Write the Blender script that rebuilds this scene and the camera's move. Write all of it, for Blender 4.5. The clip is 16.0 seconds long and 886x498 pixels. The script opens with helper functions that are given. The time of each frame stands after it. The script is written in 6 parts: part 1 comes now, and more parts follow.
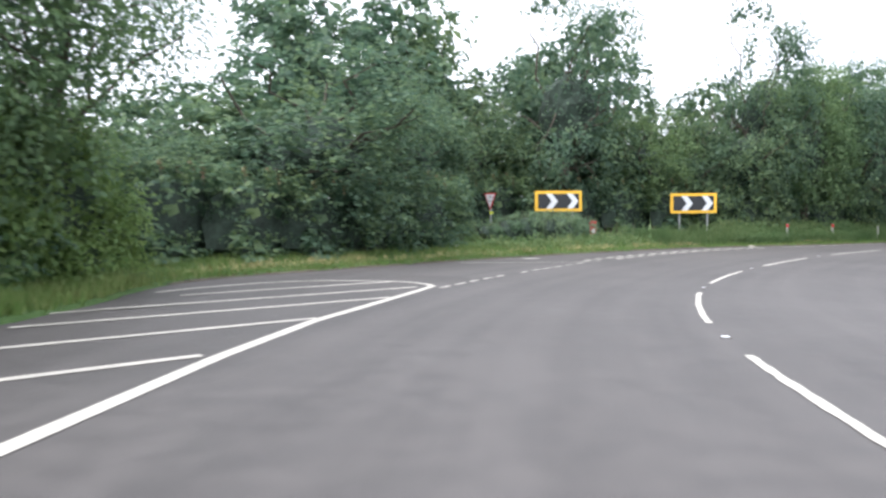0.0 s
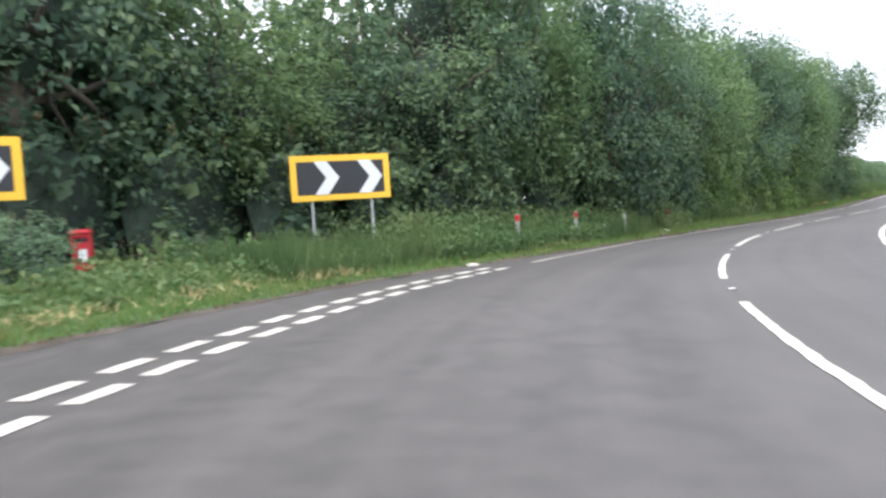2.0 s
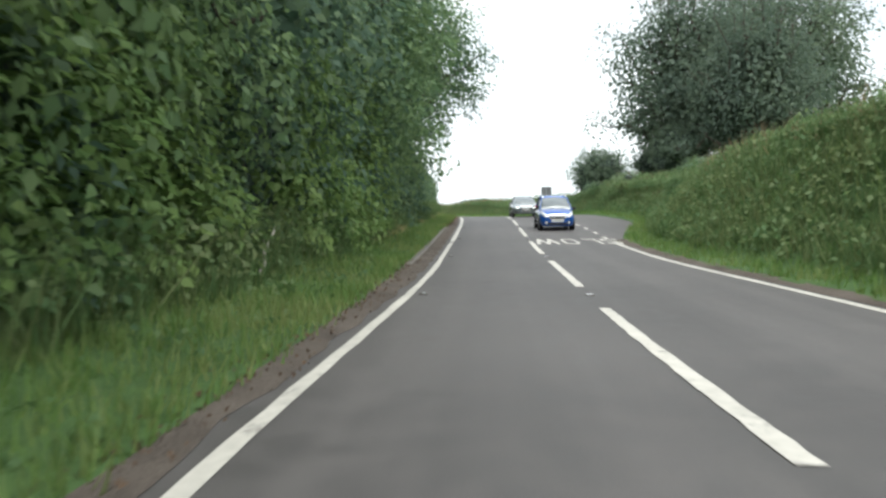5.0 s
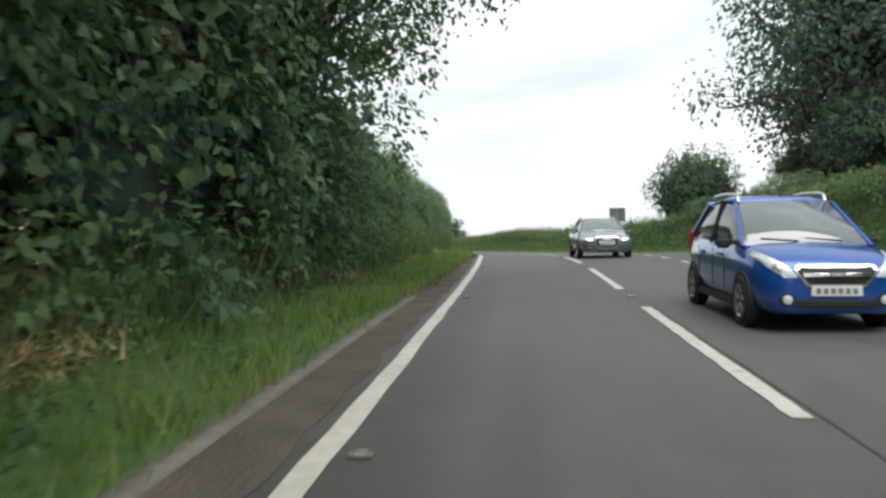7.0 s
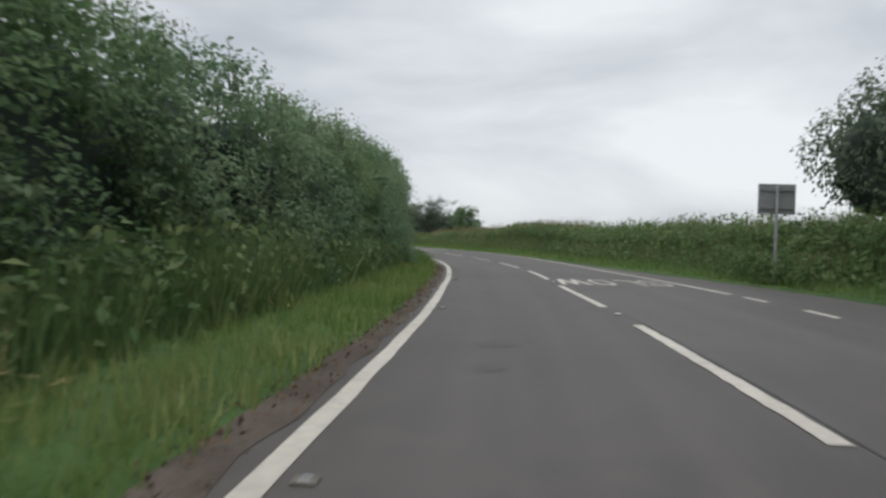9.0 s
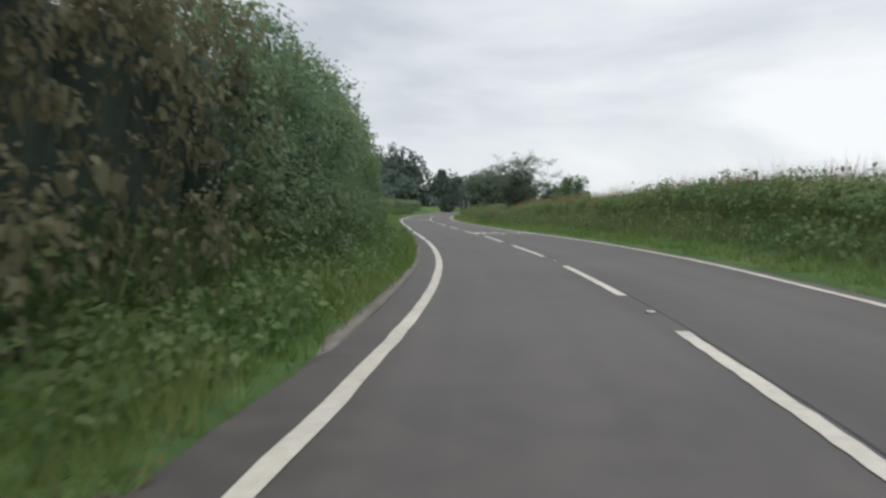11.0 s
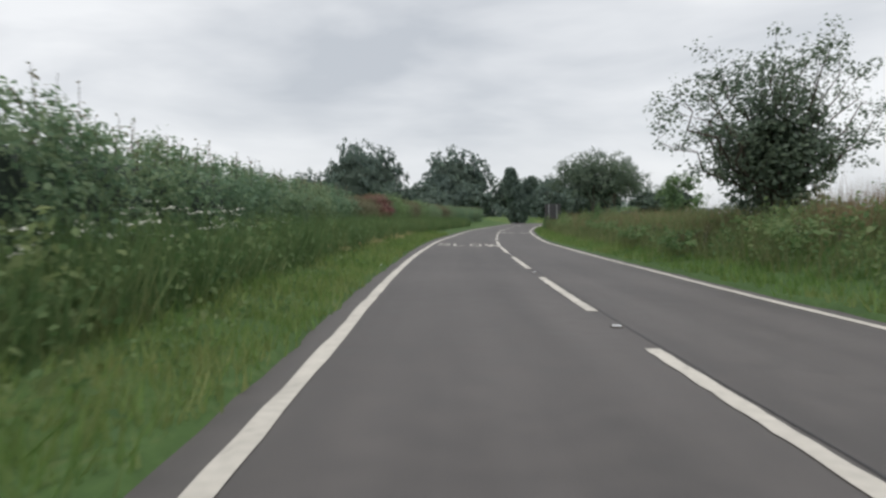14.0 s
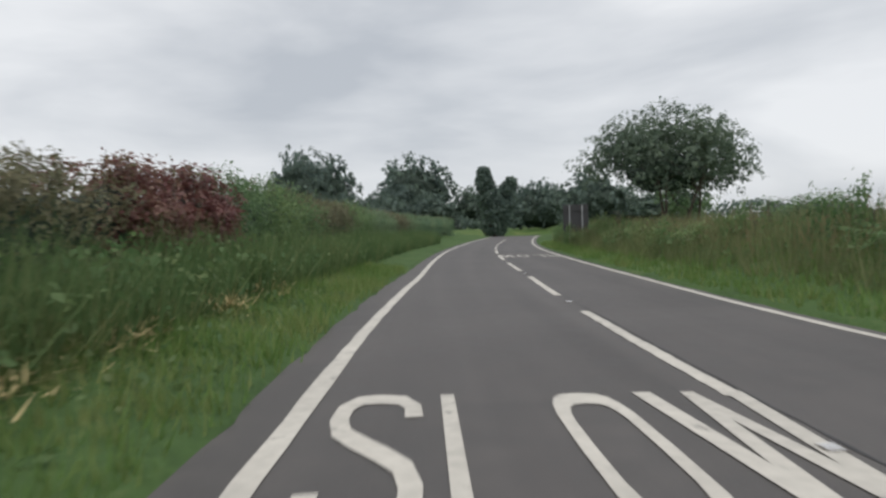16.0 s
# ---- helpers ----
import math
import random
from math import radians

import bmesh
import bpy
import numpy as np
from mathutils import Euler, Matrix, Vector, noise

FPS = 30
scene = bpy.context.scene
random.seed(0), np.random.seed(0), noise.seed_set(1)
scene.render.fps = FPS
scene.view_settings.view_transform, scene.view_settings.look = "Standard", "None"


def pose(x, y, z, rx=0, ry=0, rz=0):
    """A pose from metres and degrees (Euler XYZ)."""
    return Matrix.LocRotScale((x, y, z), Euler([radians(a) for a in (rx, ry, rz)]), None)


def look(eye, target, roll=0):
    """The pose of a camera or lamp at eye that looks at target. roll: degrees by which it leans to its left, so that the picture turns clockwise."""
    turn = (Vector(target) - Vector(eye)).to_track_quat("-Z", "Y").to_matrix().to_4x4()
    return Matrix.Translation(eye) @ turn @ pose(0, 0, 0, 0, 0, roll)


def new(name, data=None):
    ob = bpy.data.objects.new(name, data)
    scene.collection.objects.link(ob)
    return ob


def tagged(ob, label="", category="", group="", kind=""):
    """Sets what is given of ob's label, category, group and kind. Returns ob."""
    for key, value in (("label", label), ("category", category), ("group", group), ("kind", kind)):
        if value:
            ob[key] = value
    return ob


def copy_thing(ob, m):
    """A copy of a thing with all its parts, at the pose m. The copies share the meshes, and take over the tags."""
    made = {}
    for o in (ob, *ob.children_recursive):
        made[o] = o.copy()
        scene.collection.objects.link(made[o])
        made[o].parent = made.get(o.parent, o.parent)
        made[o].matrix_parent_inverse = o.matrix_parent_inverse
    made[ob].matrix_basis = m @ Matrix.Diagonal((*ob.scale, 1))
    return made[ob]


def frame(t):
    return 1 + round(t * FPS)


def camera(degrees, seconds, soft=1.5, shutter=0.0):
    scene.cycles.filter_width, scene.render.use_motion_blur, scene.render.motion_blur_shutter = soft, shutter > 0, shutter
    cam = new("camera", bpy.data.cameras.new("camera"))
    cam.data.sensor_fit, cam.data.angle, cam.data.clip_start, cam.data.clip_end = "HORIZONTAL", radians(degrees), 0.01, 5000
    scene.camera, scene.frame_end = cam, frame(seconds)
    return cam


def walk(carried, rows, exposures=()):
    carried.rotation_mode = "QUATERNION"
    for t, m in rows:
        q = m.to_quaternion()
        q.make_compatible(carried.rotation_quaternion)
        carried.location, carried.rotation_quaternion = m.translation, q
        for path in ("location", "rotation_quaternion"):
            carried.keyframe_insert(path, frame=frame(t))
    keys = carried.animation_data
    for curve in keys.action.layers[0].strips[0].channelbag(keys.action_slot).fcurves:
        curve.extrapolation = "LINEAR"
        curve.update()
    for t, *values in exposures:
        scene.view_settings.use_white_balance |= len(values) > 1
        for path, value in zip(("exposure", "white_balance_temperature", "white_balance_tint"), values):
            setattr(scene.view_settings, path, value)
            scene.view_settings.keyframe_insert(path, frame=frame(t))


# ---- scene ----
# ---------------------------------------------------------------- camera
cam = camera(60.7, 16.0, soft=2.6, shutter=0.15)
# seconds, place, yaw, pitch, roll
PATH = [
    (0.0, 0.01, 0.00, 1.26, 0.95, -2.13, -0.53),
    (0.5, 0.73, 6.80, 1.13, -5.13, -2.68, -1.42),
    (1.0, 2.16, 13.14, 0.99, -10.67, -1.99, -2.47),
    (1.5, 4.29, 19.31, 0.88, -18.03, -1.70, -3.57),
    (2.0, 7.08, 25.05, 0.83, -26.83, -2.04, -3.96),
    (2.5, 10.52, 30.20, 0.84, -35.03, -1.99, -4.13),
    (3.0, 14.57, 34.95, 0.87, -42.93, -2.43, -4.29),
    (3.5, 19.16, 39.15, 0.89, -50.00, -3.07, -3.48),
    (4.0, 24.11, 42.83, 0.89, -56.84, -3.89, -2.33),
    (4.5, 29.41, 46.05, 0.89, -60.59, -3.38, -1.12),
    (5.0, 34.98, 48.94, 0.90, -62.00, -2.68, -0.47),
    (5.5, 40.71, 51.64, 0.91, -61.82, -2.19, -0.36),
    (6.0, 46.51, 54.28, 0.93, -60.80, -1.86, -0.59),
    (6.5, 52.31, 56.98, 0.97, -59.71, -1.34, -0.83),
    (7.0, 58.12, 59.76, 1.06, -59.30, -0.18, -0.50),
    (7.5, 64.11, 62.59, 1.24, -61.10, 3.21, 0.05),
    (8.0, 70.23, 65.46, 1.46, -62.05, 3.15, 0.77),
    (8.5, 76.39, 68.38, 1.67, -60.66, 2.65, 1.35),
    (9.0, 82.73, 71.49, 1.81, -57.89, -1.12, 1.51),
    (9.5, 89.25, 74.74, 1.85, -55.63, -2.49, 1.10),
    (10.0, 95.87, 78.21, 1.82, -53.67, -2.77, 0.71),
    (10.5, 102.51, 81.99, 1.77, -51.77, -2.85, 0.61),
    (11.0, 109.02, 86.19, 1.71, -49.69, -3.15, 0.80),
    (11.5, 115.37, 90.83, 1.65, -47.21, -3.54, 1.08),
    (12.0, 121.52, 95.83, 1.61, -44.10, -3.26, 0.97),
    (12.5, 127.51, 101.00, 1.59, -42.32, -2.96, 0.60),
    (13.0, 133.32, 106.41, 1.58, -41.08, -2.60, 0.59),
    (13.5, 138.89, 111.94, 1.58, -41.84, -2.42, 0.47),
    (14.0, 144.22, 117.22, 1.57, -44.72, -2.35, -0.13),
    (14.5, 149.54, 122.69, 1.58, -45.48, -2.28, -0.65),
    (15.0, 155.13, 128.31, 1.57, -46.28, -1.92, -0.57),
    (15.5, 160.86, 133.90, 1.55, -46.88, -1.70, -1.02),
    (16.0, 166.71, 139.51, 1.55, -47.74, -1.35, -1.75),
]


def cam_pose(x, y, z, yaw, pitch, roll):
    a, b = radians(yaw), radians(pitch)
    ahead = Vector((-math.sin(a) * math.cos(b), math.cos(a) * math.cos(b), math.sin(b)))
    return look(Vector((x, y, z)), Vector((x, y, z)) + ahead, roll)


EXPOSURES = [(0.0, 1.36, 6050, 13), (1.5, 1.38, 6050, 13), (2.5, 1.32, 6100, 11), (3.0, 1.28, 6100, 10), (4.0, 1.06, 6200, 7), (6.5, 0.66, 6350, 4), (7.0, 0.45, 6400, 6), (8.0, 0.0, 6400, 9), (9.0, -0.05, 6350, 9), (11.5, 0.12, 6400, 9), (12.5, 0.15, 6450, 10), (13.5, 0.08, 6450, 10), (16.0, -0.1, 6400, 10)]
walk(cam, [(r[0], cam_pose(*r[1:])) for r in PATH], EXPOSURES)

# ---------------------------------------------------------------- sky and sun
world = bpy.data.worlds.new("overcast_sky")
scene.world = world
world.use_nodes = True
wn, wl = world.node_tree.nodes, world.node_tree.links
wn.clear()
w_out = wn.new("ShaderNodeOutputWorld")
w_bg = wn.new("ShaderNodeBackground")
w_sky = wn.new("ShaderNodeTexSky")
w_sky.sky_type, w_sky.sun_disc = "NISHITA", False
w_sky.sun_elevation, w_sky.sun_rotation = radians(66), radians(226)
w_co = wn.new("ShaderNodeTexCoord")
w_map = wn.new("ShaderNodeMapping")
w_map.inputs["Scale"].default_value = (1.3, 1.3, 4.2)
w_noise = wn.new("ShaderNodeTexNoise")
w_noise.inputs["Scale"].default_value, w_noise.inputs["Detail"].default_value = 1.7, 5.0
w_noise.inputs["Distortion"].default_value = 0.35
w_ramp = wn.new("ShaderNodeValToRGB")
w_ramp.color_ramp.elements[0].position, w_ramp.color_ramp.elements[0].color = 0.30, (0.57, 0.60, 0.64, 1)
w_ramp.color_ramp.elements[1].position, w_ramp.color_ramp.elements[1].color = 0.62, (0.94, 0.95, 0.96, 1)
w_scale = wn.new("ShaderNodeMix")
w_scale.data_type = "RGBA"
w_mix = wn.new("ShaderNodeMix")
w_mix.data_type, w_mix.blend_type = "RGBA", "MIX"
w_dim = wn.new("ShaderNodeVectorMath")
w_dim.operation = "SCALE"
w_dim.inputs["Scale"].default_value = 0.09
w_mix.inputs["Factor"].default_value = 0.92
wl.new(w_co.outputs["Generated"], w_map.inputs["Vector"])
wl.new(w_map.outputs["Vector"], w_noise.inputs["Vector"])
wl.new(w_noise.outputs["Fac"], w_ramp.inputs["Fac"])
wl.new(w_sky.outputs["Color"], w_dim.inputs[0])
wl.new(w_dim.outputs["Vector"], w_mix.inputs["A"])
wl.new(w_ramp.outputs["Color"], w_mix.inputs["B"])
wl.new(w_mix.outputs["Result"], w_bg.inputs["Color"])
w_bg.inputs["Strength"].default_value = 1.0
wl.new(w_bg.outputs["Background"], w_out.inputs["Surface"])

sun = new("sun", bpy.data.lights.new("sun", "SUN"))
sun.data.energy, sun.data.angle, sun.data.color = 2.3, radians(60), (1.0, 0.97, 0.92)
sun.matrix_world = pose(0, 0, 60, 24, 0, -46)

# ---------------------------------------------------------------- materials


def nodes_of(name):
    m = bpy.data.materials.new(name)
    m.use_nodes = True
    n = m.node_tree.nodes
    return m, n, m.node_tree.links, n["Principled BSDF"]


def ramp_of(n, stops):
    r = n.new("ShaderNodeValToRGB")
    while len(r.color_ramp.elements) < len(stops):
        r.color_ramp.elements.new(0.5)
    for e, (p, c) in zip(r.color_ramp.elements, stops):
        e.position, e.color = p, (*c, 1)
    return r


def plain(name, color, rough=0.5, metal=0.0, grain=0.12, scale=18.0, bump=0.15):
    """A painted, plastic or metal surface with two scales of slight variation."""
    m, n, l, b = nodes_of(name)
    co = n.new("ShaderNodeTexCoord")
    a, c = n.new("ShaderNodeTexNoise"), n.new("ShaderNodeTexNoise")
    a.inputs["Scale"].default_value, c.inputs["Scale"].default_value = scale, scale * 0.13
    a.inputs["Detail"].default_value = c.inputs["Detail"].default_value = 4
    add = n.new("ShaderNodeMath")
    add.operation = "ADD"
    dark, light = [max(0, v * (1 - grain)) for v in color], [min(1, v * (1 + grain)) for v in color]
    r = ramp_of(n, [(0.36, dark), (0.64, light)])
    half = n.new("ShaderNodeMath")
    half.operation = "MULTIPLY"
    half.inputs[1].default_value = 0.5
    l.new(co.outputs["Object"], a.inputs["Vector"]), l.new(co.outputs["Object"], c.inputs["Vector"])
    l.new(a.outputs["Fac"], add.inputs[0]), l.new(c.outputs["Fac"], add.inputs[1])
    l.new(add.outputs[0], half.inputs[0]), l.new(half.outputs[0], r.inputs["Fac"])
    l.new(r.outputs["Color"], b.inputs["Base Color"])
    b.inputs["Roughness"].default_value, b.inputs["Metallic"].default_value = rough, metal
    if bump:
        bp = n.new("ShaderNodeBump")
        bp.inputs["Strength"].default_value, bp.inputs["Distance"].default_value = bump, 0.01
        l.new(a.outputs["Fac"], bp.inputs["Height"]), l.new(bp.outputs["Normal"], b.inputs["Normal"])
    return m


def leafy(name, stops, rough=0.55, glow=0.35, patch=0.35, gloss=0.3):
    """Leaves: each its own shade, patches of shade over metres, light passing through."""
    m, n, l, b = nodes_of(name)
    geo, co, no = n.new("ShaderNodeNewGeometry"), n.new("ShaderNodeTexCoord"), n.new("ShaderNodeTexNoise")
    info = n.new("ShaderNodeObjectInfo")
    no.inputs["Scale"].default_value, no.inputs["Detail"].default_value = patch, 3
    l.new(geo.outputs["Position"], no.inputs["Vector"])
    a = n.new("ShaderNodeMath")
    a.operation = "MULTIPLY_ADD"
    a.inputs[1].default_value, a.inputs[2].default_value = 0.34, 0.05
    l.new(geo.outputs["Random Per Island"], a.inputs[0])
    c = n.new("ShaderNodeMath")
    c.operation = "MULTIPLY_ADD"
    c.inputs[1].default_value = 0.75
    l.new(no.outputs["Fac"], c.inputs[0]), l.new(a.outputs[0], c.inputs[2])
    d = n.new("ShaderNodeMath")
    d.operation = "MULTIPLY_ADD"
    d.inputs[1].default_value = 0.22
    l.new(info.outputs["Random"], d.inputs[0]), l.new(c.outputs[0], d.inputs[2])
    r = ramp_of(n, stops)
    l.new(d.outputs[0], r.inputs["Fac"])
    l.new(r.outputs["Color"], b.inputs["Base Color"])
    b.inputs["Roughness"].default_value = rough
    b.inputs["Specular IOR Level"].default_value = gloss
    tr = n.new("ShaderNodeBsdfTranslucent")
    l.new(r.outputs["Color"], tr.inputs["Color"])
    mx = n.new("ShaderNodeMixShader")
    mx.inputs["Fac"].default_value = glow
    l.new(b.outputs["BSDF"], mx.inputs[1]), l.new(tr.outputs["BSDF"], mx.inputs[2])
    l.new(mx.outputs["Shader"], n["Material Output"].inputs["Surface"])
    return m


def asphalt_material(name, dark, light):
    m, n, l, b = nodes_of(name)
    geo = n.new("ShaderNodeNewGeometry")
    fine, mid, big = [n.new("ShaderNodeTexNoise") for _ in range(3)]
    for t, s in ((fine, 90), (mid, 3.0), (big, 0.22)):
        t.inputs["Scale"].default_value, t.inputs["Detail"].default_value = s, 5
        l.new(geo.outputs["Position"], t.inputs["Vector"])
    s1 = n.new("ShaderNodeMath")
    s1.operation = "ADD"
    s2 = n.new("ShaderNodeMath")
    s2.operation = "MULTIPLY_ADD"
    s2.inputs[1].default_value = 0.9
    l.new(mid.outputs["Fac"], s1.inputs[0]), l.new(fine.outputs["Fac"], s1.inputs[1])
    l.new(big.outputs["Fac"], s2.inputs[0]), l.new(s1.outputs[0], s2.inputs[2])
    uv, way, streak = n.new("ShaderNodeUVMap"), n.new("ShaderNodeMapping"), n.new("ShaderNodeTexNoise")
    uv.uv_map = "road_way"
    way.inputs["Scale"].default_value = (0.035, 1.5, 1)
    streak.inputs["Scale"].default_value, streak.inputs["Detail"].default_value = 1.0, 4
    l.new(uv.outputs["UV"], way.inputs["Vector"]), l.new(way.outputs["Vector"], streak.inputs["Vector"])
    s4 = n.new("ShaderNodeMath")
    s4.operation = "MULTIPLY_ADD"
    s4.inputs[1].default_value = 1.0
    l.new(streak.outputs["Fac"], s4.inputs[0]), l.new(s2.outputs[0], s4.inputs[2])
    s3 = n.new("ShaderNodeMath")
    s3.operation = "MULTIPLY"
    s3.inputs[1].default_value = 0.2564
    l.new(s4.outputs[0], s3.inputs[0])
    r = ramp_of(n, [(0.425, dark), (0.575, light)])
    l.new(s3.outputs[0], r.inputs["Fac"])
    l.new(r.outputs["Color"], b.inputs["Base Color"])
    rr = n.new("ShaderNodeMapRange")
    rr.inputs["To Min"].default_value, rr.inputs["To Max"].default_value = 0.55, 0.8
    l.new(mid.outputs["Fac"], rr.inputs["Value"]), l.new(rr.outputs["Result"], b.inputs["Roughness"])
    bp = n.new("ShaderNodeBump")
    bp.inputs["Strength"].default_value, bp.inputs["Distance"].default_value = 0.35, 0.006
    l.new(fine.outputs["Fac"], bp.inputs["Height"]), l.new(bp.outputs["Normal"], b.inputs["Normal"])
    return m


def grassy(name, stops, scale=0.5):
    m, n, l, b = nodes_of(name)
    geo = n.new("ShaderNodeNewGeometry")
    a, c = n.new("ShaderNodeTexNoise"), n.new("ShaderNodeTexNoise")
    a.inputs["Scale"].default_value, c.inputs["Scale"].default_value = scale, scale * 22
    a.inputs["Detail"].default_value = c.inputs["Detail"].default_value = 6
    l.new(geo.outputs["Position"], a.inputs["Vector"]), l.new(geo.outputs["Position"], c.inputs["Vector"])
    s = n.new("ShaderNodeMath")
    s.operation = "MULTIPLY_ADD"
    s.inputs[1].default_value = 0.45
    h = n.new("ShaderNodeMath")
    h.operation = "MULTIPLY"
    h.inputs[1].default_value = 0.6
    l.new(a.outputs["Fac"], h.inputs[0])
    l.new(c.outputs["Fac"], s.inputs[0]), l.new(h.outputs[0], s.inputs[2])
    r = ramp_of(n, stops)
    l.new(s.outputs[0], r.inputs["Fac"])
    l.new(r.outputs["Color"], b.inputs["Base Color"])
    b.inputs["Roughness"].default_value = 0.9
    b.inputs["Specular IOR Level"].default_value = 0.15
    bp = n.new("ShaderNodeBump")
    bp.inputs["Strength"].default_value, bp.inputs["Distance"].default_value = 0.8, 0.06
    l.new(c.outputs["Fac"], bp.inputs["Height"]), l.new(bp.outputs["Normal"], b.inputs["Normal"])
    return m


M_ASPHALT = asphalt_material("asphalt", (0.0505, 0.0458, 0.0442), (0.0815, 0.0738, 0.0705))
M_PAINT = plain("road_paint", (0.44, 0.415, 0.37), 0.6, grain=0.16, scale=9, bump=0.3)


def wear(m, scale, start, end, worn):
    """Flakes worn out of a paint, with the road showing."""
    n, l = m.node_tree.nodes, m.node_tree.links
    b = n["Principled BSDF"]
    src = b.inputs["Base Color"].links[0].from_socket
    geo, no, mr, mx = n.new("ShaderNodeNewGeometry"), n.new("ShaderNodeTexNoise"), n.new("ShaderNodeMapRange"), n.new("ShaderNodeMix")
    no.inputs["Scale"].default_value, no.inputs["Detail"].default_value, no.inputs["Roughness"].default_value = scale, 7, 0.7
    mr.inputs["From Min"].default_value, mr.inputs["From Max"].default_value = start, end
    mx.data_type = "RGBA"
    mx.inputs["B"].default_value = (*worn, 1)
    l.new(geo.outputs["Position"], no.inputs["Vector"]), l.new(no.outputs["Fac"], mr.inputs["Value"])
    l.new(mr.outputs["Result"], mx.inputs["Factor"]), l.new(src, mx.inputs["A"])
    l.new(mx.outputs["Result"], b.inputs["Base Color"])


wear(M_PAINT, 5.0, 0.60, 0.68, (0.20, 0.185, 0.17))
M_KERB = plain("kerb_concrete", (0.128, 0.116, 0.102), 0.9, grain=0.3, scale=7, bump=0.6)
M_TAR = plain("tar_seam", (0.026, 0.025, 0.026), 0.6, grain=0.3, scale=6, bump=0.2)
M_SOIL = grassy("verge_soil", [(0.35, (0.06, 0.049, 0.042)), (0.65, (0.125, 0.104, 0.088))], 1.4)
M_GROUND = grassy("field_grass", [(0.36, (0.035, 0.065, 0.02)), (0.52, (0.06, 0.11, 0.03)), (0.68, (0.15, 0.16, 0.06))], 0.35)
M_VERGE = grassy("verge_turf", [(0.34, (0.038, 0.07, 0.025)), (0.58, (0.06, 0.105, 0.034)), (0.78, (0.13, 0.135, 0.06))], 0.45)
M_GRASS = leafy("grass_blade", [(0.25, (0.072, 0.145, 0.038)), (0.66, (0.128, 0.216, 0.057)), (1.0, (0.24, 0.265, 0.105))], 0.6, 0.35, 0.4, 0.2)
M_TALLGRASS = leafy("tall_grass", [(0.25, (0.06, 0.112, 0.045)), (0.65, (0.102, 0.168, 0.064)), (1.05, (0.19, 0.215, 0.095))], 0.65, 0.4, 0.5, 0.2)
M_FIELDGRASS = leafy("field_edge_grass", [(0.25, (0.10, 0.136, 0.06)), (0.65, (0.16, 0.188, 0.085)), (1.05, (0.29, 0.28, 0.145))], 0.65, 0.4, 0.5, 0.2)
M_STRAW = leafy("dry_grass", [(0.3, (0.28, 0.21, 0.10)), (0.9, (0.52, 0.42, 0.22))], 0.7, 0.2, 0.8)
M_SEED = leafy("seed_heads", [(0.3, (0.16, 0.11, 0.075)), (0.9, (0.30, 0.22, 0.13))], 0.8, 0.25, 0.8, 0.1)
# extra blue in these greens stands in for the windscreen's pale veil
M_WOODLEAF = leafy("woodland_leaf", [(0.30, (0.068, 0.118, 0.085)), (0.62, (0.098, 0.163, 0.105)), (1.0, (0.19, 0.26, 0.115))], 0.55, 0.5, 0.35, 0.3)
M_LIGHTLEAF = leafy("light_leaf", [(0.30, (0.09, 0.155, 0.082)), (0.62, (0.13, 0.208, 0.098)), (1.0, (0.20, 0.28, 0.118))], 0.55, 0.5, 0.35, 0.3)
M_HAZELLEAF = leafy("hazel_leaf", [(0.30, (0.1, 0.175, 0.07)), (0.62, (0.155, 0.25, 0.082)), (1.0, (0.25, 0.34, 0.11))], 0.5, 0.5, 0.35, 0.3)
# greyer and bluer than plain leaf green, to imitate haze on the oaks
M_OAKLEAF = leafy("oak_leaf", [(0.30, (0.092, 0.132, 0.105)), (0.62, (0.125, 0.17, 0.122)), (1.0, (0.17, 0.22, 0.132))], 0.55, 0.5, 0.35, 0.3)
M_HEDGELEAF = leafy("hawthorn_leaf", [(0.30, (0.10, 0.172, 0.115)), (0.6, (0.15, 0.24, 0.143)), (1.0, (0.24, 0.30, 0.16))], 0.55, 0.5, 0.35, 0.3)
M_HERBLEAF = leafy("herb_leaf", [(0.28, (0.062, 0.125, 0.055)), (0.6, (0.11, 0.187, 0.072)), (1.0, (0.21, 0.255, 0.11))], 0.55, 0.5, 0.35, 0.3)
M_COPPERLEAF = leafy("copper_leaf", [(0.3, (0.10, 0.055, 0.052)), (0.65, (0.185, 0.075, 0.072)), (1.0, (0.20, 0.13, 0.085))], 0.45, 0.4, 0.5, 0.5)
M_OLIVELEAF = leafy("blackthorn_leaf", [(0.30, (0.10, 0.105, 0.072)), (0.62, (0.15, 0.155, 0.095)), (1.0, (0.22, 0.20, 0.12))], 0.6, 0.45, 0.4, 0.25)
M_SHOOT = leafy("young_shoots", [(0.30, (0.13, 0.085, 0.06)), (0.7, (0.17, 0.15, 0.08)), (1.0, (0.17, 0.20, 0.09))], 0.6, 0.4, 0.6, 0.25)
# pale blue in these greens imitates haze over distance
M_FARHAZELEAF = leafy("haze_tinted_leaf", [(0.3, (0.098, 0.138, 0.13)), (0.62, (0.125, 0.17, 0.148)), (1.0, (0.16, 0.215, 0.155))], 0.6, 0.4, 0.1, 0.2)
M_LITTER = leafy("leaf_litter", [(0.3, (0.05, 0.032, 0.022)), (0.9, (0.14, 0.09, 0.055))], 0.9, 0.1, 1.5)
M_FLOWER = plain("cow_parsley_flower", (0.78, 0.78, 0.70), 0.8, bump=0)
M_BARK = plain("bark", (0.085, 0.07, 0.055), 0.95, grain=0.45, scale=9, bump=0.9)
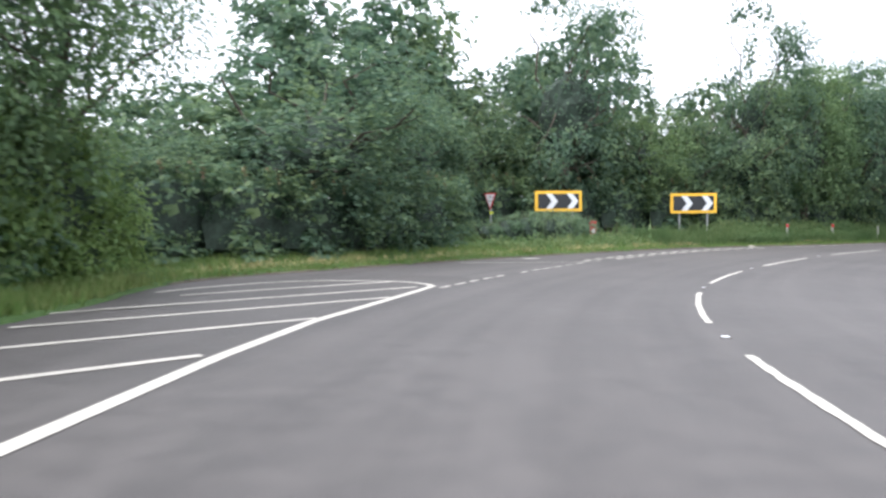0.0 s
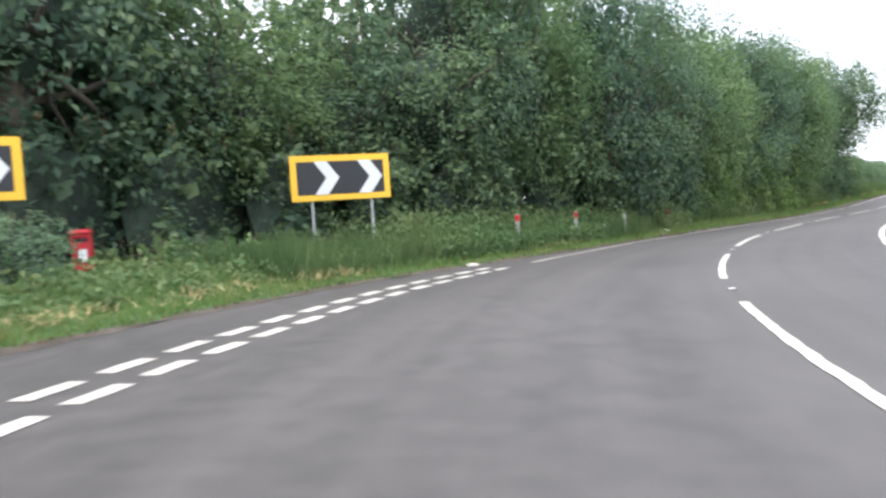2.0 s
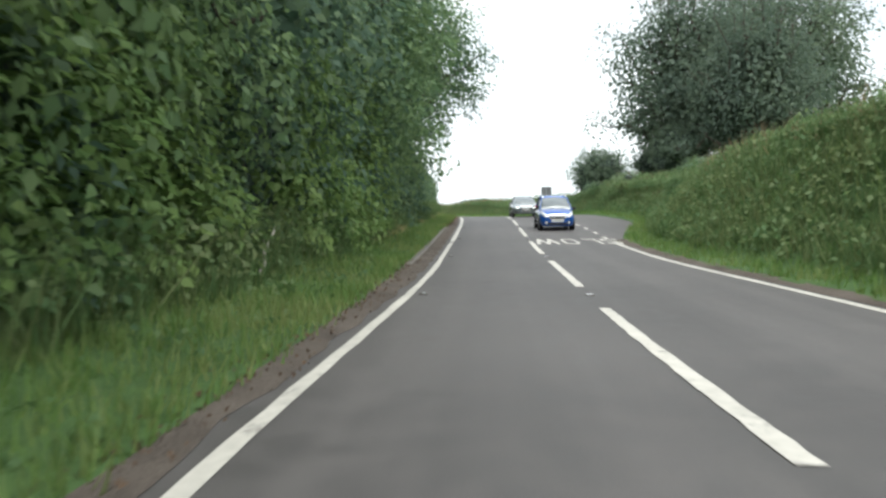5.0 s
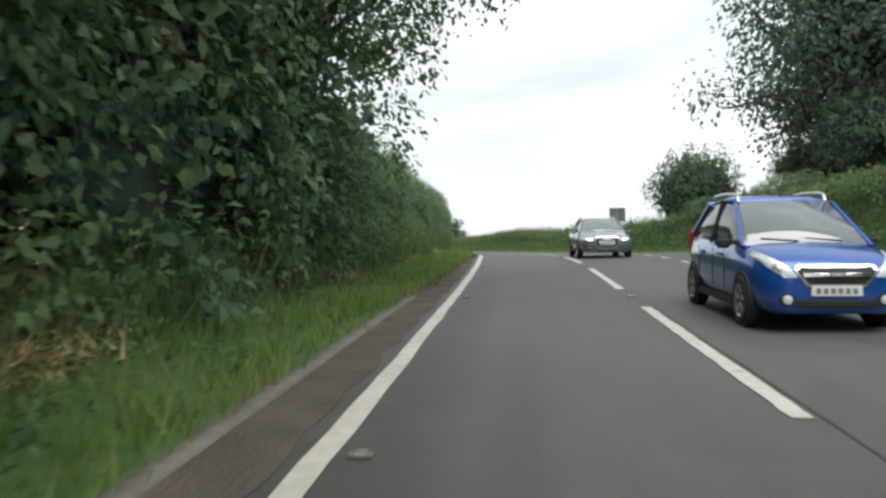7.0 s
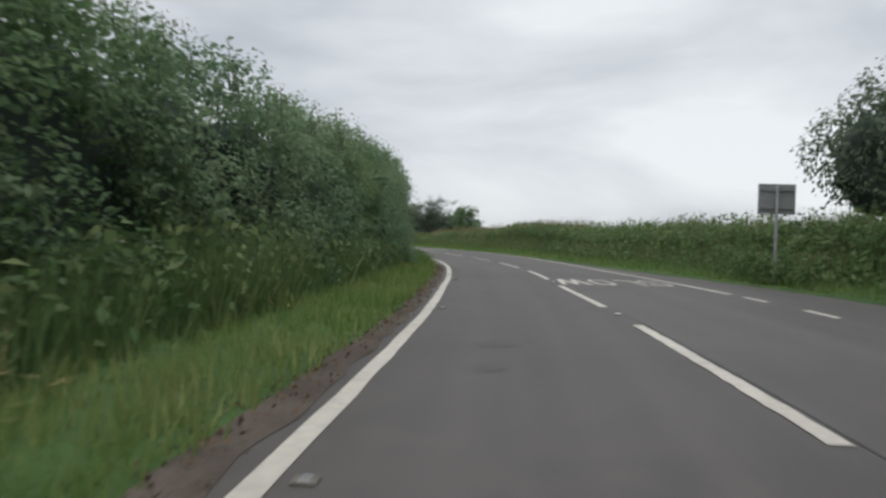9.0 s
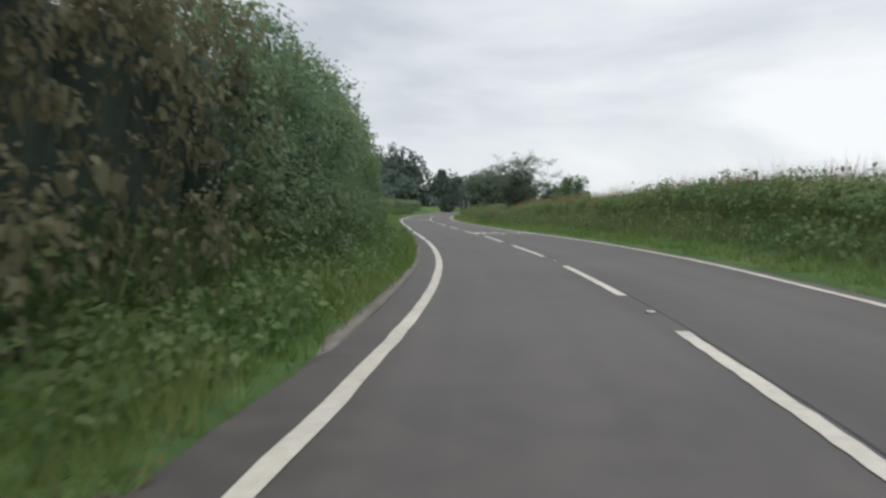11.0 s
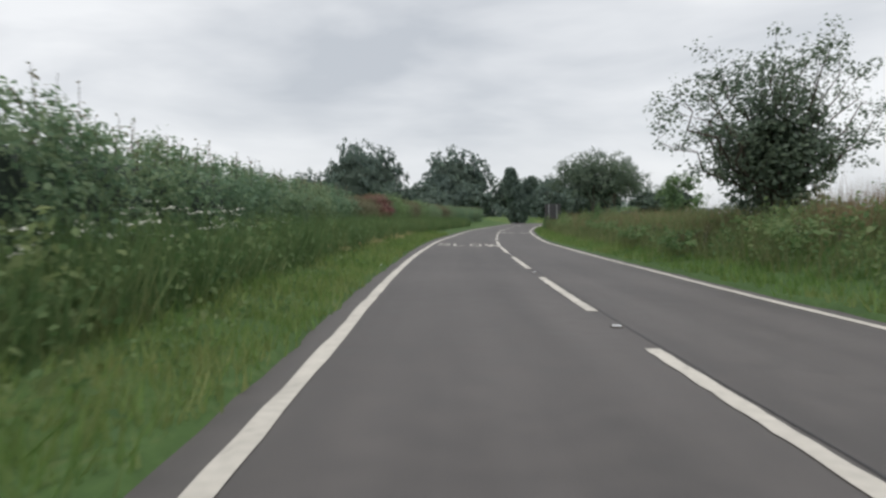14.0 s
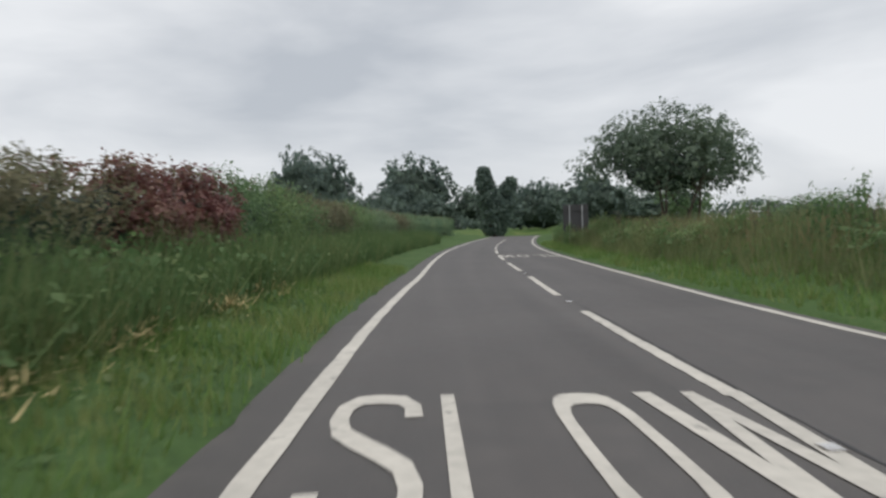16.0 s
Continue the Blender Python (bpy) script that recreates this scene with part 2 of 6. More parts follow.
# near-black green that paints the shade inside crowns and hedges
M_INNERSHADE = plain("painted_inner_shade", (0.03, 0.046, 0.034), 0.95, grain=0.5, scale=8, bump=1.0)
M_YELLOW = plain("sign_yellow", (0.80, 0.46, 0.03), 0.5, grain=0.05, scale=4, bump=0.02)
M_BLACK = plain("sign_black", (0.018, 0.019, 0.022), 0.45, grain=0.1, scale=4, bump=0.02)
M_WHITE = plain("sign_white", (0.62, 0.63, 0.65), 0.5, grain=0.04, scale=4, bump=0.02)
M_RED = plain("sign_red", (0.42, 0.022, 0.032), 0.45, grain=0.08, scale=4, bump=0.02)
M_GALV = plain("galvanised_steel", (0.42, 0.43, 0.44), 0.5, 0.7, grain=0.14, scale=8)
M_SIGNDARK = plain("sign_back_dark", (0.045, 0.045, 0.048), 0.6, 0.1, grain=0.16, scale=3)
M_SIGNBACK = plain("sign_back_grey", (0.20, 0.205, 0.21), 0.6, 0.2, grain=0.16, scale=3)
M_POSTWHITE = plain("weathered_white_post", (0.33, 0.335, 0.3), 0.7, grain=0.22, scale=9)
M_HIVIS = plain("hivis_yellow", (0.72, 0.80, 0.05), 0.5, grain=0.05, bump=0)

# ---------------------------------------------------------------- the line of the road
# x, y, z of the driven line at equal spacings, and its crossfall
LINE = [(-2.2, -26, 0.2), (-0.9, -13, 0.1), (0.01, 0, 0.01), (2.16, 13.14, -0.26), (7.08, 25.05, -0.42), (14.57, 34.95, -0.38),
        (24.11, 42.83, -0.36), (34.98, 48.94, -0.35), (46.51, 54.28, -0.32), (58.12, 59.76, -0.19), (70.23, 65.46, 0.21),
        (82.73, 71.49, 0.56), (95.87, 78.21, 0.57), (109.04, 86.17, 0.46), (121.54, 95.81, 0.36), (133.32, 106.41, 0.33),
        (144.23, 117.21, 0.32), (155.14, 128.3, 0.32), (166.75, 139.47, 0.30), (181.35, 153.14, 0.28), (200.4, 169.4, 0.26),
        (220.3, 184.7, 0.3), (241.2, 199.1, 0.5), (267.4, 215.1, 0.8), (300.0, 232.0, 1.2)]
FALL = [-0.01, -0.012, -0.013, -0.019, -0.024, -0.025, -0.012, -0.003, -0.005, -0.002, 0.014, 0.022, 0.009, 0.009, 0.014, 0.018,
        0.004, -0.016, -0.024, -0.02, -0.015, -0.01, 0.0, 0.0, 0.0]
_k = np.array([(*a, b) for a, b in zip(LINE, FALL)])
_dense = []
for _i in range(1, len(_k) - 2):
    for _u in np.linspace(0, 1, 26)[:-1]:
        p0, p1, p2, p3 = _k[_i - 1], _k[_i], _k[_i + 1], _k[_i + 2]
        _dense.append(0.5 * (2 * p1 + (p2 - p0) * _u + (2 * p0 - 5 * p1 + 4 * p2 - p3) * _u**2 + (3 * p1 - p0 - 3 * p2 + p3) * _u**3))
DENSE = np.array(_dense)
ARC = np.r_[0, np.cumsum(np.hypot(*np.diff(DENSE[:, :2], axis=0).T))]
ARC -= ARC[25]
TAN = np.gradient(DENSE[:, :2], axis=0)
TAN /= np.linalg.norm(TAN, axis=1)[:, None]


def along(table, s):
    t, s = np.array(table, float), np.asarray(s, float)
    return sum(w * np.interp(s + d, t[:, 0], t[:, 1]) for d, w in ((-2.6, 0.14), (-1.3, 0.22), (0, 0.28), (1.3, 0.22), (2.6, 0.14)))


def smooth(x):
    x = np.clip(x, 0, 1)
    return x * x * (3 - 2 * x)


LEFT_EDGE = [(-12, -7), (9, -7.2), (12, -8.0), (13.2, -8.8), (14.5, -10.4), (16.2, -9.9), (19.2, -9.1), (23.9, -8.1), (27, -7.35),
             (30, -6.6), (32.5, -6.0), (35.6, -5.35), (38.5, -4.85), (42, -4.2), (45, -3.4), (50, -2.4), (55, -1.95), (62, -1.75), (69, -1.65),
             (80, -1.75), (92, -1.86), (100, -1.86), (108, -1.68), (125, -1.75), (140, -1.95), (155, -1.6), (165, -1.45), (176, -1.5), (184, -1.8), (190, -1.78), (197, -1.45), (215, -1.4), (224, -1.5), (235, -1.35),
             (250, -0.95), (345, -0.85)]
RIGHT_EDGE = [(-12, 9), (20, 9), (40, 7.5), (53, 5.95), (62, 5.7), (72, 5.35), (82, 4.85), (91, 5.0), (98, 6.5), (103, 8.0), (108, 8.3), (112, 8.0), (126, 7.8), (132, 7.5),
              (136, 7.3), (140, 6.9), (145, 6.3), (150, 5.95), (158, 5.85), (165, 6.15), (173, 5.95), (186, 5.5), (193, 5.3), (200, 5.5), (213, 5.7),
              (236, 5.5), (262, 6.0), (345, 6.2)]
LEFT_LINE = [(44.6, -2.4), (47, -2.05), (51, -1.86), (55, -1.67), (59, -1.48), (62, -1.38), (68, -1.28), (80, -1.05), (87, -1.1), (92, -1.08), (105, -1.07),
             (113, -1.13), (120, -1.24), (133, -1.43), (143, -1.42), (150, -1.18), (155, -1.0), (158, -0.9), (162, -0.85), (169, -0.86), (176, -0.95), (180, -1.05), (186, -1.15), (190, -1.19), (199, -1.09), (205, -1.05), (211, -1.05), (218, -1.07),
             (222, -1.05), (229, -0.99), (235, -0.84), (246, -0.42), (345, -0.35)]
RIGHT_LINE = [(40, 5.6), (53, 5.65), (62, 5.4), (72, 5.02), (82, 4.5), (90, 4.65), (97, 4.85), (110, 4.85), (120, 5.0), (131, 5.25),
              (139, 5.05), (147, 4.85), (158, 5.4), (165, 5.75), (173, 5.6), (186, 5.1), (193, 4.95), (200, 5.1), (213, 5.3), (225, 5.2),
              (236, 5.15), (245, 5.4), (262, 5.6), (345, 5.8)]
CENTRE = [(-12, 2.03), (12, 2.02), (18, 1.95), (27, 2.1), (36.5, 2.22), (46, 2.17), (55, 1.97), (64, 1.74), (73, 1.53), (91, 1.78), (100, 1.83), (106, 1.95),
          (112, 2.0), (118, 2.0), (127, 1.72), (136, 1.5), (150, 1.82), (158, 2.05), (167, 2.08), (174, 1.97), (191, 1.94), (200, 2.0), (210, 2.16), (228, 2.18), (237, 2.38),
          (246, 2.6), (345, 2.75)]


def base(s):
    """Place, heading and crossfall of the driven line at s metres."""
    s = np.asarray(s, float)
    return [np.interp(s, ARC, c) for c in (*DENSE.T, *TAN.T)]


def at(s, l, lift=0.0):
    """World points at s metres along the road, l metres to the right of the driven line, on the asphalt plus lift."""
    x, y, z, f, tx, ty = base(s)
    l = np.asarray(l, float)
    return np.stack([x + l * ty, y - l * tx, z + f * np.clip(l, -7, 7) + lift], -1)


BANK = [(-12, 0.4), (42, 0.45), (47, 1.6), (54, 3.05), (84, 3.1), (98, 2.1), (110, 1.95), (130, 2.1), (136, 1.3), (148, 1.5), (160, 1.35), (174, 1.55), (186, 1.2),
        (200, 1.15), (212, 1.0), (240, 0.85), (345, 0.85)]


def verge_lift(s, l):
    s, l = np.broadcast_arrays(np.asarray(s, float), np.asarray(l, float))
    dl, dr = along(LEFT_EDGE, s) - l, l - along(RIGHT_EDGE, s)
    left = 0.05 + 0.30 * smooth((dl - 0.1) / 2.4) + 0.35 * smooth((dl - 2) / 4)
    right = 0.05 + 0.12 * smooth(dr / 1.5) + along(BANK, s) * smooth((dr - 0.75) / 3.1) * (1 - smooth((dr - 15) / 15))
    return np.where(l < 1.8, np.where(dl > 0, left, 0), np.where(dr > 0, right, 0))


def ground_at(s, l):
    return at(s, l, verge_lift(s, l))


def to_sl(x, y):
    d = (DENSE[:, 0] - x) ** 2 + (DENSE[:, 1] - y) ** 2
    k = int(d.argmin())
    v = np.array([x, y]) - DENSE[k, :2]
    return ARC[k] + v @ TAN[k], v[0] * TAN[k, 1] - v[1] * TAN[k, 0]


def ground_z(x, y):
    s, l = to_sl(x, y)
    return float(ground_at(s, l)[2])


# ---------------------------------------------------------------- mesh helpers


def mesh_of(name, verts, faces, mats, smooth_shade=False, index=None):
    """A mesh from arrays: faces all with the same number of corners."""
    verts, faces = np.asarray(verts, np.float32), np.asarray(faces, np.int32)
    me = bpy.data.meshes.new(name)
    me.vertices.add(len(verts))
    me.vertices.foreach_set("co", verts.ravel())
    n, k = faces.shape
    me.loops.add(n * k)
    me.loops.foreach_set("vertex_index", faces.ravel())
    me.polygons.add(n)
    me.polygons.foreach_set("loop_start", np.arange(n, dtype=np.int32) * k)
    for m in mats if isinstance(mats, (list, tuple)) else [mats]:
        me.materials.append(m)
    if index is not None:
        me.polygons.foreach_set("material_index", np.asarray(index, np.int32))
    if smooth_shade:
        me.polygons.foreach_set("use_smooth", np.ones(n, bool))
    me.update(calc_edges=True)
    me.validate()
    return me


def grid_faces(n, m):
    i = np.arange((n - 1) * (m - 1))
    r, c = i // (m - 1), i % (m - 1)
    a = r * m + c
    return np.stack([a, a + m, a + m + 1, a + 1], 1)


def strip(name, s, lanes, mat, kind="structure", label="", category=""):
    """A sheet along the road; lanes: rows of (l array, lift array) over s, from left to right."""
    v = np.stack([at(s, l, h) for l, h in lanes], 1)
    f = grid_faces(len(s), len(lanes))
    me = mesh_of(name, v.reshape(-1, 3), f[:, ::-1], mat, True)
    if name == "road":
        way = np.stack([np.repeat(s, len(lanes)), np.stack([l for l, _ in lanes], 1).ravel()], 1)
        me.uv_layers.new(name="road_way").data.foreach_set("uv", way[f[:, ::-1].ravel()].astype(np.float32).ravel())
    ob = new(name, me)
    return tagged(ob, label, category, kind=kind)


def part(name, bm, material, parent, label=""):
    me = bpy.data.meshes.new(name)
    bm.to_mesh(me)
    bm.free()
    for m in material if isinstance(material, (list, tuple)) else [material]:
        me.materials.append(m)
    ob = new(name, me)
    ob.parent = parent
    if label:
        ob["label"] = label
    return ob


def part_mesh(name, me, parent, label=""):
    ob = new(name, me)
    ob.parent = parent
    if label:
        ob["label"] = label
    return ob


def thing(name, m, label, category, group=""):
    ob = new(name)
    ob.matrix_basis = m
    return tagged(ob, label, category, group)


def box(size, centre=(0, 0, 0), bevel=0.0, segments=2):
    bm = bmesh.new()
    bmesh.ops.create_cube(bm, size=1)
    bmesh.ops.scale(bm, vec=size, verts=bm.verts)
    if bevel:
        bmesh.ops.bevel(bm, geom=list(bm.edges), offset=bevel, segments=segments, affect="EDGES")
    bmesh.ops.translate(bm, vec=centre, verts=bm.verts)
    return bm


def rod(a, b, r0, r1=None, sides=10, caps=True):
    a, b = Vector(a), Vector(b)
    bm = bmesh.new()
    d = b - a
    bmesh.ops.create_cone(bm, cap_ends=caps, segments=sides, radius1=r0, radius2=r0 if r1 is None else r1, depth=d.length)
    bmesh.ops.transform(bm, matrix=Matrix.Translation((a + b) / 2) @ d.to_track_quat("Z", "Y").to_matrix().to_4x4(), verts=bm.verts)
    return bm


def slab(points, depth):
    """A flat outline (x, z pairs) with depth along y, facing -y."""
    bm = bmesh.new()
    front = [bm.verts.new((x, 0, z)) for x, z in points]
    back = [bm.verts.new((x, depth, z)) for x, z in points]
    n = len(points)
    bm.faces.new(front), bm.faces.new(back[::-1])
    for i in range(n):
        j = (i + 1) % n
        bm.faces.new((front[i], back[i], back[j], front[j]))
    bmesh.ops.recalc_face_normals(bm, faces=bm.faces)
    return bm


# ---------------------------------------------------------------- ground, verges, road
def build_ground():
    gx = np.r_[-2600, -1200, -500, -220, -120, np.arange(-80, 345, 3.0), 380, 450, 600, 900, 1500, 2600]
    gy = np.r_[-2600, -1200, -500, -220, -120, np.arange(-70, 330, 3.0), 360, 450, 600, 900, 1500, 2600]
    v = []
    for x in gx:
        d = (DENSE[:, 0][None] - x) ** 2 + (DENSE[:, 1][None] - gy[:, None]) ** 2
        k = d.argmin(1)
        dist = np.sqrt(d[np.arange(len(gy)), k])
        z = DENSE[k, 2] - 0.35 + 1.0 * smooth((dist - 9) / 10) + 2.5 * smooth((dist - 60) / 400)
        z += 0.15 * np.sin(x * 0.11) * np.cos(gy * 0.13) * smooth((dist - 12) / 20)
        v.append(np.stack([np.full(len(gy), x), gy, z], 1))
    v = np.concatenate(v)
    f = grid_faces(len(gx), len(gy))
    tagged(new("ground", mesh_of("ground", v, f, M_GROUND, True)), "rough green field grass round the road", "ground", kind="structure")


build_ground()
S_ALL = np.arange(-12, 330, 0.75)
_le, _re = along(LEFT_EDGE, S_ALL), along(RIGHT_EDGE, S_ALL)
_wob = 0.05 * np.sin(S_ALL * 1.7) + 0.04 * np.sin(S_ALL * 4.1 + 1)
_cols = [(_le - 0.02 + _wob, np.full(len(S_ALL), -0.02))] + [(_le + 0.1 + _wob + (_re - _le - 0.2) * u, np.zeros(len(S_ALL))) for u in np.linspace(0, 1, 10)]
_cols += [(_re + 0.0, np.full(len(S_ALL), -0.02))]
strip("road", S_ALL, _cols, M_ASPHALT, label="worn grey asphalt carriageway of a country road", category="road")


def verge_strip(name, side, widths, label):
    cols = []
    for w in widths:
        l = (_le - w + 0.05) if side < 0 else (_re + w - 0.05)
        lift = verge_lift(S_ALL, l) if w > 0.06 else np.full(len(S_ALL), -0.05)
        bump = 0.035 * np.sin(S_ALL * 2.3 + w * 5) * (w > 0.3)
        cols.append((l, lift + bump))
    if side < 0:
        cols = cols[::-1]
    strip(name, S_ALL, cols, M_VERGE, label=label, category="grass verge")


verge_strip("verge_left", -1, [0.0, 0.12, 0.3, 0.6, 1.0, 1.6, 2.3, 3.2, 4.5, 6.5, 9.0, 13.0], "rough mown grass verge beside the road")
verge_strip("verge_right", 1, [0.0, 0.12, 0.4, 0.9, 1.5, 2.1, 2.8, 3.6, 4.5, 5.5, 7.0, 9.5, 13.0, 17.0, 21.0, 25.0, 29.0], "grass verge and bank beside the road")

# earthy channel between the edge line and the grass on the left
_s = np.arange(52, 150, 0.4)
_e = along(LEFT_EDGE, _s) + 0.05 * np.sin(_s * 2.1) + 0.04 * np.sin(_s * 5.3)
_in = along(LEFT_LINE, _s) - 0.16 - 0.05 * np.abs(np.sin(_s * 0.9) + np.sin(_s * 3.3))
strip("soil_channel", _s, [(_e - 0.6, np.full(len(_s), 0.0)), (_e - 0.25, np.full(len(_s), 0.05)), (np.minimum(_e - 0.02, _in - 0.1), np.full(len(_s), 0.03)), (_in, np.full(len(_s), 0.006))],
      M_SOIL, label="brown soil washed onto the road edge", category="soil")
_s = np.arange(14.6, 52, 0.3)
_e = along(LEFT_EDGE, _s) + 0.06 * np.sin(_s * 2.1) + 0.05 * np.sin(_s * 5.3)
strip("soil_channel", _s, [(_e - 0.7, np.full(len(_s), 0.0)), (_e - 0.12, np.full(len(_s), 0.045)), (_e + 0.14, np.full(len(_s), 0.004))],
      M_SOIL, label="thin line of dry soil along the road edge", category="soil")


_s = np.arange(54, 92, 0.4)
_e = along(RIGHT_EDGE, _s) + 0.05 * np.sin(_s * 1.9) + 0.04 * np.sin(_s * 4.7)
strip("soil_channel", _s, [(along(RIGHT_LINE, _s) + 0.16 + 0.04 * np.abs(np.sin(_s * 1.1) + np.sin(_s * 2.9)), np.full(len(_s), 0.005)), (_e + 0.12, np.full(len(_s), 0.06)), (_e + 0.7, np.full(len(_s), 0.0))],
      M_SOIL, label="brown soil washed onto the road edge", category="soil")


def side_road():
    pts_ = [((-3.0, 19.6), 3.4), ((-6.8, 16.6), 2.2), ((-12, 12.6), 2.2), ((-24, 4.0), 2.4), ((-45, -10), 2.6)]
    v = []
    for i, ((x, y), w) in enumerate(pts_):
        a, b = pts_[max(i - 1, 0)][0], pts_[min(i + 1, len(pts_) - 1)][0]
        t = np.array([b[0] - a[0], b[1] - a[1]], float)
        t /= np.linalg.norm(t)
        z = float(at(*to_sl(x, y))[2]) - 0.03 + (0.0 if i < 2 else 0.25)
        v += [(x + w * t[1], y - w * t[0], z), (x - w * t[1], y + w * t[0], z)]
    f = [(2 * i, 2 * i + 1, 2 * i + 3, 2 * i + 2) for i in range(len(pts_) - 1)]
    tagged(new("side_road", mesh_of("side_road", v, f, M_ASPHALT)), "grey asphalt side road joining at the bend", "road", kind="structure")


side_road()


# ---------------------------------------------------------------- kerbs
def kerb(s0, s1, name="kerb"):
    n = max(2, int((s1 - s0) / 0.9) + 1)
    ss = np.linspace(s0, s1, n)
    sink = np.clip(np.minimum(ss - s0, s1 - ss) / 0.9, 0, 1)
    rows = []
    for k, (dl, h) in enumerate([(0.05, 0.0), (0.06, 0.055), (0.18, 0.05), (0.205, 0.04), (0.215, 0.0)]):
        rows.append((along(LEFT_EDGE, ss) - 0.10 + dl, h * sink + 0.01 * np.sin(ss * 3) - 0.03 * (1 - sink)))
    ob = strip(name, ss, rows, M_KERB, label="low worn concrete kerb half covered with soil", category="kerb")
    return ob


for _a, _b in ((59, 66), (80, 103), (153, 176), (185, 190)):
    kerb(_a, _b)


# ---------------------------------------------------------------- road markings
def line_strip(name, s0, s1, table, width, label, group="", shift=0.0, lift=0.008, step=0.6, rag=0.012):
    n = max(2, int(abs(s1 - s0) / step) + 1)
    ss = np.linspace(s0, s1, n)
    c = (along(table, ss) if isinstance(table, list) else np.full(n, table)) + shift
    r = np.random.RandomState(int(s0 * 10) % 9999)
    rows = [(c - width / 2 + r.uniform(-rag, rag, n), np.full(n, lift)), (c + width / 2 + r.uniform(-rag, rag, n), np.full(n, lift))]
    ob = strip(name, ss, rows, M_PAINT, "structure", label, "road marking")
    if group:
        ob["group"] = group
    return ob


def flat_line(name, pts_, width, label, lift=0.008, group=""):
    """A painted line through world points on the asphalt."""
    p = np.array(pts_, float)
    d = np.r_[0, np.cumsum(np.hypot(*np.diff(p, axis=0).T))]
    u = np.linspace(0, d[-1], max(2, int(d[-1] / 0.5) + 2))
    q = np.stack([np.interp(u, d, p[:, 0]), np.interp(u, d, p[:, 1])], 1)
    t = np.gradient(q, axis=0)
    t /= np.linalg.norm(t, axis=1)[:, None]
    nrm = np.stack([t[:, 1], -t[:, 0]], 1) * width / 2
    v = []
    for a, b in zip(q - nrm, q + nrm):
        for c in (a, b):
            v.append((*c, float(at(*to_sl(*c))[2]) + lift))
    f = [(2 * i, 2 * i + 1, 2 * i + 3, 2 * i + 2) for i in range(len(q) - 1)]
    ob = tagged(new(name, mesh_of(name, v, [x[::-1] for x in f], M_PAINT)), label, "road marking", group, "structure")
    return ob


# edge lines
line_strip("edge_line", 44.6, 57.2, LEFT_LINE, 0.11, "solid white edge line, scuffed")
line_strip("edge_line", 57.35, 90.6, LEFT_LINE, 0.125, "solid white edge line, scuffed")
line_strip("edge_line", 91.25, 178.5, LEFT_LINE, 0.158, "solid white edge line along the verge")
line_strip("edge_line", 179.2, 325, LEFT_LINE, 0.158, "solid white edge line along the verge")
line_strip("edge_line", 46, 90.5, RIGHT_LINE, 0.16, "solid white edge line along the verge")
line_strip("edge_line", 134, 325, RIGHT_LINE, 0.16, "solid white edge line along the verge")
for _s0 in np.arange(92.2, 133, 3.05):
    line_strip("lay_by_dash", _s0, _s0 + 1.3, RIGHT_LINE, 0.14, "short white dash across a lay-by mouth", "lay-by dashes")
# centre line: six metre dashes, three metre gaps
ENDS = [-10.2, -0.9, 8.4, 17.7, 27.1, 36.5, 45.8, 55.1, 64.3, 73.4, 82.2, 91.1, 100.2, 109.2, 118.2, 127.1, 136.0, 145.3, 154.6, 164.1, 173.6,
        182.6, 191.6, 200.7, 209.8, 218.8, 227.9, 236.9, 245.9, 255, 264.1, 273.2, 282.3, 291.4, 300.5, 309.6]
for _e0 in ENDS:
    line_strip("centre_dash", _e0 - 6.1, _e0, CENTRE, 0.105 if _e0 < 30 else 0.125 if _e0 < 50 else 0.15, "long white centre line dash", "centre line dashes", step=0.2, rag=0.01)


def cats_eye(s, l, dull=False):
    p = at(s, l, 0.004)[()]
    x, y, z, f, tx, ty = base(s)
    ob = thing("road_stud", Matrix.Translation(p) @ Matrix.Rotation(math.atan2(ty, tx) - math.pi / 2, 4, "Z"), "white reflecting road stud in a rubber holder",
               "road stud", "road studs")
    bm = box((0.14, 0.13, 0.014), (0, 0, 0.005), 0.006)
    part("holder", bm, M_KERB, ob)
    for sgn in (-1, 1):
        part("reflector", box((0.06 if dull else 0.10, 0.03, 0.014), (0, sgn * 0.035, 0.014), 0.005), M_GALV if dull else M_WHITE, ob, "white glass reflector")
    return ob


for _e0 in ENDS[1:-4]:
    cats_eye(_e0 + 1.5, float(along(CENTRE, _e0 + 1.5)))
for _s0 in (75, 84, 93.2, 102, 111, 120, 129, 138, 147):
    cats_eye(_s0, float(along(LEFT_LINE, _s0)) + 0.22, True)


# hatched area, its border and stripes
flat_line("hatch_border", [tuple(at(s, l)[:2]) for s, l in ((-11, -2.7), (-4, -2.85), (4, -3.05), (7, -3.27), (10, -3.45), (13.3, -3.5), (14.8, -3.6), (16.0, -3.72))]
          + [(-0.5, 17.35), (-0.75, 17.95), (-1.3, 18.4), (-2.3, 18.5), (-3.6, 18.2), (-4.6, 17.5), (-5.5, 16.2), (-6.0, 15.0)], 0.17,
          "curved white border of a hatched area")
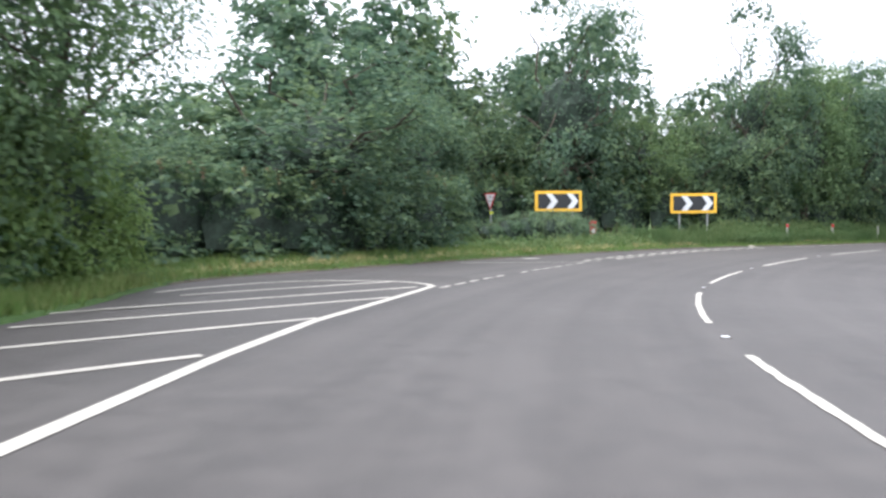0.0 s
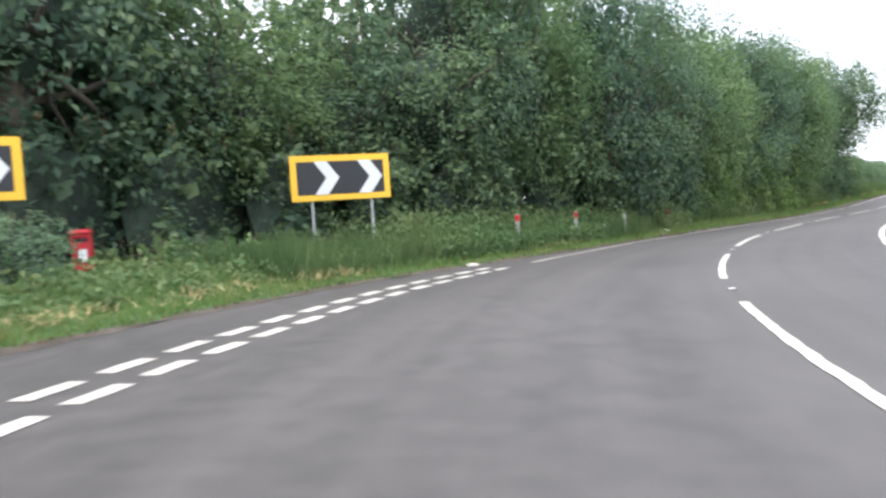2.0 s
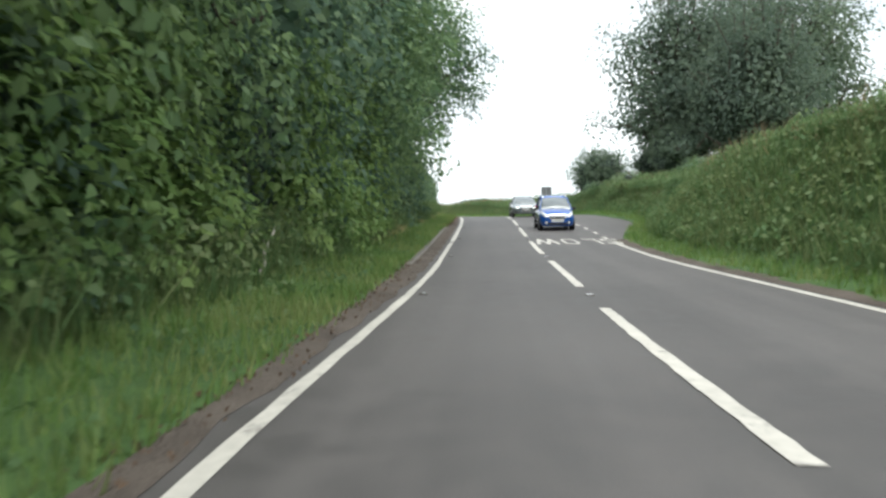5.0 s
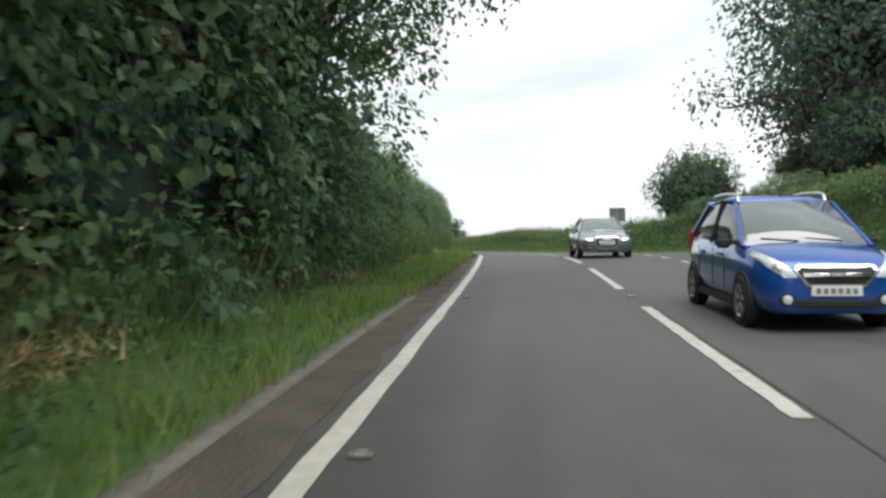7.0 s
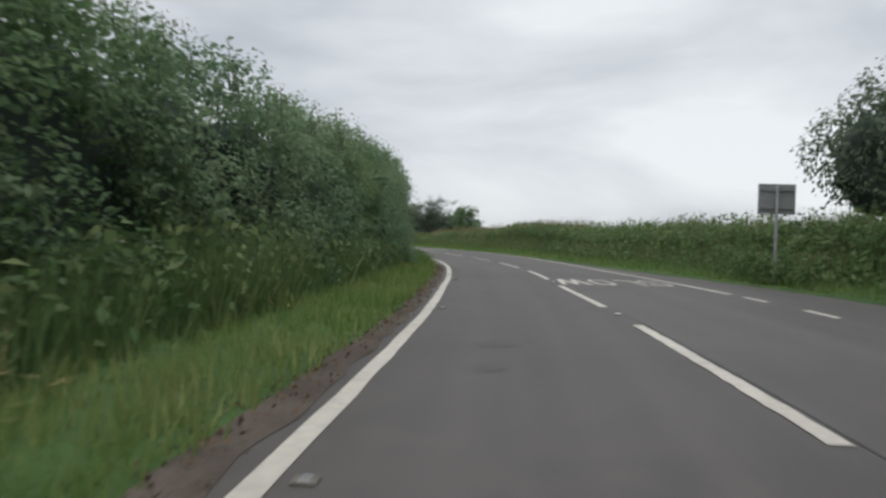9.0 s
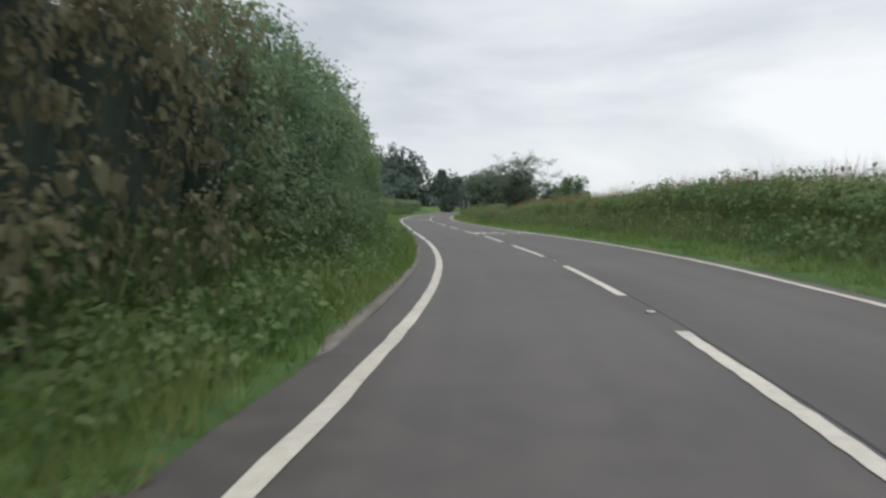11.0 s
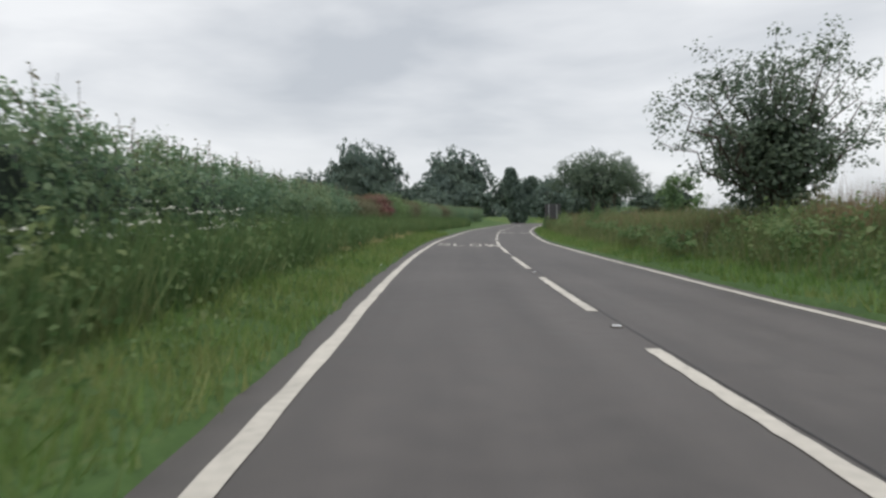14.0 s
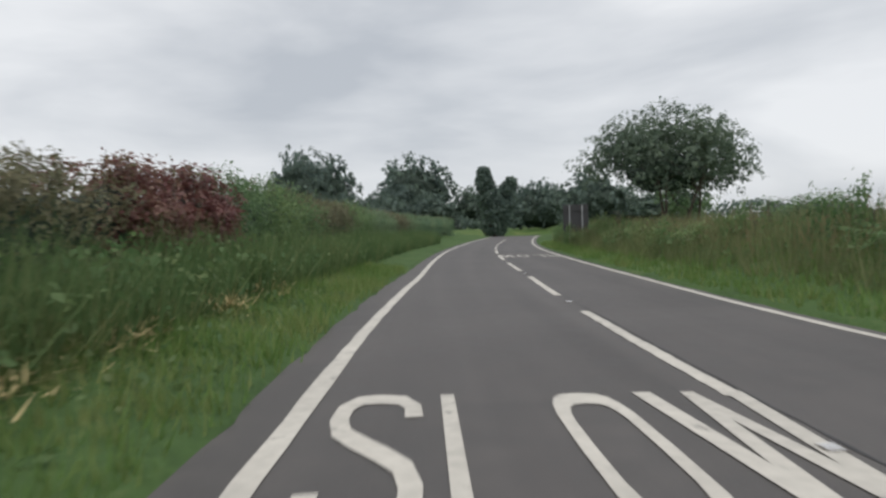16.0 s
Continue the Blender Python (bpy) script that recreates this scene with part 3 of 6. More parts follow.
for (_x0, _y0), _len in (((-1.5, 18.4), 5.6), ((-0.85, 16.9), 7.8), ((-1.25, 14.35), 6.6), ((-2.0, 10.9), 5.6), ((-2.55, 7.5), 5.2), ((-2.75, 4.0), 5.0), ((-2.85, 0.5), 5.0), ((-2.9, -3.0), 5.0)):
    flat_line("hatch_stripe", [(_x0, _y0), (_x0 - 0.665 * _len, _y0 - 0.745 * _len)], 0.15, "diagonal white stripe of a hatched area", 0.01, "hatch stripes")
for _s0 in np.arange(16.0, 27.2, 0.98):
    if not 20.6 < _s0 < 21.6:
        line_strip("merge_dash", _s0, _s0 + 0.62, -3.46, 0.1, "short white dash at the junction mouth", "merge dashes", step=0.3)
GW1 = [(28, -3.95), (31.5, -3.95), (34, -3.78), (36.5, -3.58), (38.5, -3.52), (40.5, -3.3), (43.5, -2.75)]
GW2 = [(28, -3.5), (31, -3.42), (34, -3.3), (37, -3.08), (39.5, -2.9), (43.5, -2.3)]
for _s0 in np.arange(28.6, 43.4, 0.93):
    line_strip("give_way_dash", _s0, _s0 + 0.62, GW1, 0.2, "white give way dash", "give way dashes", step=0.3)
    if _s0 > 30:
        line_strip("give_way_dash", _s0 - 0.1, _s0 + 0.52, GW2, 0.2, "white give way dash", "give way dashes", step=0.3)
flat_line("guide_line", [(0.2, 27.0), (2.4, 27.7), (4.5, 28.3), (5.6, 29.2)], 0.1, "thin worn white guide line")
flat_line("guide_line", [(0.6, 29.4), (2.0, 29.66), (2.9, 29.85)], 0.08, "thin worn white guide line")
flat_line("line_end", [(2.72, 30.12), (3.38, 30.24)], 0.36, "broad white end of a worn road line")


def slow_letter(name, strokes, s0, l0, flip, length=2.7, width=0.62):
    """One painted letter: strokes in a unit box, x right and y up as its driver reads it."""
    bm = bmesh.new()
    for q in strokes:
        vs = []
        for x, y in q:
            s, l = (s0 + y * length, l0 + x * width) if not flip else (s0 - y * length, l0 - x * width)
            vs.append(bm.verts.new(at(s, l, 0.009)))
        fc = bm.faces.new(vs)
        if fc.normal.z < 0:
            fc.normal_flip()
    bm.normal_update()
    for fc in bm.faces:
        if fc.normal.z < 0:
            fc.normal_flip()
    return bm


LETTERS = {
    "L": [[(0, 0), (0.2, 0), (0.2, 1), (0, 1)], [(0.2, 0), (0.95, 0), (0.95, 0.12), (0.2, 0.12)]],
    "W": [[(0.0, 1), (0.17, 1), (0.36, 0), (0.2, 0)], [(0.36, 0), (0.2, 0), (0.44, 1), (0.56, 1)], [(0.64, 0), (0.8, 0), (0.56, 1), (0.44, 1)], [(0.64, 0), (0.8, 0), (1.0, 1), (0.84, 1)]],
}


def ring_quads(outer, inner):
    n = len(outer)
    return [[outer[i], outer[(i + 1) % n], inner[(i + 1) % n], inner[i]] for i in range(n)]


_o = [(0.5 + 0.5 * np.sign(math.cos(a)) * abs(math.cos(a)) ** 0.6, 0.5 + 0.5 * np.sign(math.sin(a)) * abs(math.sin(a)) ** 0.5) for a in np.linspace(0, 2 * math.pi, 21)[:-1]]
_i2 = [(0.5 + 0.33 * np.sign(math.cos(a)) * abs(math.cos(a)) ** 0.6, 0.5 + 0.38 * np.sign(math.sin(a)) * abs(math.sin(a)) ** 0.5) for a in np.linspace(0, 2 * math.pi, 21)[:-1]]
LETTERS["O"] = ring_quads(_o, _i2)
_mid = np.array([(0.9, 0.76), (0.88, 0.87), (0.75, 0.94), (0.5, 0.955), (0.26, 0.94), (0.12, 0.86), (0.1, 0.74), (0.18, 0.63), (0.36, 0.56), (0.62, 0.47),
                 (0.82, 0.39), (0.9, 0.28), (0.89, 0.15), (0.76, 0.065), (0.5, 0.045), (0.25, 0.06), (0.11, 0.14), (0.09, 0.25)])
_pen = np.array([0.1, 0.052])
_run = np.gradient(_mid / _pen, axis=0)
_run /= np.linalg.norm(_run, axis=1)[:, None]
_off = np.stack([-_run[:, 1], _run[:, 0]], 1) * _pen
_S = [[tuple(q) for q in (_mid[i] - _off[i], _mid[i + 1] - _off[i + 1], _mid[i + 1] + _off[i + 1], _mid[i] + _off[i])] for i in range(len(_mid) - 1)]
LETTERS["S"] = _S


def slow_word(s0, l0, flip, length=2.7):
    """SLOW painted on the road; s0, l0: foot of its left end as its driver reads it."""
    ob = thing("slow_marking", Matrix(), "white painted word SLOW on the asphalt", "road marking", "SLOW markings")
    ob["kind"] = "structure"
    for ch, x, w in (("S", 0.0, 0.62), ("L", 0.75, 0.52), ("O", 1.52, 0.55), ("W", 2.22, 0.85)):
        bm = slow_letter(ch, LETTERS[ch], s0, l0 + (x if not flip else -x), flip, length, w)
        part("letter", bm, M_PAINT, ob)
    return ob


slow_word(228.05, -0.72, False, 2.9)
slow_word(92.3, 4.97, True)
slow_word(139.4, 4.75, True)
slow_word(188.3, 5.08, True)
slow_word(264.0, 5.55, True)


line_strip("road_seam", 84, 300, CENTRE, 0.022, "dark tarred joint beside the centre line", shift=0.13, lift=0.004, step=0.5, rag=0.012).data.materials[0] = M_TAR


def stain(s, l, ds, dl, seed, mat, label, lift=0.003):
    """A ragged patch on the asphalt."""
    rng = np.random.RandomState(seed)
    a = np.linspace(0, 2 * np.pi, 25)[:-1]
    r = 1 + 0.18 * np.sin(3 * a + seed) + rng.uniform(-0.13, 0.13, 24)
    v = at(s + ds * r * np.cos(a), l + dl * r * np.sin(a), lift)
    v = np.concatenate([v, at([s], [l], lift)])
    f = [(24, (i + 1) % 24, i) for i in range(24)]
    tagged(new("road_stain", mesh_of("road_stain", v, f, mat)), label, "road stain", kind="structure")


M_PATCH = asphalt_material("asphalt_patch", (0.044, 0.039, 0.038), (0.070, 0.062, 0.060))
M_REDPAINT = plain("red_spray_paint", (0.62, 0.06, 0.07), 0.6, grain=0.3, scale=12)
stain(18.9, -4.6, 0.33, 1.15, 1, M_PATCH, "dark oil stain on worn asphalt")
stain(124.9, -0.2, 0.28, 0.2, 2, M_PATCH, "small dark repair patch in the asphalt")
stain(123.3, -0.24, 0.2, 0.14, 3, M_PATCH, "small dark repair patch in the asphalt")
stain(63.4, 0.9, 0.5, 0.35, 5, M_PATCH, "faint dark patch in the asphalt")
stain(56.45, -1.46, 0.11, 0.035, 6, M_REDPAINT, "red spray-painted mark beside the edge line", 0.011)
stain(55.08, -1.6, 0.24, 0.085, 7, M_PAINT, "ragged wide scuff of white line paint", 0.010)


# ---------------------------------------------------------------- foliage
def leaf_quads(c, size, rng, out=None, flat=0.3):
    """Four-cornered leaves at centres c. out: directions that they lean towards."""
    n = len(c)
    u = rng.normal(size=(n, 3))
    if out is not None:
        u = u * 0.8 + out * 0.5
    u[:, 2] -= flat
    u /= np.linalg.norm(u, axis=1)[:, None] + 1e-9
    w = rng.normal(size=(n, 3))
    w[:, 2] *= 0.6
    w -= (w * u).sum(1)[:, None] * u
    w /= np.linalg.norm(w, axis=1)[:, None] + 1e-9
    nn = np.cross(u, w)
    L = (size * rng.uniform(0.7, 1.3, n))[:, None]
    B = L * rng.uniform(0.45, 0.7, n)[:, None]
    v = np.stack([c - u * L, c + w * B + nn * B * 0.25 + u * L * 0.1, c + u * L, c - w * B + nn * B * 0.25 + u * L * 0.1], 1)
    return v.reshape(-1, 3), np.arange(4 * n).reshape(n, 4)


def leaf_tris(c, size, rng, out=None, flat=0.25):
    """Three-cornered leaves at centres c."""
    n = len(c)
    u = rng.normal(size=(n, 3))
    if out is not None:
        u = u * 0.8 + out * 0.45
    u[:, 2] -= flat
    u /= np.linalg.norm(u, axis=1)[:, None] + 1e-9
    w = rng.normal(size=(n, 3))
    w[:, 2] *= 0.6
    w -= (w * u).sum(1)[:, None] * u
    w /= np.linalg.norm(w, axis=1)[:, None] + 1e-9
    L = (size * rng.uniform(0.65, 1.35, n))[:, None]
    B = L * rng.uniform(0.55, 0.85, n)[:, None]
    v = np.stack([c - u * L * 0.75 - w * B, c + u * L, c - u * L * 0.35 + w * B], 1)
    return v.reshape(-1, 3), np.arange(3 * n).reshape(n, 3)


def kites(c, size, rng, face, way, loose=0.5):
    """Folded four-cornered leaves at centres c that face roughly along face and point roughly along way."""
    n = len(c)
    m = face + rng.normal(scale=loose, size=(n, 3))
    m /= np.linalg.norm(m, axis=1)[:, None] + 1e-9
    u = way + rng.normal(scale=0.55, size=(n, 3))
    u -= (u * m).sum(1)[:, None] * m
    u /= np.linalg.norm(u, axis=1)[:, None] + 1e-9
    w = np.cross(m, u)
    L = (size * rng.uniform(0.65, 1.35, n))[:, None]
    B = L * rng.uniform(0.48, 0.7, n)[:, None]
    v = np.stack([c - u * L, c + w * B + m * B * 0.3 - u * L * 0.1, c + u * L - m * L * 0.2, c - w * B + m * B * 0.3 - u * L * 0.1], 1)
    return v.reshape(-1, 3), np.arange(4 * n).reshape(n, 4)


def sprays(rng, cs, rs, outs, count, size, per=12, reach=0.4, droop=0.25, up=0.2, back=0.45):
    """Leaves in small hanging sprays over the outer and upper sides of leafy lobes (centres cs, radii rs, outward ways outs); sparser at the back."""
    m = max(1, count // per)
    share = rs ** 2 * np.where(outs[:, 1] > 0.25, back, 1.0)
    j = rng.choice(len(cs), m, p=share / share.sum())
    d = rng.normal(size=(m, 3)) * 0.85 + outs[j] * 0.55 + (0, 0, up)
    d /= np.linalg.norm(d, axis=1)[:, None] + 1e-9
    p = cs[j] + d * (rs[j] * rng.uniform(0.76, 1.04, m))[:, None]
    way = d + rng.normal(scale=0.35, size=(m, 3))
    way[:, 2] -= droop
    way /= np.linalg.norm(way, axis=1)[:, None] + 1e-9
    k = rng.uniform(0, 1, (m, per))
    c = p[:, None] + way[:, None] * (k * reach)[..., None] + rng.normal(scale=reach * 0.26, size=(m, per, 3))
    c[..., 2] -= droop * reach * k ** 2
    face = np.repeat(0.7 * d + (0, 0, 0.65), per, 0)
    return kites(c.reshape(-1, 3), np.full(m * per, size), rng, face, np.repeat(way, per, 0) - (0, 0, 0.3))


def inner_leaves(rng, cs, rs, count, size):
    """Larger shaded leaves that fill the inside of the lobes."""
    j = rng.choice(len(cs), count, p=rs ** 2 / (rs ** 2).sum())
    d = rng.normal(size=(count, 3))
    d /= np.linalg.norm(d, axis=1)[:, None]
    c = cs[j] + d * (rs[j] * rng.uniform(0.1, 0.74, count))[:, None]
    return kites(c, np.full(count, size), rng, d * 0.8, rng.normal(size=(count, 3)), 0.4)


def join_quads(parts):
    vs, fs, k = [], [], 0
    for v, f in parts:
        vs.append(v), fs.append(f + k)
        k += len(v)
    return np.concatenate(vs), np.concatenate(fs)


def tube(points, radii, sides=7):
    """A tapered limb through points."""
    p = np.array(points, float)
    t = np.gradient(p, axis=0)
    t /= np.linalg.norm(t, axis=1)[:, None] + 1e-9
    a = np.cross(t, (0.31, 0.95, 0.07))
    a /= np.linalg.norm(a, axis=1)[:, None] + 1e-9
    b = np.cross(t, a)
    ang = np.linspace(0, 2 * np.pi, sides + 1)[:-1]
    ring = a[:, None] * np.cos(ang)[None, :, None] + b[:, None] * np.sin(ang)[None, :, None]
    v = (p[:, None] + ring * np.array(radii)[:, None, None]).reshape(-1, 3)
    f = []
    for i in range(len(p) - 1):
        for j in range(sides):
            f.append((i * sides + j, i * sides + (j + 1) % sides, (i + 1) * sides + (j + 1) % sides, (i + 1) * sides + j))
    return v, np.array(f)


def limb(rng, a, b, r0, r1, bend=0.12, n=6, sides=6):
    a, b = np.array(a, float), np.array(b, float)
    u = np.linspace(0, 1, n)
    p = a + (b - a) * u[:, None]
    d = np.linalg.norm(b - a)
    p[1:-1] += rng.normal(scale=bend * d * 0.4, size=(n - 2, 3))
    p[:, 2] += np.sin(u * np.pi) * d * 0.06
    return tube(p, r0 + (r1 - r0) * u, sides)


def make_tree(name, seed, H, R, lobes, leaves, size, mat, label, category, foot=0.22, stems=1, low=-0.55, lobe=0.36, reach=0.5, droop=0.25, limbs=0.38, inner=0.17, per=12, core=0.42, back=0.45):
    """A tree: tapered trunk, limbs, and a crown of leafy lobes with an uneven outline. H height, R crown radius, foot: where the crown begins, lobe: size of a lobe against R."""
    rng = np.random.RandomState(seed)
    ob = thing(name, Matrix(), label, category)
    cz, rz = H * (1 + foot) / 2, H * (1 - foot) / 2
    k = np.arange(lobes * 3)
    up = 1 - 2 * (k + 0.5) / len(k)
    turn = k * 2.39996 + rng.uniform(0, 6)
    d = np.stack([np.cos(turn) * np.sqrt(1 - up ** 2), np.sin(turn) * np.sqrt(1 - up ** 2), up], 1) + rng.normal(scale=0.1, size=(len(k), 3))
    d /= np.linalg.norm(d, axis=1)[:, None]
    d = d[d[:, 2] > low]
    d = d[rng.permutation(len(d))[:lobes]]
    rs = R * lobe * rng.uniform(0.62, 1.3, len(d))
    far = rng.uniform(0.74, 1.06, len(d))
    cs = np.stack([d[:, 0] * (R - rs * 0.75) * far, d[:, 1] * (R - rs * 0.75) * far, cz + d[:, 2] * (rz - rs * 0.7) * far], 1)
    q = [sprays(rng, cs, rs, d, leaves, size, per, reach, droop, back=back)]
    if inner:
        q.append(inner_leaves(rng, cs, rs, int(leaves * inner), size * 1.8))
    v, f = join_quads(q)
    part_mesh("crown", mesh_of("crown", v, f, mat), ob)
    # a dark lump stands in for the shaded depth of the crown
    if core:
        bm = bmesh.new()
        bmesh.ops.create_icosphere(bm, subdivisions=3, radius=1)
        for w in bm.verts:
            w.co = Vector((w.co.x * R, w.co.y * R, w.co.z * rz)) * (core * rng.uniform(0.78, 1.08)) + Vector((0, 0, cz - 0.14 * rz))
        part("shade_core", bm, M_INNERSHADE, ob, "dark lump inside the crown, its shade painted in")
    wood = []
    for st in range(stems):
        a = rng.uniform(0, 6.28)
        foot_xy = np.array([math.cos(a), math.sin(a)]) * (0 if stems == 1 else 0.25 * R)
        top = np.array([foot_xy[0] * 1.8, foot_xy[1] * 1.8, H * 0.62])
        r0 = 0.028 * H / math.sqrt(stems)
        zz = np.linspace(-0.3, 1, 7)
        trunk = np.stack([foot_xy[0] + (top[0] - foot_xy[0]) * zz, foot_xy[1] + (top[1] - foot_xy[1]) * zz, top[2] * zz], 1)
        trunk[1:-1, :2] += rng.normal(scale=0.03 * R, size=(5, 2))
        wood.append(tube(trunk, r0 * np.array([1.35, 1.1, 0.95, 0.82, 0.68, 0.5, 0.25]), 9))
        for j in rng.choice(len(cs), min(len(cs), 16 // stems + 4), False):
            u = rng.uniform(0.35, 0.95)
            start = np.array([np.interp(u, zz, trunk[:, i]) for i in range(3)])
            wood.append(limb(rng, start, cs[j] + d[j] * rs[j] * 0.6, r0 * limbs * (1.2 - u), r0 * 0.07))
    v, f = join_quads(wood)
    part_mesh("trunk", mesh_of("trunk", v, f, M_BARK, True), ob, "dark ridged bark")
    return ob


def make_branch_tree(name, seed, H, R, trunk_h, r0, limbs, leaves, size, mat, label, category, core=0.15, lift=0.5, flat=0.55, fill=0.5, rise=0.08, puff=0.145):
    """An open tree whose curved limbs and side branches can be seen between layered leaf clumps."""
    rng = np.random.RandomState(seed)
    ob = thing(name, Matrix(), label, category)
    wood, ends = [], []
    z = np.linspace(-0.4, trunk_h, 6)
    trunk = np.stack([rng.normal(scale=0.1 * r0, size=6), rng.normal(scale=0.1 * r0, size=6), z], 1)
    wood.append(tube(trunk, r0 * np.array([1.4, 1.15, 1.0, 0.92, 0.85, 0.75]), 10))
    for k in range(limbs):
        a = k * 2.399 + rng.uniform(-0.3, 0.3)
        e = rng.uniform(0.03, 1.0) ** 0.8
        el = rise + (1.43 - rise) * e
        tip = np.array([math.cos(a) * math.cos(el) * R, math.sin(a) * math.cos(el) * R, trunk_h * 0.9 + (H - trunk_h * 0.9) * math.sin(el)]) * np.array([1, 1, 1]) * rng.uniform(0.86, 1.04)
        s0 = np.array([0, 0, trunk_h * rng.uniform(0.65, 1.0)])
        mid = s0 + (tip - s0) * 0.45 + np.array([0, 0, lift * R * 0.22 * (1 - e)])
        u = np.linspace(0, 1, 9)[:, None]
        path = (1 - u) ** 2 * s0 + 2 * u * (1 - u) * mid + u ** 2 * tip
        path[1:-1] += rng.normal(scale=0.035 * R, size=(7, 3))
        rr = r0 * rng.uniform(0.32, 0.5)
        wood.append(tube(path, rr * (1 - 0.9 * u[:, 0]), 6))
        for j in range(rng.randint(7, 11)):
            i = rng.randint(3, 9)
            d = rng.normal(size=3)
            d[2] = abs(d[2]) * 0.5 + 0.1
            q = path[i] + d / np.linalg.norm(d) * R * rng.uniform(0.10, 0.27)
            wood.append(limb(rng, path[i], q, rr * (1 - 0.09 * i) * 0.4, rr * 0.06, 0.1, 5, 4))
            ends.append((q, 1.0))
            ends.append((path[i] * 0.5 + q * 0.5, 0.7))
    n = len(ends)
    per = int(leaves / n)
    c = np.repeat(np.array([e[0] for e in ends]), per, 0)
    off = rng.normal(size=c.shape)
    off /= np.linalg.norm(off, axis=1)[:, None]
    off *= (rng.uniform(0, 1, len(c)) ** 0.5 * R * puff)[:, None] * rng.uniform(0.6, 1.35, n).repeat(per)[:, None]
    off[:, 2] *= flat
    face = off / (np.linalg.norm(off, axis=1)[:, None] + 1e-9) * 0.6 + (0, 0, 0.75)
    q = [kites(c + off, np.full(len(c), size), rng, face, off + (0, 0, -0.3))]
    m = int(leaves * core)
    d = rng.normal(size=(m, 3))
    d /= np.linalg.norm(d, axis=1)[:, None]
    d *= rng.uniform(0.1, 1, m)[:, None] ** 0.6
    q.append(kites(d * (R * fill, R * fill, H * 0.36) + (0, 0, H * 0.46), np.full(m, size * 1.4), rng, d + (0, 0, 0.7), d))
    v, f = join_quads(q)
    part_mesh("crown", mesh_of("crown", v, f, mat), ob)
    v, f = join_quads(wood)
    part_mesh("trunk", mesh_of("trunk", v, f, M_BARK, True), ob, "dark ridged bark")
    return ob


def make_bush(name, seed, length, depth, H, leaves, size, mat, label, category, shoots=14, lobe=0.5, reach=0.3, droop=0.2, per=10, uneven=0.3, core=True):
    """A hedge bush: leafy lobes over the front and top of a rounded block, with ragged shoots along its top, on thin stems."""
    rng = np.random.RandomState(seed)
    ob = thing(name, Matrix(), label, category)
    cs, rs, ws = [], [], []
    n = max(10, int(3.3 * length * H / lobe ** 2 / 4))
    for i in range(n):
        t = (i + 0.5) / n
        r = lobe * rng.uniform(1 - uneven, 1 + uneven)
        x = (((i * 0.618) % 1) - 0.5) * length
        if t < 0.6:
            z, w = rng.uniform(0.04, 0.86) * H, (0, -1, 0.25)
            y = -depth * 0.5 + r * 0.7 + 0.16 * depth * (z / H) ** 2 + rng.uniform(-0.35, 0.4) * uneven * depth
        elif t < 0.86:
            y, z, w = rng.uniform(-0.3, 0.35) * depth, H - r * rng.uniform(1.0 - uneven * 0.7, 1.08), (0, -0.2, 1)
        else:
            y, z, w = rng.uniform(0.1, 0.4) * depth, rng.uniform(0.15, 0.75) * H, (0, 0.8, 0.3)
        cs.append((x, y, max(z, r * 0.25))), rs.append(r), ws.append(w)
    cs, rs, ws = np.array(cs), np.array(rs), np.array(ws, float)
    q = [sprays(rng, cs, rs, ws, leaves, size, per, reach, droop, back=0.1)]
    q.append(inner_leaves(rng, cs, rs, leaves // 8, size * 1.8))
    for v, _ in q:
        v[:, 2] = np.maximum(v[:, 2], 0.0)
    stems, young = [], []
    for _ in range(shoots):
        x, y = rng.uniform(-0.5, 0.5) * length, rng.uniform(-0.4, 0.3) * depth
        h = H * rng.uniform(0.9, 0.98)
        tip = np.array([x + rng.normal(scale=0.15), y + rng.normal(scale=0.12), h + rng.uniform(0.06, 0.36)])
        k = rng.randint(7, 13)
        u = rng.uniform(0, 1, k)[:, None]
        c = np.array([x, y, h - 0.2]) * (1 - u) + tip * u + rng.normal(scale=0.035, size=(k, 3))
        young.append(kites(c, np.full(k, size * 0.7), rng, np.tile((0, 0, 0.8), (k, 1)), rng.normal(size=(k, 3))))
        stems.append(limb(rng, (x, y, h - 0.5), tip, 0.010, 0.004, 0.03, 4, 4))
    for _ in range(7):
        x = rng.uniform(-0.45, 0.45) * length
        stems.append(limb(rng, (x, rng.uniform(-0.2, 0.2), -0.2), (x + rng.normal(scale=0.3), rng.normal(scale=0.3), H * 0.8), 0.035, 0.012, 0.08, 5, 5))
    v, f = join_quads(q)
    part_mesh("crown", mesh_of("crown", v, f, mat), ob)
    v, f = join_quads(young)
    part_mesh("top_growth", mesh_of("top_growth", v, f, M_SHOOT), ob, "thin reddish young shoots")["kind"] = "stuff"
    # dark filling whose colour imitates the shade behind the leaves
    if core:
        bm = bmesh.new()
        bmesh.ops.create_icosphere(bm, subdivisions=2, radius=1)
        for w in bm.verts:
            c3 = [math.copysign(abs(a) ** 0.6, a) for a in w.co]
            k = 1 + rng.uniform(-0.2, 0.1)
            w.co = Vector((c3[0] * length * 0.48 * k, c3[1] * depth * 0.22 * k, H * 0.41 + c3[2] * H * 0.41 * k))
        part("shade_core", bm, M_INNERSHADE, ob, "dark lump inside the bush, its shade painted in")
    v, f = join_quads(stems)
    part_mesh("stem", mesh_of("stem", v, f, M_BARK, True), ob, "thin brown stems")["kind"] = "stuff"
    return ob


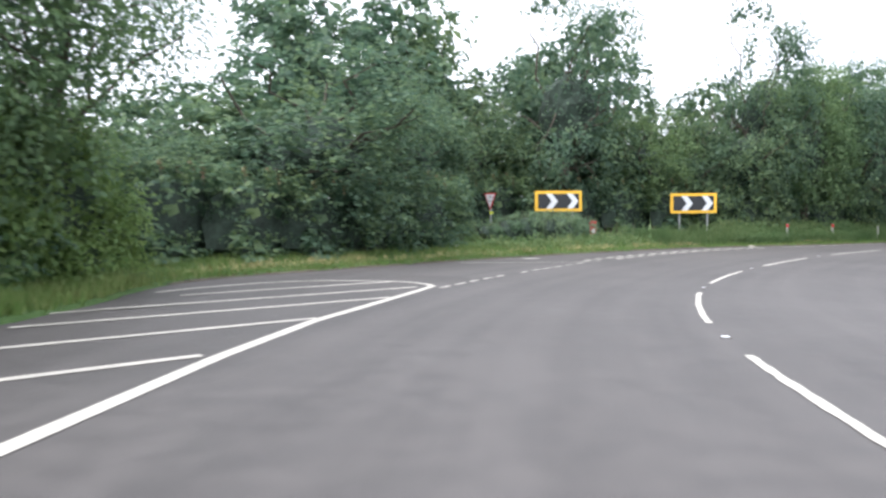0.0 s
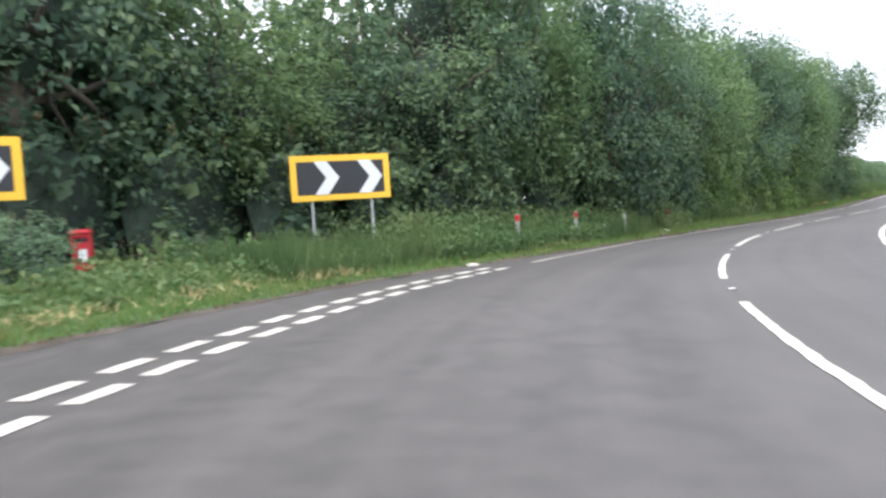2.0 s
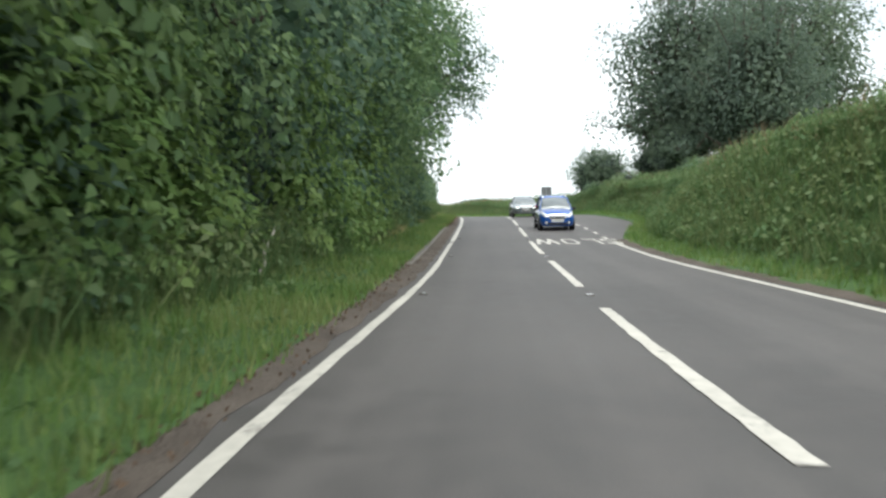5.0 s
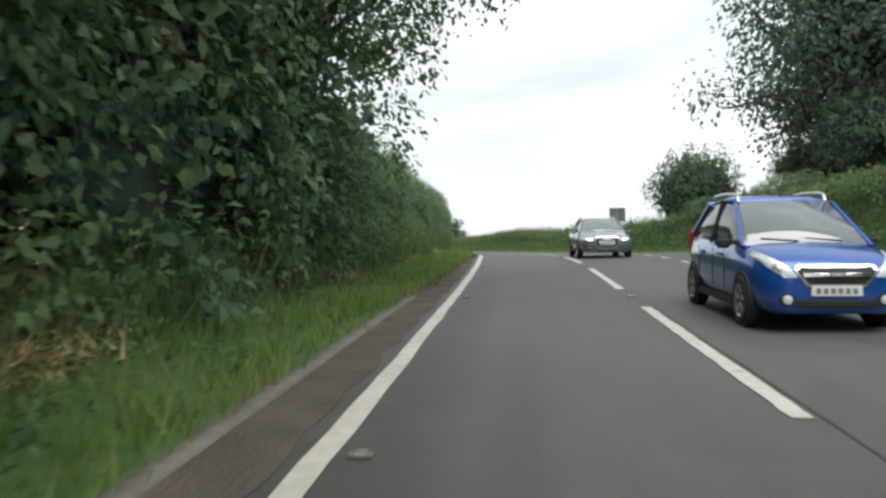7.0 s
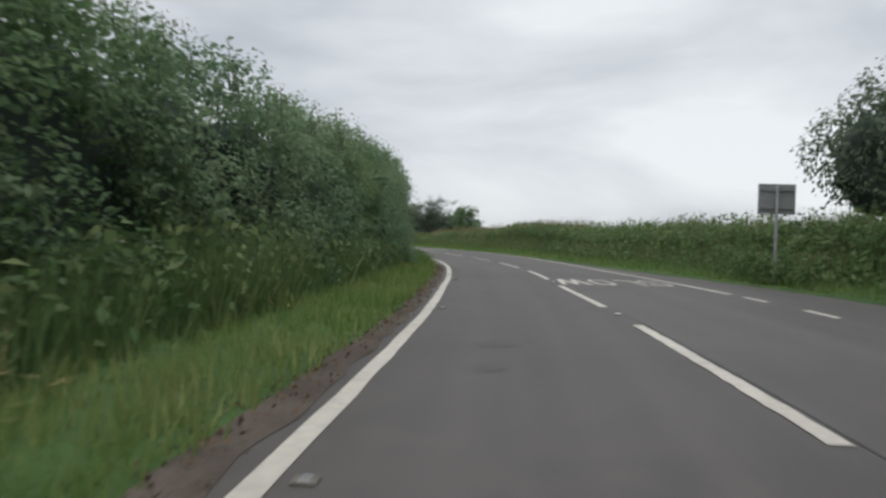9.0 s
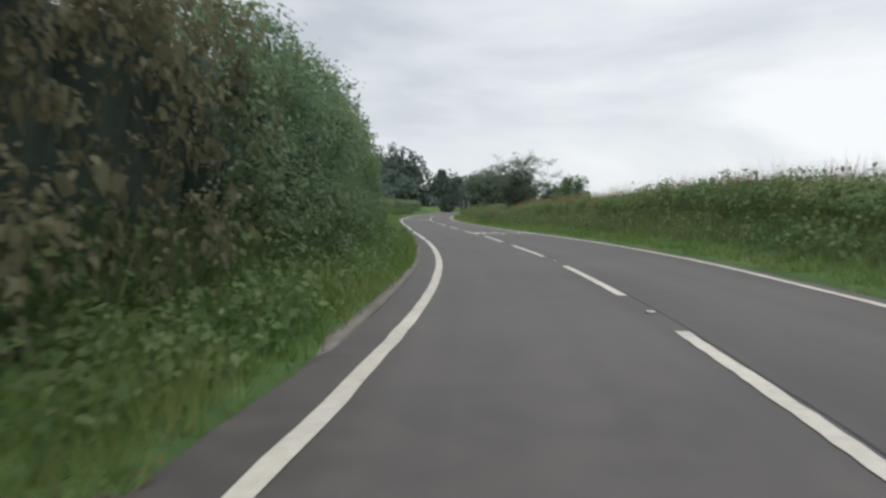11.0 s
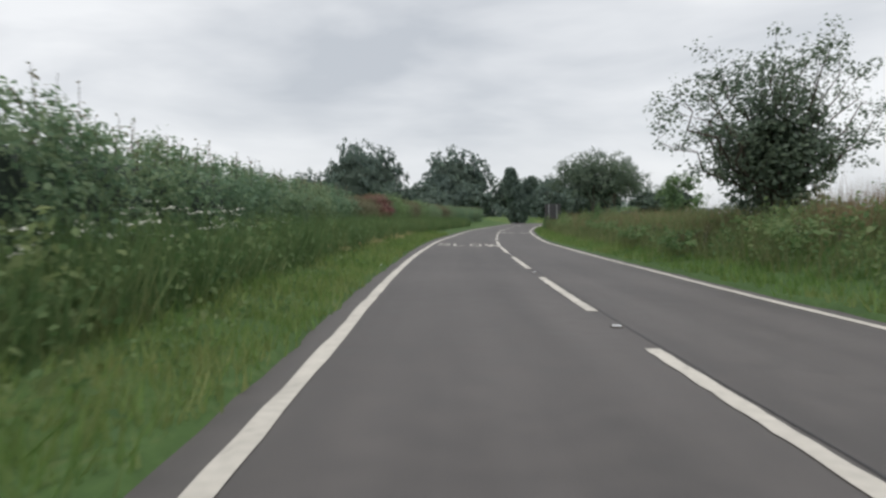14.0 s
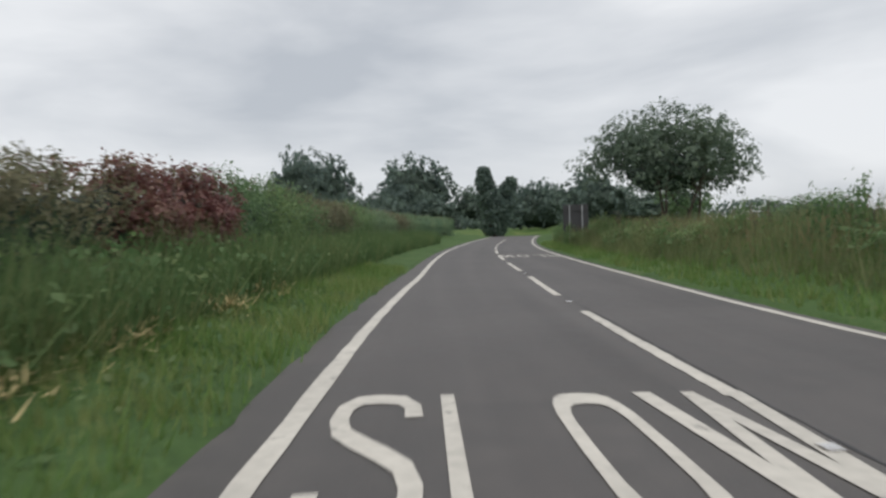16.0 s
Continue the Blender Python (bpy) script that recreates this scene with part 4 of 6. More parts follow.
def set_at(ob, x, y, turn=0.0, scale=1.0, z=None, sink=0.1, tall=None):
    zz = ground_z(x, y) if z is None else z
    return Matrix.Translation((x, y, zz - sink)) @ Matrix.Rotation(turn, 4, "Z") @ Matrix.Diagonal((scale, scale, scale if tall is None else tall, 1))


rnd = random.Random(5)

WOOD = [make_tree("woodland_tree", 11 + i, 11.0, 3.3, 46, 8200, 0.076, m, "dense green broadleaf tree in the roadside wood", "tree", foot=0.02, low=-0.95, reach=0.6, droop=0.45, lobe=0.32, inner=0.24, back=0.32, core=0.36)
        for i, m in enumerate((M_WOODLEAF, M_WOODLEAF, M_LIGHTLEAF))]
BACK = make_tree("woodland_tree", 31, 12.5, 3.8, 34, 2500, 0.2, M_WOODLEAF, "tall dark broadleaf tree deep in the wood", "tree", foot=0.08, low=-0.95, reach=0.7)


def put(kind, x, y, H, R, turn=None, first={}):
    """A copy of a tree at x, y with its height and crown width."""
    h0, r0 = (12.5, 3.8) if kind is BACK else (11.0, 3.3)
    _, _, _, _, tx, ty = base(to_sl(x, y)[0])
    turn = math.atan2(ty, tx) + (math.pi if to_sl(x, y)[1] > 0 else 0) + rnd.uniform(-0.6, 0.6) if turn is None else turn
    m = Matrix.Translation((x, y, ground_z(x, y) - 0.15)) @ Matrix.Rotation(turn, 4, "Z") @ Matrix.Diagonal((R / r0, R / r0, H / h0, 1))
    if kind.name not in first:
        first[kind.name] = 1
        kind.matrix_basis = m
        kind["group"] = "roadside woodland"
        return kind
    ob = copy_thing(kind, m)
    return ob


# front of the wood, along the road
for _i, _s0 in enumerate(np.arange(49, 108, 4.0)):
    _l = float(along([(45, -9.0), (50, -7.0), (56, -5.4), (62, -5.0), (70, -5.3), (104, -5.3), (112, -5.6)], _s0)) + rnd.uniform(-0.5, 0.4)
    _p = at(_s0, _l)
    put(WOOD[(_i * 2 + _i // 3) % 3], float(_p[0]), float(_p[1]), float(along([(49, 9.5), (60, 12), (90, 13), (112, 12.5)], _s0)) * rnd.uniform(0.9, 1.1), rnd.uniform(3.1, 3.7))
OVER = make_tree("woodland_tree", 17, 13.0, 4.7, 46, 10000, 0.085, M_WOODLEAF, "broadleaf tree hanging over the road edge", "tree", foot=0.33, low=-0.55, reach=0.7, droop=0.5, lobe=0.3)
_p = at(104.0, -4.3)
OVER.matrix_basis = Matrix.Translation((_p[0], _p[1], ground_z(float(_p[0]), float(_p[1])) - 0.15)) @ Matrix.Rotation(0.4, 4, "Z")
put(WOOD[2], *[float(v) for v in at(86.5, -4.6)[:2]], 12.5, 3.9)
for _i, _s0 in enumerate(np.arange(59, 112, 5.2)):
    _p = at(_s0, -11.5 + rnd.uniform(-1, 1))
    put(BACK, float(_p[0]), float(_p[1]), rnd.uniform(14, 17) if _s0 > 72 else rnd.uniform(11.5, 12.5), rnd.uniform(3.6, 4.4))
# wood behind the bend
for _x, _y, _H, _R, _k in ((-5.7, 30.2, 9.0, 5.7, 0), (6.6, 44.8, 14.6, 4.2, 1), (1.0, 44.2, 9.6, 3.6, 0), (11.6, 46.6, 8.4, 3.2, 2), (19.4, 48.4, 14.6, 3.0, 1), (-10.5, 24.8, 3.9, 3.2, 1),
                           (-16.5, 21, 4.2, 3.6, 0), (24.4, 50.6, 12.2, 3.2, 2), (-2.4, 39.0, 9.2, 3.3, 0), (14.8, 47.6, 8.4, 3.0, 0)):
    put(WOOD[_k], _x, _y, _H, _R)
for _x, _y, _H, _R in ((-8.0, 41, 16.5, 4.6), (-3.5, 46, 17, 4.8), (5.6, 51.5, 14.5, 3.6), (9.0, 52.5, 16.5, 4.2), (17.0, 54, 9.0, 4.2), (24, 55, 13.5, 4.2), (-1.0, 48, 16.5, 3.5), (16.5, 50.5, 11.5, 2.8), (30, 57.5, 14, 4.2),
                       (-17, 35, 4.6, 4.4), (-24, 25, 8, 4.4), (36, 60.5, 13.5, 4.2), (1.0, 46.5, 8.5, 4.0), (5.5, 48.5, 8.5, 4.0), (9.8, 49.2, 8.0, 3.8), (14, 51, 8.0, 4.0), (-4, 41, 8.5, 4.0), (-8, 33, 8, 4.2), (-12, 29, 4.5, 3.8), (-13.5, 36.5, 9.0, 4.0)):
    put(BACK, _x, _y, _H, _R)
# the wedge of trees between the two roads
for _x, _y, _H, _R, _k in ((-9.0, 12.8, 9.8, 3.4, 2), (-9.5, 8.0, 10.5, 3.6, 2), (-10.5, 3.0, 10, 3.6, 1)):
    put(WOOD[_k], _x, _y, _H, _R)

AIRY = make_tree("birch_tree", 45, 9.5, 3.9, 46, 12000, 0.062, M_WOODLEAF, "open birch with thin hanging twigs beside the side road", "tree", foot=0.25, low=-0.9, lobe=0.26, reach=0.9, droop=0.9, stems=2, inner=0.12, per=18, core=0)
AIRY.matrix_basis = set_at(AIRY, -9.1, 15.8, 0.8, 1.0)
# big trees and thorn bush beyond the lay-by
OAK = make_branch_tree("oak_tree", 51, 17.0, 8.0, 4.0, 0.6, 36, 20000, 0.14, M_OAKLEAF, "large spreading oak with dark leaves and open limbs", "tree", core=0.5, flat=0.72, fill=0.86, puff=0.23, rise=-0.2)
OAK.matrix_basis = set_at(OAK, 100.5, 60.3, 0.4, 1.0, tall=1.12)
for _x, _y, _sc, _t in ((106.5, 54.5, 1.12, 2.0), (93.0, 54.5, 0.72, 4.0)):
    copy_thing(OAK, set_at(OAK, _x, _y, _t, _sc))
THORN = make_tree("thorn_tree", 61, 6.6, 3.6, 40, 7500, 0.085, M_OAKLEAF, "dark rounded hawthorn standing alone above the hedge", "tree", foot=0.12, low=-0.9, stems=3, reach=0.45, droop=0.05, inner=0.4, core=0.76)
THORN.matrix_basis = set_at(THORN, 112.4, 71.5, 2.6, 0.95, sink=0.9, tall=1.03)
for _x, _y, _sc, _t in ((99.4, 63.2, 0.55, 1.0), (96.0, 60.5, 0.8, 2.4), (103.0, 62.5, 0.55, 3.9)):
    copy_thing(THORN, set_at(THORN, _x, _y, _t, _sc))
# tree leaning from the hedge on the right
LEAN = make_branch_tree("hedgerow_tree", 73, 6.3, 4.4, 1.2, 0.18, 28, 11000, 0.062, M_OAKLEAF, "wind-shaped small tree with thin open top in the hedge", "tree", core=0.5, lift=0.2, flat=0.7, fill=0.36, rise=0.5, puff=0.095)
LEAN.matrix_basis = set_at(LEAN, 167.1, 126.3, 0.6, 1.1, sink=0.6, tall=0.9)
# round oak at the far bend
ROUND = make_tree("field_oak", 81, 6.6, 4.9, 54, 12000, 0.09, M_OAKLEAF, "rounded field oak with a short trunk", "tree", foot=0.2, low=-0.32, stems=4, lobe=0.27, reach=0.4, inner=0.25, core=0.42)
ROUND.matrix_basis = set_at(ROUND, 205.0, 158.0, 0.6, 1.0, sink=0.4)
# distant trees, with haze mixed into their leaf colour
FAR = make_tree("distant_oak", 91, 24.0, 17.0, 44, 2200, 0.68, M_FARHAZELEAF, "broad distant oak on the skyline", "tree", foot=0.04, low=-0.85, lobe=0.3, reach=1.8, inner=0.3, core=0.75)
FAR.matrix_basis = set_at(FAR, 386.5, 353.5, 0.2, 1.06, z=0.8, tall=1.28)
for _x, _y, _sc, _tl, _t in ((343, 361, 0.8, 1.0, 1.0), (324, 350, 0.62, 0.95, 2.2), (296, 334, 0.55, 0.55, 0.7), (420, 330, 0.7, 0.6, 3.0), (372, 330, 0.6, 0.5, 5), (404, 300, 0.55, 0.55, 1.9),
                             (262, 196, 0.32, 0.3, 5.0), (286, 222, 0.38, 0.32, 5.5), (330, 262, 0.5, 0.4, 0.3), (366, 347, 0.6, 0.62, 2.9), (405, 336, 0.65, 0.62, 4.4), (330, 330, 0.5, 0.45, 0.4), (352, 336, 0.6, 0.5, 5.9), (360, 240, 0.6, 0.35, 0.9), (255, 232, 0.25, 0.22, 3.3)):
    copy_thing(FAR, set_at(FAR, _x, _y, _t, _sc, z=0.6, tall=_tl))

MAPLE = make_tree("field_maple", 96, 11.0, 5.4, 26, 2600, 0.27, M_LIGHTLEAF, "light green upright field maple behind the hedge", "tree", foot=0.06, low=-0.85, reach=0.9)
MAPLE.matrix_basis = set_at(MAPLE, 306, 202.5, 4.0, 1.0, z=0.6)


def ivy_tree():
    rng = np.random.RandomState(7)
    ob = thing("ivy_clad_tree", set_at(None, 262.4, 215, 0, 1, z=0.7), "dead trunk thickly clad with dark ivy in two heads", "tree")
    q = []
    for (x, z, r, n) in ((-1.6, 10.0, 1.15, 700), (-1.5, 8.4, 1.6, 900), (-0.8, 6.2, 2.2, 1200), (2.0, 7.2, 1.3, 700), (2.7, 8.2, 1.2, 500), (2.5, 5.0, 1.0, 400), (0.4, 4.0, 2.6, 1400), (0, 1.8, 2.3, 1200)):
        d = rng.normal(size=(n, 3))
        d /= np.linalg.norm(d, axis=1)[:, None]
        p = d * r * rng.uniform(0.6, 1.05, n)[:, None]
        # the heads spread across the line of sight from the road
        q.append(leaf_quads(np.stack([x * 0.72 + p[:, 0], -x * 0.69 + p[:, 1], z + p[:, 2]], 1), np.full(n, 0.28), rng))
    v, f = join_quads(q)
    part_mesh("crown", mesh_of("crown", v, f, M_FARHAZELEAF), ob)
    v, f = join_quads([limb(rng, (0, 0, -0.5), (-1.1, 1.1, 10), 0.5, 0.2), limb(rng, (0, 0, 2.5), (1.8, -1.7, 8), 0.3, 0.1)])
    part_mesh("trunk", mesh_of("trunk", v, f, M_BARK, True), ob)


ivy_tree()

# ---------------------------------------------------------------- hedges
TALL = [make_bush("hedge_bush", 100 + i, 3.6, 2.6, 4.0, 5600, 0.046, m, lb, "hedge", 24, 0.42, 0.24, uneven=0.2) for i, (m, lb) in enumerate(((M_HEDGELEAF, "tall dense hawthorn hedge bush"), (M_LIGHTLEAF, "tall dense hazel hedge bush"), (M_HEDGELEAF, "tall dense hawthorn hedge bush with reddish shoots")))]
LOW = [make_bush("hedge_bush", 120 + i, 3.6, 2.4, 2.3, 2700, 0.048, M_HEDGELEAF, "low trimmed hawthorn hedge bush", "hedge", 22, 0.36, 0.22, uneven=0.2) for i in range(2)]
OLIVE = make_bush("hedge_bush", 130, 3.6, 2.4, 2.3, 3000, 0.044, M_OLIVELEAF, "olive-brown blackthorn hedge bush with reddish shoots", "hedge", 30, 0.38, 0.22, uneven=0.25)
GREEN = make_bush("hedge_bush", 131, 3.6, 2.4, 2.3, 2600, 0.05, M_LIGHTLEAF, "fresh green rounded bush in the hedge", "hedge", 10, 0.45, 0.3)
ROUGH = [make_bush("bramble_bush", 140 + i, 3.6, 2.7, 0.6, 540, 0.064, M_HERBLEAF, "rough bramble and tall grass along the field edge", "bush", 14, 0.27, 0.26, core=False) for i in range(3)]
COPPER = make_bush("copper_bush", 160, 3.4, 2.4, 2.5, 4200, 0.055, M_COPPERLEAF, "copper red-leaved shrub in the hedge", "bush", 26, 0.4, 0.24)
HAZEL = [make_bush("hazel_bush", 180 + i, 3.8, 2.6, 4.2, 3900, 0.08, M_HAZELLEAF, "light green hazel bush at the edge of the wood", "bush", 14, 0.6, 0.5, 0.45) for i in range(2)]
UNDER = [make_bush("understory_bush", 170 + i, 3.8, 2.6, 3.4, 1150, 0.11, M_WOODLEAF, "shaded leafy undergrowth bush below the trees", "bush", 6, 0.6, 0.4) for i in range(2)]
for _g, _n in ((UNDER, "woodland undergrowth"), (TALL, "roadside hedge"), (LOW, "roadside hedge"), ([OLIVE, GREEN], "roadside hedge"), (ROUGH, "field edge brambles"), (HAZEL, "hazel bushes")):
    for _o2 in _g:
        _o2["group"] = _n
USED = set()


def plant(kinds, s, l, tall, face_left, wide=1.0, deep=1.0):
    """A hedge bush at s, l; its front faces the road."""
    tall *= 1.45 if kinds is ROUGH else 1.0
    ob = kinds[rnd.randrange(len(kinds))] if isinstance(kinds, list) else kinds
    x, y, z, f, tx, ty = [float(v) for v in base(s)]
    p = ground_at(s, l)
    a = math.atan2(ty, tx) + (0 if face_left else math.pi)
    m = Matrix.Translation((p[0], p[1], p[2] - 0.12)) @ Matrix.Rotation(a + rnd.uniform(-0.08, 0.08), 4, "Z") @ Matrix.Diagonal((wide * rnd.uniform(0.95, 1.1), deep, tall, 1))
    if ob.name not in USED:
        USED.add(ob.name)
        ob.matrix_basis = m
    else:
        copy_thing(ob, m @ Matrix.Diagonal((1 / ob.scale.x, 1 / ob.scale.y, 1 / ob.scale.z, 1)))


# left hedge: tall, taller by the second bend, then low
LEFT_TOP = [(106, 3.5), (112, 3.8), (119, 4.0), (125, 3.6), (131, 3.4), (136, 3.75), (146, 4.1), (158, 4.2), (168, 4.35), (175, 4.15), (178, 3.6), (182, 3.25), (186, 3.0), (190, 2.8), (194, 2.7), (198, 2.45), (204, 2.2), (212, 2.0),
            (219, 1.95), (225, 2.1), (229, 1.75), (235, 1.8), (240, 2.15), (246, 2.2), (258, 2.15), (300, 2.2), (320, 2.2)]
_s0 = 108.0
while _s0 < 320:
    _h = float(along(LEFT_TOP, _s0)) * rnd.uniform(0.96, 1.03)
    _l = float(along([(106, -5.3), (126, -5.1), (142, -4.45), (160, -4.25), (176, -4.3), (184, -4.9), (195, -5.2), (230, -5.4), (300, -5.6)], _s0))
    _l += rnd.uniform(-0.15, 0.12)
    if 235.5 < _s0 < 242:
        plant(COPPER, _s0, _l, _h / 2.5, True)
    elif 149 < _s0 < 156 or 226 < _s0 < 235.5 or 253 < _s0 < 261 or 281 < _s0 < 285:
        plant(OLIVE, _s0, _l, _h / 2.3, True)
    elif 242 < _s0 < 253 or 261 < _s0 < 268:
        plant(GREEN, _s0, _l, _h / 2.3, True)
    elif _h > 3:
        plant(TALL, _s0, _l, _h / 4.0, True)
    else:
        plant(LOW, _s0, _l, _h / 2.3, True)
    _s0 += 3.1
# shrubs under the trees
for _i, _s0 in enumerate(np.arange(46, 112, 2.9)):
    plant(UNDER, float(_s0), float(along([(45, -10.0), (50, -7.4), (55, -5.0), (64, -4.6), (70, -5.6), (112, -6.0)], _s0)) + rnd.uniform(-0.4, 0.4), rnd.uniform(0.75, 1.1), True, 1.1)
for _x, _y in ((-16, 17.5), (-13, 19.8), (-10.4, 20.6), (-8.4, 22.6), (-6.6, 24.6), (-4.8, 26.8), (-3.2, 29.2), (-1.8, 31.8), (-1.4, 34.6), (-1.0, 37.6), (0.2, 40.4), (2.4, 42), (4.8, 43), (7.4, 44), (10.2, 45), (13, 45.8), (16, 46.4), (19, 47.2), (-9.2, 12), (-9.4, 9), (-9.4, 15), (-9.8, 5)):
    _ss, _ll = to_sl(_x, _y)
    plant(UNDER, _ss, _ll, rnd.uniform(0.75, 1.05), True, 1.1)
for _s0, _l, _tl in ((69.5, -5.0, 1.0), (73, -5.0, 0.9), (79.5, -4.7, 1.2), (83.5, -4.5, 1.15), (87, -4.7, 1.0), (91, -5.1, 0.8)):
    plant(HAZEL, _s0, _l, _tl, True)
for _s0 in (98.5, 101.5, 104.5):
    plant(UNDER, _s0, -4.7, 0.95, True)
for _x, _y, _tl in ((-8.1, 15.3, 0.8), (-8.7, 13.0, 0.9), (-9.3, 17.4, 0.7)):
    _ss, _ll = to_sl(_x, _y)
    plant(HAZEL, _ss, _ll, _tl, True, 0.75, 0.75)
# hedge on the right
_s0 = 97.0
while _s0 < 165:
    plant(ROUGH if rnd.random() < 0.6 or _s0 > 132 else LOW, _s0, float(along([(97, 12.0), (104, 11.6), (128, 11.5), (140, 10.8), (165, 10.2)], _s0)) + rnd.uniform(-0.3, 0.3), rnd.uniform(0.4, 0.62), False, 1.05)
    _s0 += 3.3
_s0 = 165.0
while _s0 < 318:
    if _s0 > 206 and rnd.random() < 0.5:
        _s0 += rnd.uniform(2, 4)
        continue
    plant(ROUGH, _s0, float(along([(165, 9.6), (186, 9.0), (290, 9.8)], _s0)) + rnd.uniform(-0.3, 0.3) + (rnd.uniform(-1.2, 0.8) if _s0 > 206 else 0), float(along([(165, 0.75), (174, 0.8), (184, 0.62), (200, 0.55), (213, 0.5), (240, 0.46), (290, 0.45)], _s0)) * rnd.uniform(0.85, 1.15), False, 1.1)
    _s0 += 3.0
for _s0 in np.arange(130, 166, 3.0):
    plant(ROUGH, float(_s0), float(along(RIGHT_EDGE, _s0)) + 3.0 + rnd.uniform(-0.2, 0.2), rnd.uniform(0.35, 0.55), False, 1.0, 0.8)
for _x, _y in ((103.2, 75.6), (104.6, 77.6), (106.8, 77.0), (104.2, 75.9), (105.4, 75.9)):
    _ss, _ll = to_sl(_x, _y)
    plant(ROUGH, _ss, max(_ll, float(along(RIGHT_EDGE, _ss)) + 1.3), 0.75, False, 0.8, 0.7)
# rounded bushes on the rise of the field edge
for _x, _y, _top, _wd in ((192.1, 146.5, 2.28, 1.0), (188.6, 142.8, 1.75, 0.7), (197.5, 151.5, 1.6, 0.6), (183.5, 139.5, 1.7, 0.6)):
    _ss, _ll = to_sl(_x, _y)
    plant(GREEN, _ss, _ll, max(0.3, (_top - ground_z(_x, _y) + 0.12) / 2.3), False, _wd, 1.2 * _wd)
for _i in range(16):
    plant(ROUGH, rnd.uniform(232, 285), rnd.uniform(7.9, 10.5), rnd.uniform(0.7, 1.15), False, rnd.uniform(0.4, 0.75), 0.6)
# bramble and thorn on the bank
for _i in range(24):
    _s0, _l = rnd.uniform(52, 98), rnd.uniform(9.6, 13)
    plant(ROUGH, _s0, _l, rnd.uniform(0.35, 0.65), False, 0.9)
for _i in range(14):
    plant(ROUGH, rnd.uniform(97, 133), rnd.uniform(9.6, 11.4), rnd.uniform(0.6, 0.95), False, 0.65, 0.7)
for _i in range(14):
    plant(ROUGH, rnd.uniform(54, 97), rnd.uniform(8.6, 10.5), rnd.uniform(0.3, 0.45), False, 0.85, 0.8)
# rounded bushes in front of the signs on the bend
for _x, _y, _sc, _tl in ((1.7, 36.9, 0.5, 0.36), (2.8, 37.4, 0.55, 0.52), (3.9, 37.7, 0.6, 0.62), (5.1, 38.0, 0.6, 0.66), (6.1, 38.6, 0.5, 0.55)):
    _ss, _ll = to_sl(_x, _y)
    plant(LOW, _ss, _ll, _tl, True, _sc, 0.7)
# low growth round the signs on the bend
for _x, _y, _sc, _tl in ((8.9, 41.7, 0.5, 0.66), (-0.2, 35.6, 0.8, 0.55), (-2.4, 32.6, 0.8, 0.5), (10.4, 42.6, 0.8, 0.6), (12.4, 42.9, 0.8, 0.5), (15.8, 43.9, 0.8, 0.5), (-4.8, 28.2, 0.8, 0.45), (18.4, 45.0, 0.8, 0.5)):
    _ss, _ll = to_sl(_x, _y)
    plant(ROUGH, _ss, _ll, _tl, True, _sc, 0.8)


# ---------------------------------------------------------------- grasses and herbs
def scatter(name, n, s0, s1, l_of, h_lo, h_hi, mat, label, category, seed, width=0.012, blades=3, lean=0.35):
    """Grass blades over a stretch of the verge, as one mesh. l_of(s, u): l for u in 0..1."""
    rng = np.random.RandomState(seed)
    s = rng.uniform(s0, s1, n)
    l = l_of(s, rng.uniform(0, 1, n))
    p = ground_at(s, l)
    p = np.repeat(p, blades, 0)
    k = len(p)
    p[:, :2] += rng.normal(scale=0.05, size=(k, 2))
    ss, ll = np.repeat(s, blades), np.repeat(l, blades)
    h = rng.uniform(h_lo, h_hi, k) * (1 + 0.2 * np.sin(ss * 0.9 + 2 * np.sin(ll * 1.3)) + 0.14 * np.sin(ss * 2.7 + ll * 2.1))
    d = rng.normal(size=(k, 2)) * lean
    tip = p + np.stack([d[:, 0] * h, d[:, 1] * h, h], 1)
    a = rng.uniform(0, 6.28, k)
    w = np.stack([np.cos(a), np.sin(a), 0 * a], 1) * (width * rng.uniform(0.7, 1.5, k))[:, None]
    p[:, 2] -= 0.04
    v = np.stack([p - w, p + w, tip], 1).reshape(-1, 3)
    ob = new(name, mesh_of(name, v, np.arange(3 * k).reshape(k, 3), mat))
    return tagged(ob, label, category, kind="stuff")


def left_band(d0, d1):
    return lambda s, u: along(LEFT_EDGE, s) - d0 - (d1 - d0) * u


def right_band(d0, d1):
    return lambda s, u: along(RIGHT_EDGE, s) + d0 + (d1 - d0) * u


scatter("verge_grass", 46000, 14, 250, left_band(0.02, 2.4), 0.08, 0.26, M_GRASS, "short green verge grass", "grass", 1, 0.0095)
scatter("verge_grass", 9000, -8, 14, left_band(0.1, 3.0), 0.1, 0.4, M_GRASS, "tall green verge grass", "grass", 2, 0.016)
scatter("verge_grass", 22000, 46, 290, right_band(0.12, 3.2), 0.1, 0.28, M_GRASS, "green verge grass", "grass", 3, 0.016)
scatter("bank_grass", 14000, 46, 100, right_band(1.0, 6.5), 0.25, 0.6, M_TALLGRASS, "long grass on the bank", "grass", 4, 0.02)
scatter("field_edge_grass", 24000, 97, 290, right_band(1.2, 6.5), 0.25, 0.85, M_FIELDGRASS, "long seeding grass at the field edge", "grass", 5, 0.012, 3, 0.22)
scatter("hedge_foot_grass", 16000, 45, 290, left_band(1.35, 2.9), 0.35, 1.0, M_TALLGRASS, "long grass at the hedge foot", "grass", 6, 0.012)


scatter("hedge_foot_grass", 13000, 104, 290, left_band(1.3, 2.7), 0.45, 1.15, M_TALLGRASS, "tall grass growing through the hedge foot", "grass", 48, 0.009, 3, 0.25)
